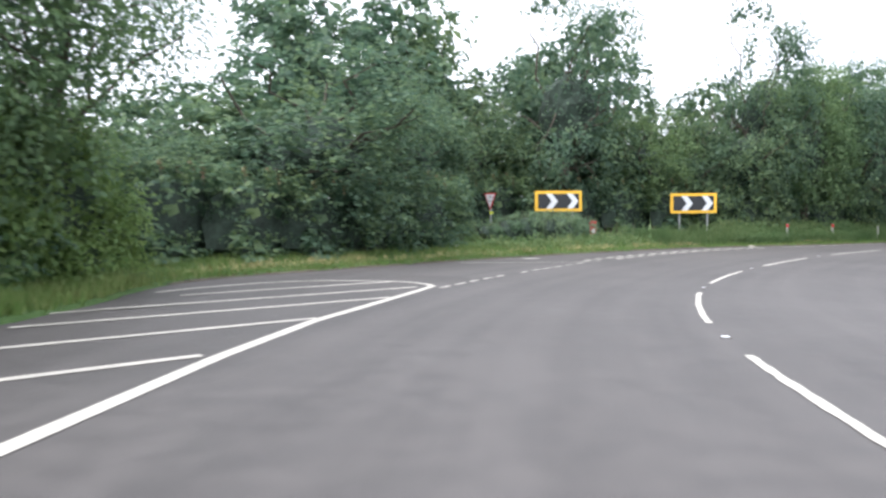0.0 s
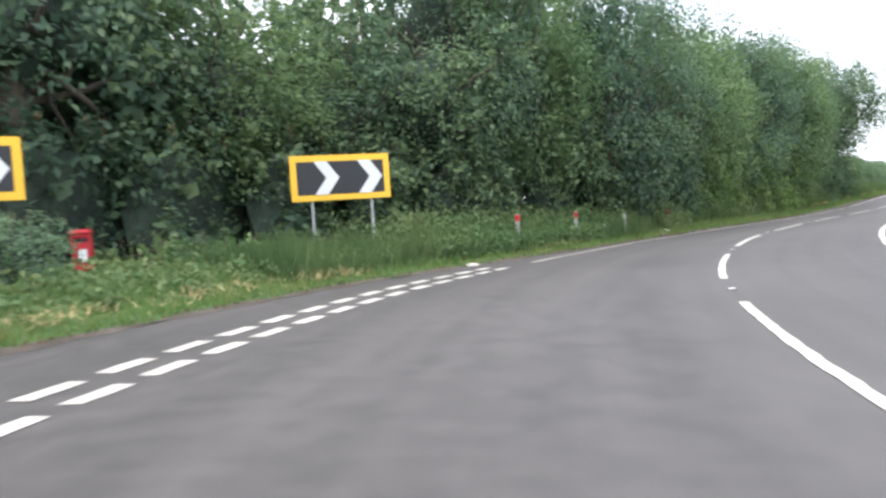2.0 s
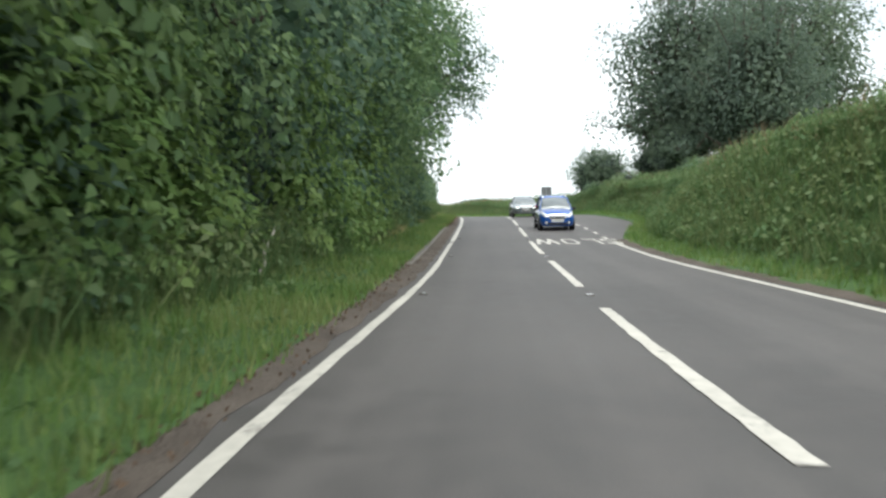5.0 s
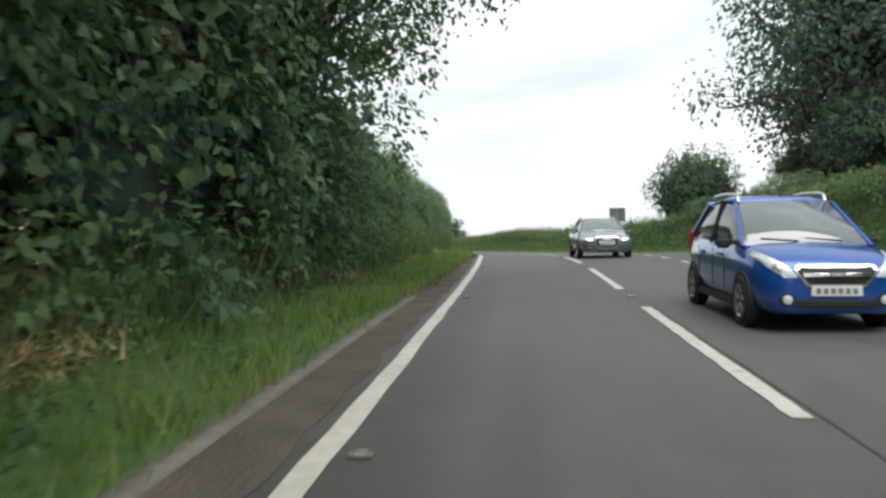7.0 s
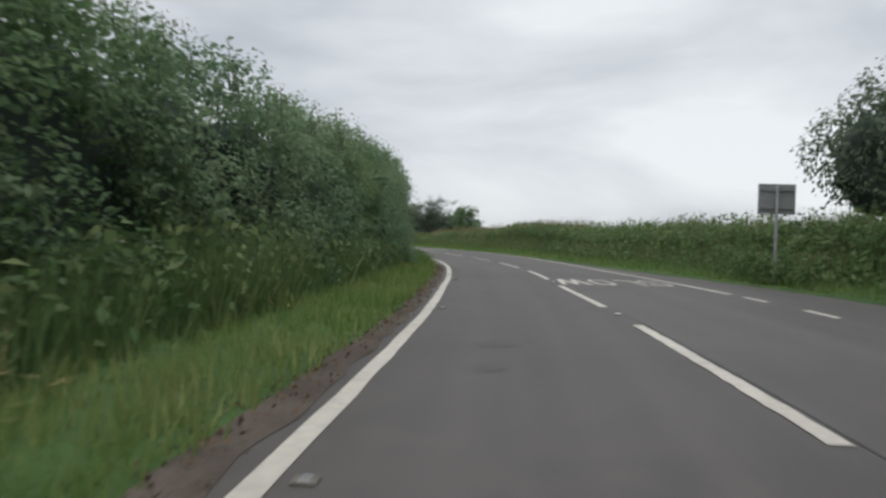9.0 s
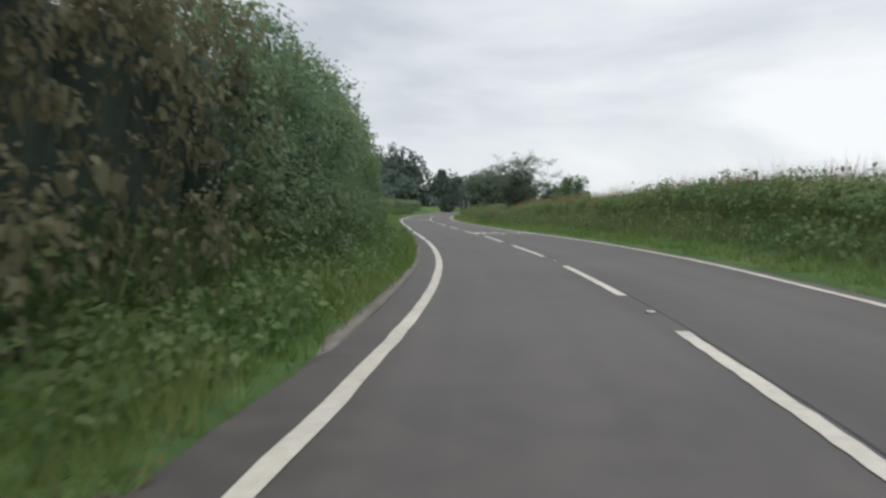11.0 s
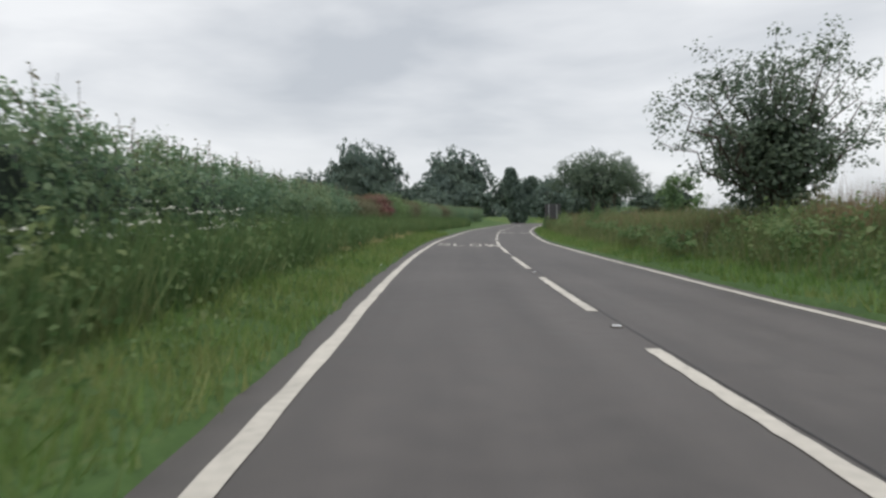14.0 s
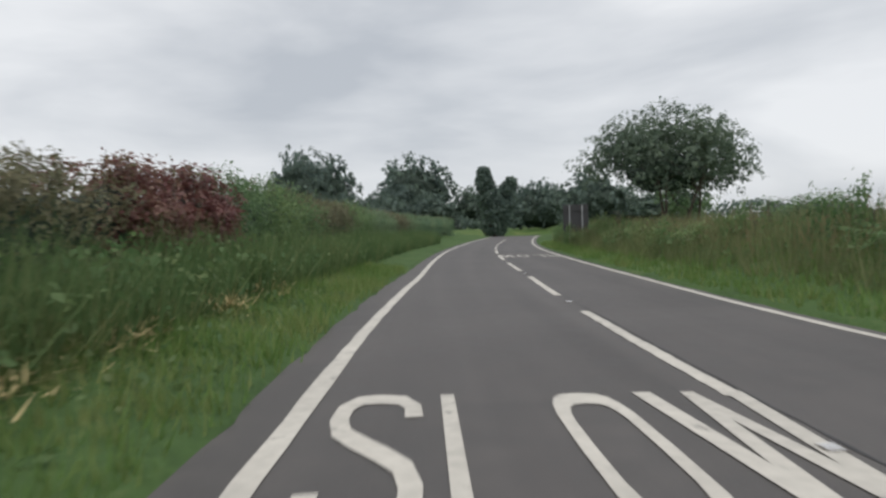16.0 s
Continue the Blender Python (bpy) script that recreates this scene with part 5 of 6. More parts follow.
scatter("hedge_foot_grass", 7000, 39, 58, left_band(0.6, 2.8), 0.35, 0.85, M_TALLGRASS, "tall grass round the signs and posts on the bend", "grass", 49, 0.012, 3, 0.25)


def dry_patches(name, centres, side, seed):
    rng = np.random.RandomState(seed)
    ss, ll = [], []
    for s, d, n in centres:
        ss.append(rng.normal(s, rng.uniform(0.35, 0.8), n)), ll.append(rng.normal(d, 0.2, n))
    s, d = np.concatenate(ss), np.concatenate(ll)
    l = along(LEFT_EDGE, s) - np.abs(d) if side < 0 else along(RIGHT_EDGE, s) + np.abs(d)
    p = ground_at(s, l)
    k = len(p)
    dirs = rng.normal(size=(k, 3))
    dirs[:, 2] = np.abs(dirs[:, 2]) * 0.35
    dirs /= np.linalg.norm(dirs, axis=1)[:, None]
    a = np.cross(dirs, (0, 0, 1.0))
    a /= np.linalg.norm(a, axis=1)[:, None] + 1e-9
    p[:, 2] += rng.uniform(0.04, 0.2, k)
    tip = p + dirs * rng.uniform(0.12, 0.34, k)[:, None]
    v = np.stack([p - a * 0.011, p + a * 0.011, tip], 1).reshape(-1, 3)
    tagged(new(name, mesh_of(name, v, np.arange(3 * k).reshape(k, 3), M_STRAW)), "dry cut straw-coloured grass lying on the verge", "dry grass", kind="stuff")


dry_patches("dry_grass", [(s, d, 520) for s, d in ((50.5, 1.3), (86, 1.7), (88.5, 1.8), (91, 1.6), (94, 1.6), (103, 1.5), (110, 1.6), (112.5, 1.7), (119, 1.5), (126, 1.8), (181.5, 1.4), (183, 1.5), (184, 1.2), (185, 1.7), (186.2, 1.35), (187.5, 1.5), (188.5, 1.6), (189.5, 1.4),
                            (193, 1.7), (195, 1.8), (49, 0.8), (50.2, 0.9))], -1, 8)
dry_patches("dry_grass", [(s, d, 170) for s, d in ((17, 0.5), (18.6, 0.7), (20.4, 0.6), (22, 0.8), (24.2, 0.5), (26, 0.7), (28.1, 0.5), (30, 0.7), (32.4, 0.5), (34.4, 0.6), (37, 0.5), (40, 0.5))], -1, 28)


dry_patches("dry_grass", [(s, d, 200) for s, d in ((214, 1.5), (217, 1.6), (219.5, 1.5), (222, 1.4), (224.5, 1.6), (227, 1.5), (229.5, 1.4), (232, 1.5), (235, 1.4), (238, 1.5))], -1, 18)


def herbs(name, n, s0, s1, l_of, h_lo, h_hi, size, seed, label, mat=None, per=6):
    """Nettles, docks and cow parsley: leafy stems along a stretch, as one mesh."""
    rng = np.random.RandomState(seed)
    s = rng.uniform(s0, s1, n)
    l = l_of(s, rng.uniform(0, 1, n))
    p = np.repeat(ground_at(s, l), per, 0)
    h = np.repeat(rng.uniform(h_lo, h_hi, n), per) * rng.uniform(0.15, 1, n * per)
    p[:, 2] += h
    off = rng.normal(scale=0.11, size=(len(p), 2))
    p[:, :2] += off
    out = np.c_[off * 5, np.full(len(p), 0.7)]
    v, f = kites(p, np.full(len(p), size), rng, out, out - (0, 0, 0.8))
    return tagged(new(name, mesh_of(name, v, f, mat or M_HERBLEAF)), label, "herbs", kind="stuff")


herbs("undergrowth", 3700, 44, 112, left_band(1.5, 3.3), 0.45, 1.25, 0.075, 21, "nettles, docks and brambles under the trees")
herbs("undergrowth", 2500, 108, 200, left_band(1.4, 2.8), 0.4, 1.15, 0.07, 22, "leafy weeds along the hedge foot")
herbs("undergrowth", 1500, 200, 290, left_band(1.35, 3.0), 0.35, 0.95, 0.065, 23, "leafy weeds along the hedge foot")
herbs("undergrowth", 1200, 30, 50, left_band(0.9, 3.2), 0.15, 0.5, 0.065, 24, "weeds and brambles on the outside of the bend")
herbs("undergrowth", 900, -8, 14, left_band(1.0, 3.0), 0.3, 1.2, 0.08, 25, "leafy weeds under the trees")
herbs("undergrowth", 4200, 48, 98, right_band(1.0, 5.5), 0.2, 0.7, 0.075, 26, "weeds on the bank")
herbs("undergrowth", 900, 134, 182, right_band(2.0, 4.2), 0.4, 1.0, 0.07, 27, "weeds along the field edge")
herbs("undergrowth", 2000, 97, 136, right_band(0.9, 4.6), 0.3, 0.85, 0.07, 45, "nettles and brambles on the bank")
herbs("undergrowth", 700, 214, 290, right_band(1.6, 5.0), 0.25, 0.6, 0.06, 46, "low weeds in the field edge")
herbs("undergrowth", 1300, 164, 214, right_band(1.2, 3.6), 0.4, 1.0, 0.065, 30, "nettles and tall weeds along the field edge")


herbs("undergrowth", 2100, 43, 57, left_band(1.0, 3.2), 0.5, 1.15, 0.052, 28, "tall nettles and grass round the marker posts")
herbs("undergrowth", 1100, 128, 166, right_band(0.9, 3.4), 0.4, 1.0, 0.075, 29, "tall weeds in front of the field hedge")
herbs("undergrowth", 750, 43.5, 53, left_band(0.62, 1.05), 0.4, 0.72, 0.055, 33, "nettles and grass in front of the marker posts")
herbs("undergrowth", 260, 59.4, 62.2, left_band(0.7, 1.8), 0.3, 0.85, 0.065, 34, "weeds round a leaning marker post")
scatter("tall_verge_grass", 5500, 146, 181, left_band(0.2, 2.6), 0.15, 0.5, M_GRASS, "tall unmown grass between kerb and hedge", "grass", 31, 0.01)
herbs("undergrowth", 2300, 148, 181, left_band(0.3, 2.3), 0.12, 0.6, 0.055, 32, "leafy weeds in tall verge grass")


herbs("undergrowth", 1100, 190, 238, left_band(1.35, 2.6), 0.35, 0.95, 0.055, 41, "dense nettles and hogweed below the hedge")
herbs("undergrowth", 700, 150, 240, left_band(0.35, 1.9), 0.05, 0.22, 0.05, 35, "low broad-leaved weeds in the verge grass")
herbs("undergrowth", 300, 66, 112, left_band(0.35, 1.6), 0.05, 0.2, 0.05, 36, "low broad-leaved weeds in the verge grass")
scatter("seeding_grass", 3200, 166, 212, right_band(2.6, 4.8), 0.6, 1.15, M_SEED, "tall reddish seeding grass in the field edge", "grass", 37, 0.008, 3, 0.16)
scatter("seeding_grass", 1500, 214, 290, right_band(2.0, 7.0), 0.5, 1.0, M_SEED, "pinkish seeding grass on the field edge", "grass", 47, 0.008, 3, 0.2)
scatter("seeding_grass", 900, 60, 100, right_band(3.0, 8.0), 0.6, 1.0, M_SEED, "pale seeding grass on the bank", "grass", 38, 0.012, 3, 0.2)


def litter(name, n, s0, s1, seed, mat=None, off=0.0):
    """Dead leaves and clods on the soil at the road edge."""
    rng = np.random.RandomState(seed)
    s = rng.uniform(s0, s1, n)
    l = along(LEFT_EDGE, s) + off + rng.normal(0.0, 0.16, n)
    p = at(s, l, 0.02 if off else 0.05)
    p[:, 2] += rng.uniform(0, 0.03, n)
    v, f = leaf_tris(p, np.full(n, 0.022), rng)
    tagged(new(name, mesh_of(name, v, f, mat or M_LITTER)), "dead leaves and clods on the road edge", "leaf litter", kind="stuff")


litter("leaf_litter", 1600, 16, 52, 40)
litter("leaf_litter", 1300, 52, 82, 41)
litter("leaf_litter", 2600, 103, 150, 42)
litter("leaf_litter", 450, 180, 193, 43)


def far_woods():
    rng = np.random.RandomState(77)
    line = np.array([(285, 392), (326, 368), (365, 345), (400, 310), (430, 240), (445, 170)], float)
    d = np.r_[0, np.cumsum(np.hypot(*np.diff(line, axis=0).T))]
    n = 9000
    u = rng.uniform(0, d[-1], n)
    h = (7.5 + 2.5 * np.sin(u * 0.09) + 1.5 * np.sin(u * 0.23 + 1)) * np.where(u < 130, 1.15, 0.8)
    p = np.stack([np.interp(u, d, line[:, 0]) + rng.normal(0, 2.5, n), np.interp(u, d, line[:, 1]) + rng.normal(0, 2.5, n), 0.5 + h * rng.uniform(0, 1, n) ** 0.7], 1)
    # the leaf colour carries a painted bluish haze
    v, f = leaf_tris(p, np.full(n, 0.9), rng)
    tagged(new("far_woods", mesh_of("far_woods", v, f, M_FARHAZELEAF)), "distant line of green woods, tinted bluish for haze", "woods", kind="stuff")


far_woods()


def parsley(name, spots, seed):
    rng = np.random.RandomState(seed)
    q = []
    for s0, d, n in spots:
        s = rng.normal(s0, 1.6, n)
        l = along(LEFT_EDGE, s) - d - rng.uniform(-0.4, 0.5, n)
        p = ground_at(s, l)
        p[:, 2] += rng.uniform(0.55, 1.1, n)
        c = np.repeat(p, 9, 0) + rng.normal(scale=(0.06, 0.06, 0.012), size=(n * 9, 3))
        v, f = leaf_quads(c, np.full(len(c), 0.02), rng)
        q.append((v, f))
    v, f = join_quads(q)
    tagged(new(name, mesh_of(name, v, f, M_FLOWER)), "white cow parsley flower heads above the weeds", "flowers", kind="stuff")


parsley("cow_parsley", [(83, 2.4, 12), (85.5, 2.4, 14), (88, 2.6, 8), (95, 2.6, 12), (98, 2.9, 16), (101, 2.8, 10), (122, 2.4, 8), (127, 2.4, 8), (164, 2.2, 10), (170, 2.4, 12), (200, 2.1, 12), (203, 2.2, 22), (206, 2.1, 14), (210, 2.3, 8)], 9)


# ---------------------------------------------------------------- signs and street furniture
def facing(x0, y0, x1, y1):
    """A frame with x along the face from its left to its right end as seen, and -y out of the face."""
    d = Vector((x1 - x0, y1 - y0, 0)).normalized()
    m = Matrix.Identity(4)
    m.col[0][:3], m.col[1][:3], m.col[2][:3] = d, Vector((-d.y, d.x, 0)), (0, 0, 1)
    return m


def chevron_sign(x0, y0, x1, y1, z0, z1):
    w, h = math.hypot(x1 - x0, y1 - y0), z1 - z0
    cx, cy = (x0 + x1) / 2, (y0 + y1) / 2
    g = ground_z(cx, cy)
    ob = thing("chevron_sign", Matrix.Translation((cx, cy, g)) @ facing(x0, y0, x1, y1), "yellow bordered bend sign with two white chevrons on black", "road sign", "bend signs")
    b, zc = 0.155, (z0 + z1) / 2 - g
    part("border_panel", box((w, 0.03, h), (0, 0.0, zc), 0.012), M_YELLOW, ob, "yellow reflective border panel")
    part("black_panel", box((w - 2 * b, 0.012, h - 2 * b), (0, -0.018, zc), 0.004), M_BLACK, ob, "matt black panel")
    hi = (h - 2 * b) / 2
    for k in (-0.40, 0.60):
        x = k * (w - 2 * b) / 2 - 0.05
        t = 0.33
        pts_ = [(x - 0.18, -hi), (x - 0.18 + t, -hi), (x + 0.20 + t * 0.75, 0), (x - 0.18 + t, hi), (x - 0.18, hi), (x + 0.20 - t * 0.25, 0)]
        bm = slab(pts_, 0.006)
        bmesh.ops.translate(bm, vec=(0, -0.031, zc), verts=bm.verts)
        part("chevron", bm, M_WHITE, ob, "white chevron pointing along the bend")
    for x in (-0.3 * w, 0.3 * w):
        part("post", rod((x, 0.06, -0.4), (x, 0.06, z1 - g - 0.05), 0.04), M_GALV, ob, "galvanised steel post")
        for dz in (-0.3, 0.3):
            part("clip", box((0.14, 0.05, 0.05), (x, 0.035, zc + dz), 0.008), M_GALV, ob)
    return ob


chevron_sign(4.15, 39.4, 6.64, 39.75, 1.69, 2.77)
chevron_sign(12.25, 43.29, 14.75, 42.96, 1.56, 2.69)


def text_mesh(name, words, size, mat, parent, m, label=""):
    cu = bpy.data.curves.new(name, "FONT")
    cu.body, cu.size, cu.align_x, cu.align_y, cu.extrude = words, size, "CENTER", "CENTER", 0.002
    tmp = bpy.data.objects.new(name, cu)
    me = bpy.data.meshes.new_from_object(tmp)
    bpy.data.objects.remove(tmp)
    me.materials.append(mat)
    ob = new(name, me)
    ob.parent = parent
    ob.matrix_basis = m
    return ob


def give_way_sign():
    x, y = 1.80, 38.85
    g = ground_z(x, y)
    ob = thing("give_way_sign", Matrix.Translation((x, y, g)) @ facing(1.48, 39.25, 2.12, 38.55), "red and white triangular give way sign on a grey post", "road sign")
    s, top = 0.43, 2.66 - g
    tri = lambda k: [(-s * k, top - 0.30 + 0.30 * k), (0, top - 0.30 - 0.57 * k), (s * k, top - 0.30 + 0.30 * k)]
    bm = slab(tri(1.0), 0.02)
    part("red_plate", bm, M_RED, ob, "red triangular plate")
    bm = slab(tri(0.76), 0.006)
    bmesh.ops.translate(bm, vec=(0, -0.013, 0), verts=bm.verts)
    part("white_field", bm, M_WHITE, ob, "white inner triangle")
    for k, (wd, zz) in enumerate((("GIVE", top - 0.22), ("WAY", top - 0.40))):
        text_mesh("lettering", wd, 0.115, M_BLACK, ob, Matrix.Translation((0, -0.019, zz)) @ Matrix.Rotation(math.pi / 2, 4, "X"))
    part("post", rod((0, 0.05, -0.4), (0, 0.05, top - 0.02), 0.038), M_GALV, ob, "grey steel post with rust")
    bm = slab([(-0.02, top - 1.08), (0.3, top - 1.0), (-0.02, top - 0.92)], 0.01)
    part("marker_tag", bm, M_HIVIS, ob, "bright yellow tag")
    part("rust_band", rod((0, 0.05, top - 1.75), (0, 0.05, top - 1.5), 0.043), plain("rusty_band", (0.45, 0.16, 0.07), 0.8), ob, "orange band")


give_way_sign()


def post_box():
    x, y = 7.48, 41.2
    g = ground_z(x, y)
    ob = thing("post_box", Matrix.Translation((x, y, g)) @ facing(7.2, 41.25, 7.7, 41.15), "red post box with a white plate on a short post", "post box")
    z = 0.72 - g
    part("body", box((0.36, 0.32, 0.7), (0, 0, z), 0.03, 3), M_RED, ob, "red painted metal body")
    part("cap", box((0.40, 0.36, 0.12), (0, 0, z + 0.39), 0.04, 3), M_RED, ob)
    part("slot", box((0.26, 0.02, 0.045), (0, -0.172, z + 0.24), 0.006), M_BLACK, ob, "dark letter slot")
    part("plate", box((0.15, 0.015, 0.24), (0.03, -0.175, z - 0.06), 0.006), M_WHITE, ob, "white collection plate")
    part("hood", box((0.32, 0.05, 0.03), (0, -0.18, z + 0.30), 0.01), M_RED, ob)
    part("post", box((0.12, 0.12, max(0.3, z)), (0, 0, (z - 0.36) / 2), 0.01), M_BARK, ob, "dark wooden post")


post_box()


def marker_post(x, y, top, lean, red=True):
    g = ground_z(x, y)
    s, l = to_sl(x, y)
    _, _, _, _, tx, ty = base(s)
    ob = thing("marker_post", Matrix.Translation((x, y, g)) @ Matrix.Rotation(math.atan2(ty, tx) + math.pi / 2 * 0 - math.pi / 2, 4, "Z") @ Matrix.Rotation(lean, 4, "Y"),
               "weathered white verge marker post with a red top band" if red else "weathered grey white verge marker post", "marker post", "verge marker posts")
    h = top - g
    part("shaft", box((0.12, 0.06, h + 0.4), (0, 0, h / 2 - 0.2), 0.015), M_POSTWHITE, ob)
    if red:
        part("reflector", box((0.13, 0.075, 0.2), (0, 0, h - 0.12), 0.012), M_RED, ob, "red reflective band")
    return ob


marker_post(19.08, 43.9, 0.92, 0.05)
marker_post(22.6, 45.75, 0.88, 0.03)
marker_post(26.4, 47.7, 0.68, -0.02, False)
marker_post(31.3, 50.6, 0.7, 0.04)


def back_sign(x0, y0, x1, y1, z0, z1, label, back=M_SIGNBACK):
    w, h = math.hypot(x1 - x0, y1 - y0), z1 - z0
    cx, cy = (x0 + x1) / 2, (y0 + y1) / 2
    g = ground_z(cx, cy)
    ob = thing("direction_sign", Matrix.Translation((cx, cy, g)) @ facing(x0, y0, x1, y1), label, "road sign")
    zc = (z0 + z1) / 2 - g
    part("panel", box((w, 0.025, h), (0, 0, zc), 0.01), back, ob, "bare back of a sign panel")
    for dz in (-0.3, 0.3):
        part("rail", box((w * 0.94, 0.04, 0.05), (0, -0.03, zc + dz * h), 0.006), back, ob)
    for x in ((-0.02,) if w < 1.1 else (-0.25 * w, 0.25 * w)):
        part("post", rod((x, -0.08, -0.4), (x, -0.08, z1 - g - 0.06), 0.045), M_GALV, ob, "steel post")
    return ob


back_sign(105.14, 75.29, 105.62, 74.4, 2.6, 3.44, "grey back of a rectangular road sign on one post")
back_sign(209.2, 167.3, 210.4, 166.1, 0.95, 3.05, "dark grey back of a tall direction sign on two posts", M_SIGNDARK)


# ---------------------------------------------------------------- cars
from mathutils.bvhtree import BVHTree


def paint(name, color):
    m, n, l, b = nodes_of(name)
    co, no = n.new("ShaderNodeTexCoord"), n.new("ShaderNodeTexNoise")
    no.inputs["Scale"].default_value = 60
    l.new(co.outputs["Object"], no.inputs["Vector"])
    r = ramp_of(n, [(0.3, [v * 0.9 for v in color]), (0.7, [min(1, v * 1.1) for v in color])])
    l.new(no.outputs["Fac"], r.inputs["Fac"]), l.new(r.outputs["Color"], b.inputs["Base Color"])
    b.inputs["Roughness"].default_value, b.inputs["Metallic"].default_value = 0.3, 0.35
    b.inputs["Coat Weight"].default_value, b.inputs["Coat Roughness"].default_value = 1.0, 0.05
    return m


M_BLUE = paint("blue_car_paint", (0.010, 0.078, 0.34))
M_GREYPAINT = paint("grey_car_paint", (0.13, 0.155, 0.165))
M_CARGLASS, _n2, _l2, _b2 = nodes_of("car_glass")
# base grey raised to paint in some of the reflected sky
_b2.inputs["Base Color"].default_value = (0.085, 0.1, 0.105, 1)
_b2.inputs["IOR"].default_value = 1.75
_b2.inputs["Roughness"].default_value = 0.06
_b2.inputs["Specular IOR Level"].default_value = 0.9
M_TYRE = plain("tyre_rubber", (0.02, 0.02, 0.021), 0.85, grain=0.2)
M_ALLOY = plain("alloy_wheel", (0.5, 0.51, 0.52), 0.35, 0.8, grain=0.06)
M_TRIM = plain("black_trim", (0.015, 0.015, 0.016), 0.6)
M_CHROME = plain("chrome", (0.7, 0.71, 0.72), 0.15, 1.0, grain=0.03, bump=0)
M_LENS = plain("lamp_lens", (0.75, 0.78, 0.8), 0.12, 0.2, grain=0.05, bump=0)
M_PLATE = plain("number_plate", (0.75, 0.75, 0.72), 0.5, grain=0.03, bump=0)
M_LAMP, _n3, _l3, _b3 = nodes_of("lit_headlamp")
_b3.inputs["Emission Color"].default_value = (1, 0.95, 0.86, 1)
_b3.inputs["Emission Strength"].default_value = 3.0


def loft(stations, ring):
    """stations: rows of (x, half width, z low, z high, tuck, crown); ring(station) gives y, z pairs round the section."""
    bm = bmesh.new()
    rows = [[bm.verts.new((s[0], y, z)) for y, z in ring(s)] for s in stations]
    n = len(rows[0])
    for a, b in zip(rows[:-1], rows[1:]):
        for i in range(n):
            j = (i + 1) % n
            bm.faces.new((a[i], a[j], b[j], b[i]))
    bm.faces.new(rows[0][::-1]), bm.faces.new(rows[-1])
    bmesh.ops.recalc_face_normals(bm, faces=bm.faces)
    for f in bm.faces:
        f.smooth = True
    return bm


def body_ring(s):
    x, w, lo, hi, tuck, crown = s
    half = [(0, lo), (w * 0.82, lo), (w * 0.95, lo + 0.06), (w, lo + (hi - lo) * 0.35), (w * 0.985, lo + (hi - lo) * 0.68), (w * (1 - tuck), hi - 0.02), (w * (1 - tuck) * 0.8, hi + crown * 0.6), (0, hi + crown)]
    return half + [(-y, z) for y, z in half[-2:0:-1]]


def cabin_ring(s):
    x, w, lo, hi, tuck, crown = s
    half = [(0, lo), (w, lo), (w * (1 - tuck * 0.5), (lo + hi) / 2), (w * (1 - tuck), hi - 0.07), (w * (1 - tuck) * 0.9, hi - 0.01), (0, hi + crown)]
    return half + [(-y, z) for y, z in half[-2:0:-1]]


def wheel(parent, x, y, r, wd):
    t = bmesh.new()
    prof = [(r * 0.66, -wd / 2), (r * 0.93, -wd / 2), (r, -wd * 0.36), (r, wd * 0.36), (r * 0.93, wd / 2), (r * 0.66, wd / 2)]
    n = 28
    rows = [[t.verts.new((x + p * math.cos(a), y + q, r + p * math.sin(a))) for p, q in prof] for a in np.linspace(0, 2 * math.pi, n + 1)[:-1]]
    for i in range(n):
        for k in range(len(prof)):
            t.faces.new((rows[i][k], rows[i][(k + 1) % len(prof)], rows[(i + 1) % n][(k + 1) % len(prof)], rows[(i + 1) % n][k]))
    bmesh.ops.recalc_face_normals(t, faces=t.faces)
    w = new("wheel")
    w.parent = parent
    part("tyre", t, M_TYRE, w, "black rubber tyre")
    out = 1 if y > 0 else -1
    m = bmesh.new()
    hub = m.verts.new((x, y + out * wd * 0.3, r))
    for k in range(5):
        a = k * 2 * math.pi / 5 + 0.3
        pr = []
        for da, rr, dy in ((-0.5, 0.16, 0.42), (0.5, 0.16, 0.42), (0.2, 0.66, 0.46), (-0.2, 0.66, 0.46)):
            pr.append((x + r * rr * math.cos(a + da * (1 if rr > 0.3 else 1)), y + out * wd * dy, r + r * rr * math.sin(a + da)))
        vs = [m.verts.new(q) for q in pr]
        vb = [m.verts.new((q[0], q[1] - out * 0.04, q[2])) for q in pr]
        m.faces.new(vs), m.faces.new(vb[::-1])
        for i in range(4):
            m.faces.new((vs[i], vb[i], vb[(i + 1) % 4], vs[(i + 1) % 4]))
    ringv = [[m.verts.new((x + r * q * math.cos(a), y + out * wd * d, r + r * q * math.sin(a))) for q, d in ((0.60, 0.40), (0.67, 0.5), (0.69, 0.44))] for a in np.linspace(0, 2 * math.pi, 25)[:-1]]
    for i in range(24):
        for k in range(2):
            m.faces.new((ringv[i][k], ringv[i][k + 1], ringv[(i + 1) % 24][k + 1], ringv[(i + 1) % 24][k]))
    m.verts.remove(hub)
    bmesh.ops.recalc_face_normals(m, faces=m.faces)
    part("rim", m, M_ALLOY, w, "silver alloy rim")
    d = rod((x, y - out * 0.05, r), (x, y + out * wd * 0.25, r), r * 0.64, sides=24)
    part("brake_disc", d, M_TRIM, w, "dark inside of the wheel")


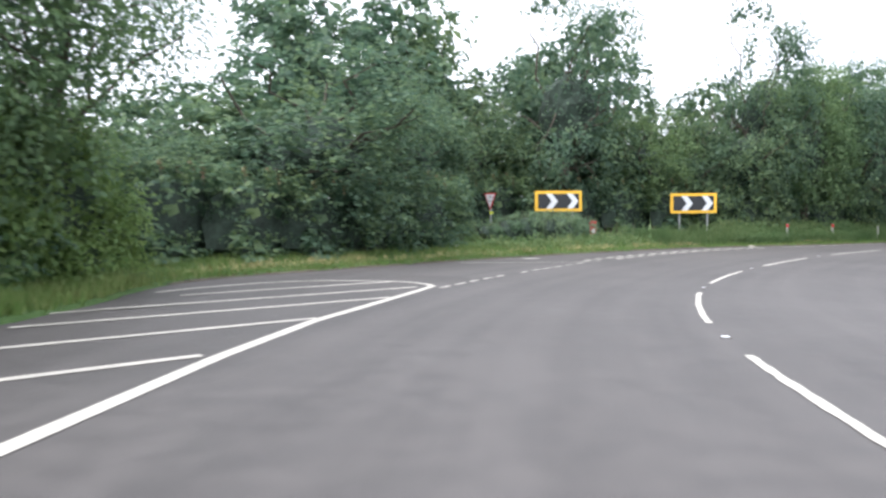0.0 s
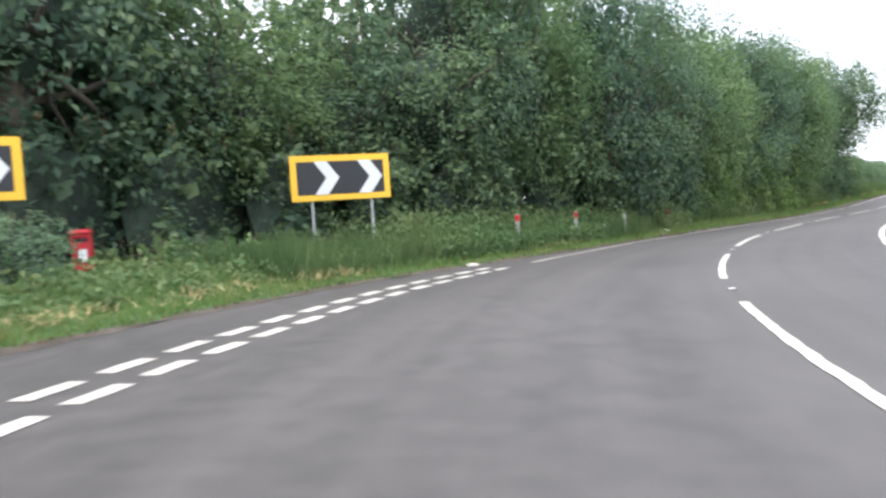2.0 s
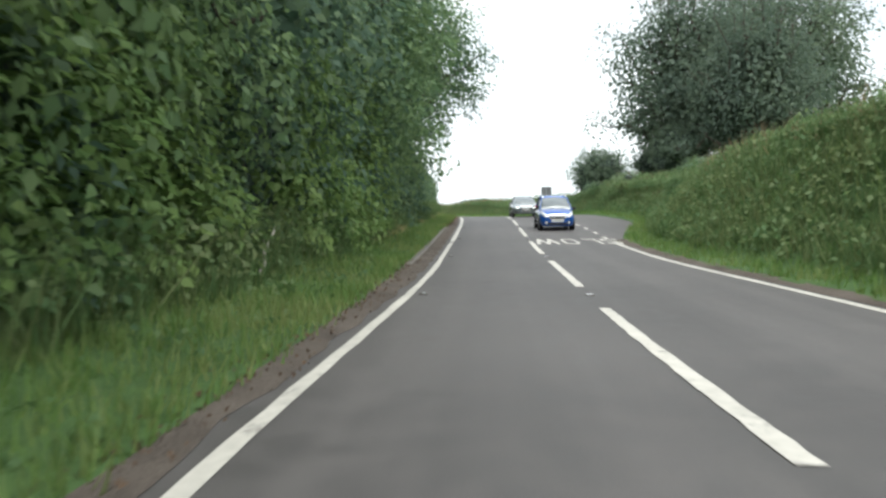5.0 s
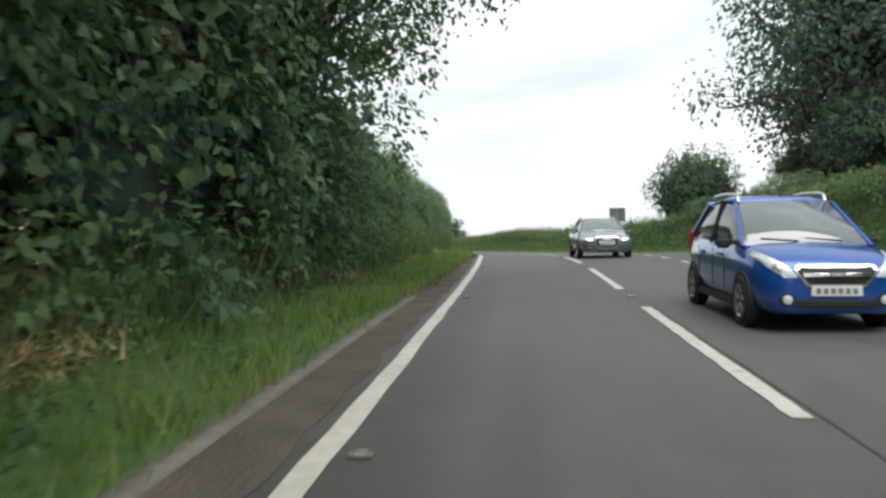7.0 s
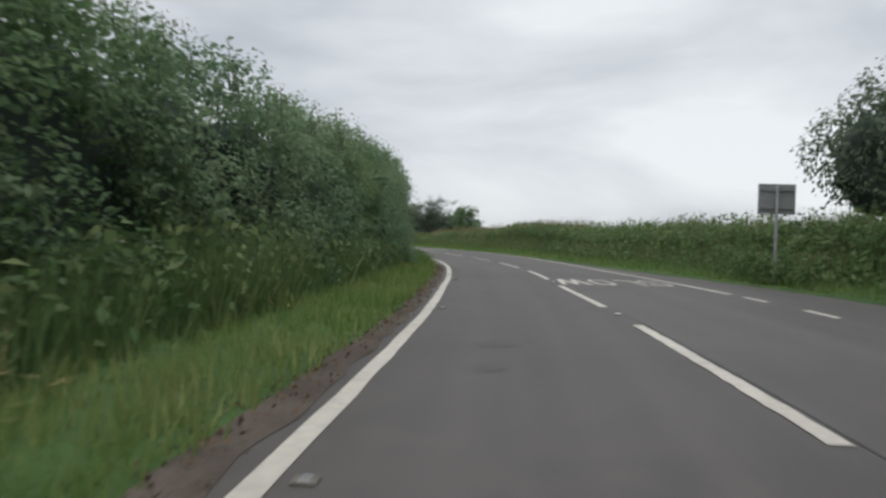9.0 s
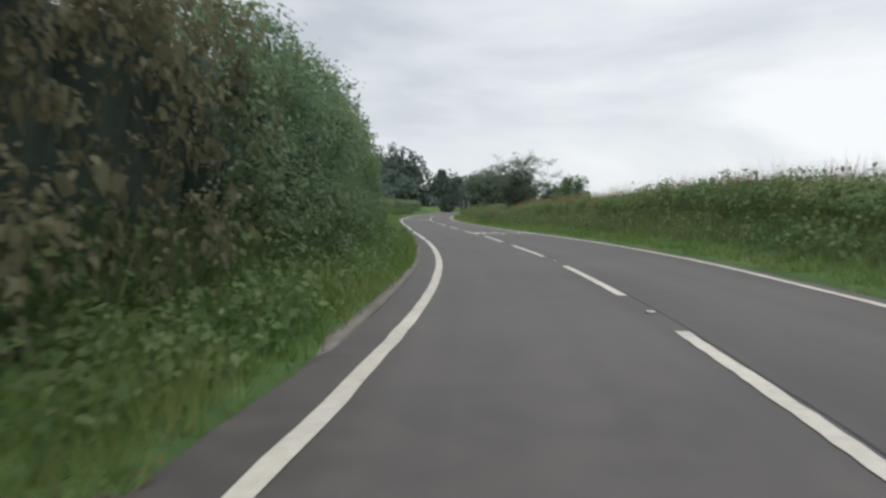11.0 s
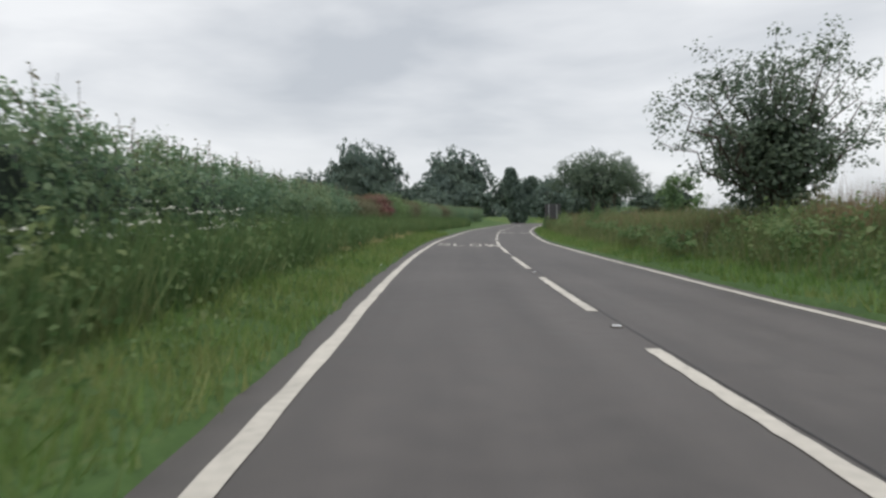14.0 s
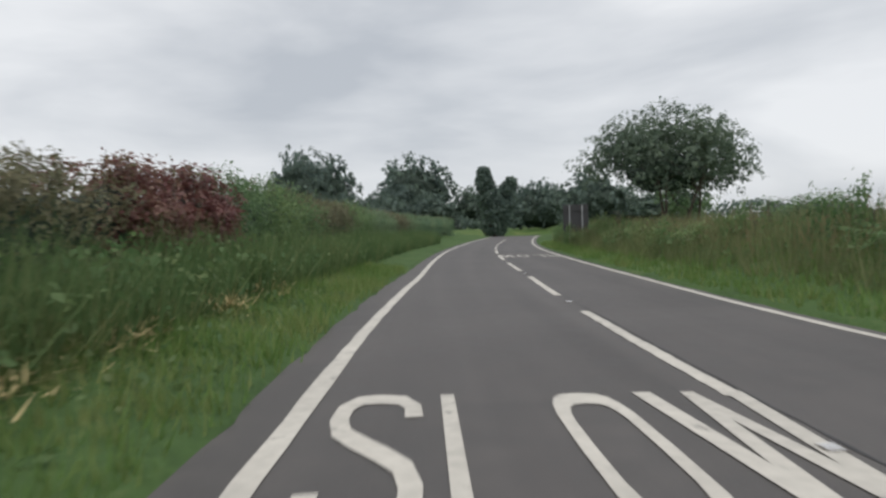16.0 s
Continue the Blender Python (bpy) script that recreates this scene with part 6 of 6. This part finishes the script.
def pane(points, mat, parent, name, out=(0, 0, 0), label=""):
    """A thin pane through four or more points."""
    bm = bmesh.new()
    vs = [bm.verts.new(Vector(p) + Vector(out)) for p in points]
    bm.faces.new(vs)
    r = bmesh.ops.solidify(bm, geom=bm.faces[:], thickness=0.008)
    return part(name, bm, mat, parent, label)


def car(name, s, l, L, wd, body, cabin, wheels, r, mat, label, lit, roof_rails, bonnet_x, details):
    """An oncoming car; its own x points to its nose."""
    x, y, z, f, tx, ty = [float(v) for v in base(s)]
    p = at(s, l)
    a = math.atan2(-ty, -tx)
    slope = float(base(s + 1)[2] - base(s - 1)[2]) / 2
    ob = thing(name, Matrix.Translation(p) @ Matrix.Rotation(a, 4, "Z") @ Matrix.Rotation(math.atan(slope), 4, "Y"), label, "car")
    part("body", loft(body, body_ring), mat, ob)
    cab = part("cabin", loft(cabin, cabin_ring), M_CARGLASS, ob, "dark tinted window glass, base greyed for reflected sky")
    top = [(c[0] * 0.96 - 0.02 * (1 if c[0] > 0 else -1), c[1], c[3] - 0.035, c[3] + 0.004, c[4], c[5]) for c in cabin if c[3] > cabin[len(cabin) // 2][3] - 0.12]
    bm = loft([(c[0], c[1] * (1 - c[4]) * 1.01, c[2], c[3], 0.1, c[5]) for c in top], lambda q: [(0, q[2]), (q[1], q[2]), (q[1] * 0.97, q[3] - 0.01), (q[1] * 0.8, q[3] + q[5] * 0.5), (0, q[3] + q[5] + 0.006), (-q[1] * 0.8, q[3] + q[5] * 0.5), (-q[1] * 0.97, q[3] - 0.01), (-q[1], q[2])])
    part("roof", bm, mat, ob)
    for (wx, side) in [(wx, sd) for wx in wheels for sd in (-1, 1)]:
        arch = rod((wx, side * (wd - 0.10), r), (wx, side * (wd + 0.004), r), r * 1.17, sides=28)
        part("wheel_arch", arch, M_TRIM, ob, "dark wheel arch")
        wheel(ob, wx, side * (wd - 0.075), r, 0.2)
    # pillars, mirrors
    c = cabin
    for side in (-1, 1):
        for (i0, i1, th) in ((0, 2, 0.05), (len(c) // 2, len(c) // 2, 0.06), (len(c) - 1, len(c) - 3, 0.07)):
            lo, hi = c[i0], c[i1]
            a0 = (lo[0], side * lo[1] * 1.0, lo[2])
            b0 = (hi[0], side * hi[1] * (1 - hi[4]) * 1.005, hi[3] - 0.03)
            part("pillar", rod(a0, b0, th * 0.55, th * 0.5, 8), mat if i0 != i1 else M_TRIM, ob)
        mx = c[1][0] - 0.12
        part("door_mirror", box((0.12, 0.2, 0.14), (mx, side * (wd + 0.07), c[0][2] + 0.05), 0.035, 3), mat if lit else M_TRIM, ob)
        part("sill", box((wheels[0] - wheels[1] - 2.4 * r, 0.05, 0.1), ((wheels[0] + wheels[1]) / 2, side * (wd - 0.02), 0.24), 0.02), M_TRIM, ob, "dark sill")
        for hx in (0.15, -0.75):
            part("door_handle", box((0.2, 0.035, 0.035), (hx, side * wd * 0.985, body[len(body) // 2][3] - 0.13), 0.01), mat, ob)
        for sx in (c[1][0] - 0.35, (wheels[0] + wheels[1]) / 2 - 0.1, wheels[1] + 0.35):
            part("door_seam", box((0.012, 0.006, body[len(body) // 2][3] - 0.42), (sx, side * (wd * 0.998), (body[len(body) // 2][3] + 0.32) / 2)), M_TRIM, ob, "dark door gap")
        if roof_rails:
            hz = c[len(c) // 2][3]
            yy = side * c[len(c) // 2][1] * (1 - c[len(c) // 2][4]) * 0.93
            x0, x1 = c[2][0] - 0.12, c[-3][0] + 0.05
            v, f = tube([(x0 + 0.05, yy, hz - 0.06), (x0, yy, hz + 0.02), (x0 - 0.12, yy, hz + 0.045), ((x0 + x1) / 2, yy, hz + 0.055), (x1 + 0.12, yy, hz + 0.045), (x1, yy, hz + 0.01), (x1 - 0.05, yy, hz - 0.06)], np.full(7, 0.018), 8)
            part_mesh("roof_rail", mesh_of("roof_rail", v, f, M_CHROME, True), ob, "silver roof rail")
    details(ob, L, wd)
    return ob


def conform(body, name, outline, mat, parent, label="", lift=0.012, both=True):
    """A thin fitted part: an outline of (y, z) laid on the nose of a car, on both sides where both is set."""
    tree = BVHTree.FromBMesh(body)
    made = []
    for side in ((-1, 1) if both else (1,)):
        pts_ = [Vector((y * side, z)) for y, z in outline]
        ring = []
        for a, b in zip(pts_, pts_[1:] + pts_[:1]):
            k = max(1, int((b - a).length / 0.05))
            ring += [a + (b - a) * (i / k) for i in range(k)]
        c = sum(ring, Vector((0, 0))) / len(ring)
        bm = bmesh.new()

        def spot(q, h):
            hit, nor, _, _ = tree.ray_cast(Vector((4, q[0], q[1])), Vector((-1, 0, 0)))
            return (hit if hit else Vector((1.5, q[0], q[1]))) + (nor if nor else Vector((1, 0, 0))) * h
        rows = [[bm.verts.new(spot(c + (q - c) * r, h)) for q in ring] for r, h in ((1.0, -0.02), (1.0, lift), (0.72, lift * 1.25), (0.4, lift * 1.4))]
        mid = bm.verts.new(spot(c, lift * 1.4))
        n = len(ring)
        for a, b in zip(rows[:-1], rows[1:]):
            for i in range(n):
                bm.faces.new((a[i], a[(i + 1) % n], b[(i + 1) % n], b[i]))
        for i in range(n):
            bm.faces.new((rows[-1][i], rows[-1][(i + 1) % n], mid))
        bmesh.ops.recalc_face_normals(bm, faces=bm.faces)
        made.append(part(name, bm, mat, parent, label))
    return made


def grown(outline, d):
    """The outline scaled about its middle by d metres."""
    cy, cz = sum(q[0] for q in outline) / len(outline), sum(q[1] for q in outline) / len(outline)
    return [(cy + (y - cy) * (1 + d / max(0.05, abs(y - cy))), cz + (z - cz) * (1 + d / max(0.05, abs(z - cz)))) for y, z in outline]


def mirrored(half):
    """A whole outline from its half with y above 0, listed from the top middle to the bottom middle."""
    return half + [(-y, z) for y, z in half[::-1]]


def blue_details(ob, L, wd):
    n = L / 2
    body = loft(BLUE_BODY, body_ring)
    grille = mirrored([(0.36, 0.70), (0.40, 0.66), (0.28, 0.53)])
    conform(body, "grille_frame", grown(grille, 0.03), M_CHROME, ob, "chrome grille surround", 0.010, False)
    conform(body, "grille", grille, M_TRIM, ob, "black mesh grille", 0.018, False)
    conform(body, "grille_bar", mirrored([(0.35, 0.645), (0.34, 0.605)]), M_CHROME, ob, "broad chrome grille bar", 0.028, False)
    conform(body, "badge", [(-0.08, 0.61), (0.08, 0.61), (0.09, 0.64), (-0.09, 0.64)], M_ALLOY, ob, "plain metal badge", 0.04, False)
    conform(body, "lower_grille", mirrored([(0.46, 0.36), (0.40, 0.27)]), M_TRIM, ob, "black lower intake", 0.012, False)
    pl = part("number_plate", box((0.02, 0.52, 0.11), (n + 0.035, 0, 0.455), 0.004), M_PLATE, ob, "white number plate")
    for i in range(6):
        part("plate_bar", box((0.006, 0.045, 0.06), (n + 0.046, -0.19 + i * 0.075, 0.455)), M_SIGNBACK, pl, "grey bar")
    lamp = [(0.40, 0.60), (0.54, 0.60), (0.66, 0.70), (0.72, 0.82), (0.70, 0.86), (0.60, 0.80), (0.48, 0.71)]
    conform(body, "headlight", lamp, M_LENS, ob, "clear swept-back headlight", 0.014)
    conform(body, "indicator", [(0.55, 0.645), (0.62, 0.70), (0.60, 0.73), (0.53, 0.68)], M_ALLOY, ob, "silver lamp reflector", 0.024)
    conform(body, "fog_lamp_bezel", [(0.50 + 0.085 * math.cos(a), 0.36 + 0.075 * math.sin(a)) for a in np.linspace(0, 6.28, 13)[:-1]], M_TRIM, ob, "dark fog lamp recess", 0.008)
    conform(body, "fog_lamp", [(0.50 + 0.05 * math.cos(a), 0.36 + 0.05 * math.sin(a)) for a in np.linspace(0, 6.28, 13)[:-1]], M_LENS, ob, "round fog lamp", 0.02)
    body.free()
    part("aerial", rod((0.1, 0, 1.5), (0.02, 0, 1.62), 0.008, 0.004), M_TRIM, ob, "short black roof aerial")
    for side in (-1, 1):
        part("tail_light", box((0.12, 0.12, 0.34), (-n + 0.12, side * (wd - 0.1), 0.92), 0.04, 3), M_RED, ob, "red tail light")
        part("wiper", rod((0.98, side * 0.25 + 0.16, 0.97), (0.93, side * 0.25 - 0.25, 1.0), 0.01), M_TRIM, ob)


def grey_details(ob, L, wd):
    n = L / 2
    body = loft(GREY_BODY, body_ring)
    grille = mirrored([(0.30, 0.70), (0.37, 0.665), (0.34, 0.50), (0.25, 0.33)])
    conform(body, "grille_frame", grown(grille, 0.03), M_CHROME, ob, "chrome grille surround", 0.010, False)
    conform(body, "grille", grille, M_TRIM, ob, "black tall grille", 0.018, False)
    for z in (0.38, 0.43, 0.60, 0.65):
        conform(body, "grille_slat", mirrored([(0.27, z + 0.008), (0.27, z - 0.008)]), M_ALLOY, ob, "", 0.026, False)
    conform(body, "badge", [(-0.14, 0.60), (0.14, 0.60), (0.14, 0.66), (-0.14, 0.66)], M_ALLOY, ob, "plain metal badge", 0.036, False)
    pl = part("number_plate", box((0.02, 0.52, 0.115), (n + 0.05, 0, 0.52), 0.004), M_PLATE, ob, "white number plate")
    for i in range(6):
        part("plate_bar", box((0.006, 0.045, 0.07), (n + 0.061, -0.19 + i * 0.075, 0.52)), M_SIGNBACK, pl, "grey bar")
    conform(body, "lower_grille", mirrored([(0.36, 0.28), (0.34, 0.235)]), M_TRIM, ob, "black lower intake", 0.01, False)
    lamp = [(0.44, 0.60), (0.60, 0.58), (0.80, 0.635), (0.82, 0.69), (0.66, 0.70), (0.44, 0.665)]
    shells = conform(body, "headlight", lamp, M_LENS, ob, "clear slanted headlight", 0.012)
    for hl, side in zip(shells, (-1, 1)):
        for o2 in conform(body, "lamp", [(side * y, z) for y, z in ((0.52, 0.605), (0.64, 0.61), (0.70, 0.635), (0.52, 0.635))], M_LAMP, hl, "lit white lamp", 0.03, False):
            pass
    conform(body, "side_intake", [(0.44, 0.31), (0.74, 0.31), (0.78, 0.42), (0.47, 0.42)], M_TRIM, ob, "black side intake", 0.008)
    conform(body, "intake_bar", [(0.47, 0.355), (0.75, 0.355), (0.75, 0.37), (0.47, 0.37)], M_ALLOY, ob, "", 0.018)
    body.free()
    for side in (-1, 1):
        part("tail_light", box((0.1, 0.3, 0.14), (-n + 0.1, side * (wd - 0.18), 0.85), 0.03), M_RED, ob)
        part("wiper", rod((1.2, side * 0.3 + 0.2, 0.92), (1.14, side * 0.3 - 0.3, 0.945), 0.01), M_TRIM, ob)


BLUE_BODY = [(-1.8, 0.66, 0.42, 0.86, 0.1, 0.0), (-1.72, 0.74, 0.3, 0.98, 0.1, 0.01), (-1.4, 0.79, 0.22, 0.99, 0.06, 0.01), (-0.5, 0.79, 0.2, 0.96, 0.05, 0.01), (0.5, 0.79, 0.2, 0.94, 0.05, 0.01),
             (0.95, 0.79, 0.2, 0.92, 0.08, 0.05), (1.35, 0.78, 0.21, 0.87, 0.11, 0.06), (1.6, 0.75, 0.2, 0.79, 0.12, 0.06), (1.74, 0.68, 0.2, 0.72, 0.12, 0.05), (1.8, 0.58, 0.22, 0.68, 0.1, 0.03), (1.82, 0.46, 0.28, 0.62, 0.1, 0.0)]
GREY_BODY = [(-2.35, 0.76, 0.42, 0.82, 0.1, 0.0), (-2.25, 0.86, 0.3, 0.96, 0.1, 0.01), (-1.8, 0.91, 0.22, 0.98, 0.06, 0.01), (-0.6, 0.91, 0.2, 0.94, 0.05, 0.01), (0.6, 0.91, 0.2, 0.91, 0.05, 0.01),
             (1.1, 0.91, 0.2, 0.89, 0.08, 0.06), (1.7, 0.90, 0.21, 0.82, 0.12, 0.07), (2.1, 0.87, 0.2, 0.76, 0.12, 0.06), (2.26, 0.81, 0.19, 0.73, 0.1, 0.04), (2.33, 0.72, 0.19, 0.71, 0.1, 0.02), (2.36, 0.58, 0.22, 0.66, 0.1, 0.0)]
car("blue_hatchback", 99.4, 3.4, 3.6, 0.79,
    BLUE_BODY,
    [(1.0, 0.73, 0.9, 0.95, 0.02, 0.0), (0.75, 0.74, 0.9, 1.12, 0.06, 0.01), (0.2, 0.74, 0.9, 1.46, 0.2, 0.02), (-0.4, 0.74, 0.92, 1.52, 0.22, 0.02), (-1.1, 0.73, 0.94, 1.49, 0.22, 0.02), (-1.5, 0.72, 0.95, 1.38, 0.2, 0.01), (-1.72, 0.70, 0.95, 1.0, 0.05, 0.0)],
    (1.12, -1.24), 0.29, M_BLUE, "bright blue small hatchback car with chrome grille", False, True, 1.0, blue_details)
car("grey_estate_car", 117.7, 3.22, 4.7, 0.91,
    GREY_BODY,
    [(1.2, 0.82, 0.86, 0.92, 0.02, 0.0), (0.9, 0.83, 0.86, 1.06, 0.07, 0.01), (0.25, 0.83, 0.86, 1.36, 0.24, 0.02), (-0.5, 0.83, 0.88, 1.42, 0.26, 0.02), (-1.4, 0.82, 0.9, 1.38, 0.26, 0.02), (-1.9, 0.80, 0.92, 1.28, 0.24, 0.01), (-2.2, 0.78, 0.92, 0.98, 0.05, 0.0)],
    (1.48, -1.36), 0.325, M_GREYPAINT, "dark metallic grey estate car with lit headlamps", True, True, 1.2, grey_details)


# ---------------------------------------------------------------- small things on the verge
def rough_lump(name, s, l, size, seed, mat, label, category):
    """A chipped stone or broken lump lying on the ground."""
    rng = np.random.RandomState(seed)
    bm = bmesh.new()
    bmesh.ops.create_icosphere(bm, subdivisions=2, radius=1)
    for v in bm.verts:
        v.co = Vector((v.co.x * size[0], v.co.y * size[1], v.co.z * size[2])) * (1 + rng.uniform(-0.18, 0.18))
    me = bpy.data.meshes.new(name)
    bm.to_mesh(me)
    bm.free()
    me.materials.append(mat)
    p = ground_at(s, l)
    ob = new(name, me)
    ob.matrix_basis = Matrix.Translation((p[0], p[1], p[2] + size[2] * 0.45)) @ Matrix.Rotation(seed, 4, "Z")
    return tagged(ob, label, category)


M_STONE = plain("pale_stone", (0.42, 0.38, 0.33), 0.9, grain=0.3, scale=9, bump=0.7)
rough_lump("stone", 43.8, -3.55, (0.16, 0.12, 0.06), 3, M_STONE, "pale chipped stone at the road edge", "stone")
rough_lump("concrete_lump", 57.06, -2.0, (0.22, 0.12, 0.05), 4, M_KERB, "broken lump of grey kerb concrete", "concrete")


def crumpled(name, s, l, size, seed, label, lift=0.06):
    """A crumpled scrap of paper or plastic caught in the grass."""
    rng = np.random.RandomState(seed)
    n = 5
    g = np.stack(np.meshgrid(np.linspace(-1, 1, n), np.linspace(-1, 1, n)), -1).reshape(-1, 2) * size
    p = ground_at(s, l)
    v = np.c_[g + rng.uniform(-0.25, 0.25, g.shape) * size, rng.uniform(0, 0.7, n * n) * size]
    ob = new(name, mesh_of(name, v, grid_faces(n, n), M_WHITE))
    ob.matrix_basis = Matrix.Translation((p[0], p[1], p[2] + lift)) @ Matrix.Rotation(seed, 4, "Z") @ Matrix.Rotation(0.4, 4, "X")
    m = ob.modifiers.new("thickness", "SOLIDIFY")
    m.thickness = 0.003
    return tagged(ob, label, "litter")


crumpled("litter_scrap", 58.2, -2.25, 0.09, 1, "crumpled white plastic scrap in the verge grass", 0.14)
crumpled("litter_scrap", 206.7, -3.06, 0.07, 2, "crumpled white paper in the verge grass")
crumpled("litter_scrap", 205.9, -3.2, 0.05, 3, "small white scrap in the verge grass")
crumpled("litter_scrap", 211.85, -1.5, 0.035, 4, "tiny white scrap at the road edge", 0.03)
crumpled("litter_scrap", 28.4, -9.6, 0.09, 5, "white scrap on dry grass beside the road")


def fallen_stick(s, l):
    rng = np.random.RandomState(3)
    p = ground_at(s, l)
    ob = thing("fallen_branch", Matrix.Translation((p[0], p[1], p[2])), "pale dead branch leaning in the verge weeds", "branch")
    q = [limb(rng, (-0.5, -0.2, 0.05), (0.7, 0.5, 0.75), 0.035, 0.015, 0.05), limb(rng, (0.1, 0.1, 0.4), (0.2, 0.6, 0.8), 0.018, 0.008, 0.05)]
    for v, f in q:
        part_mesh("limb", mesh_of("limb", v, f, M_STONE, True), ob)


fallen_stick(75.1, -3.3)
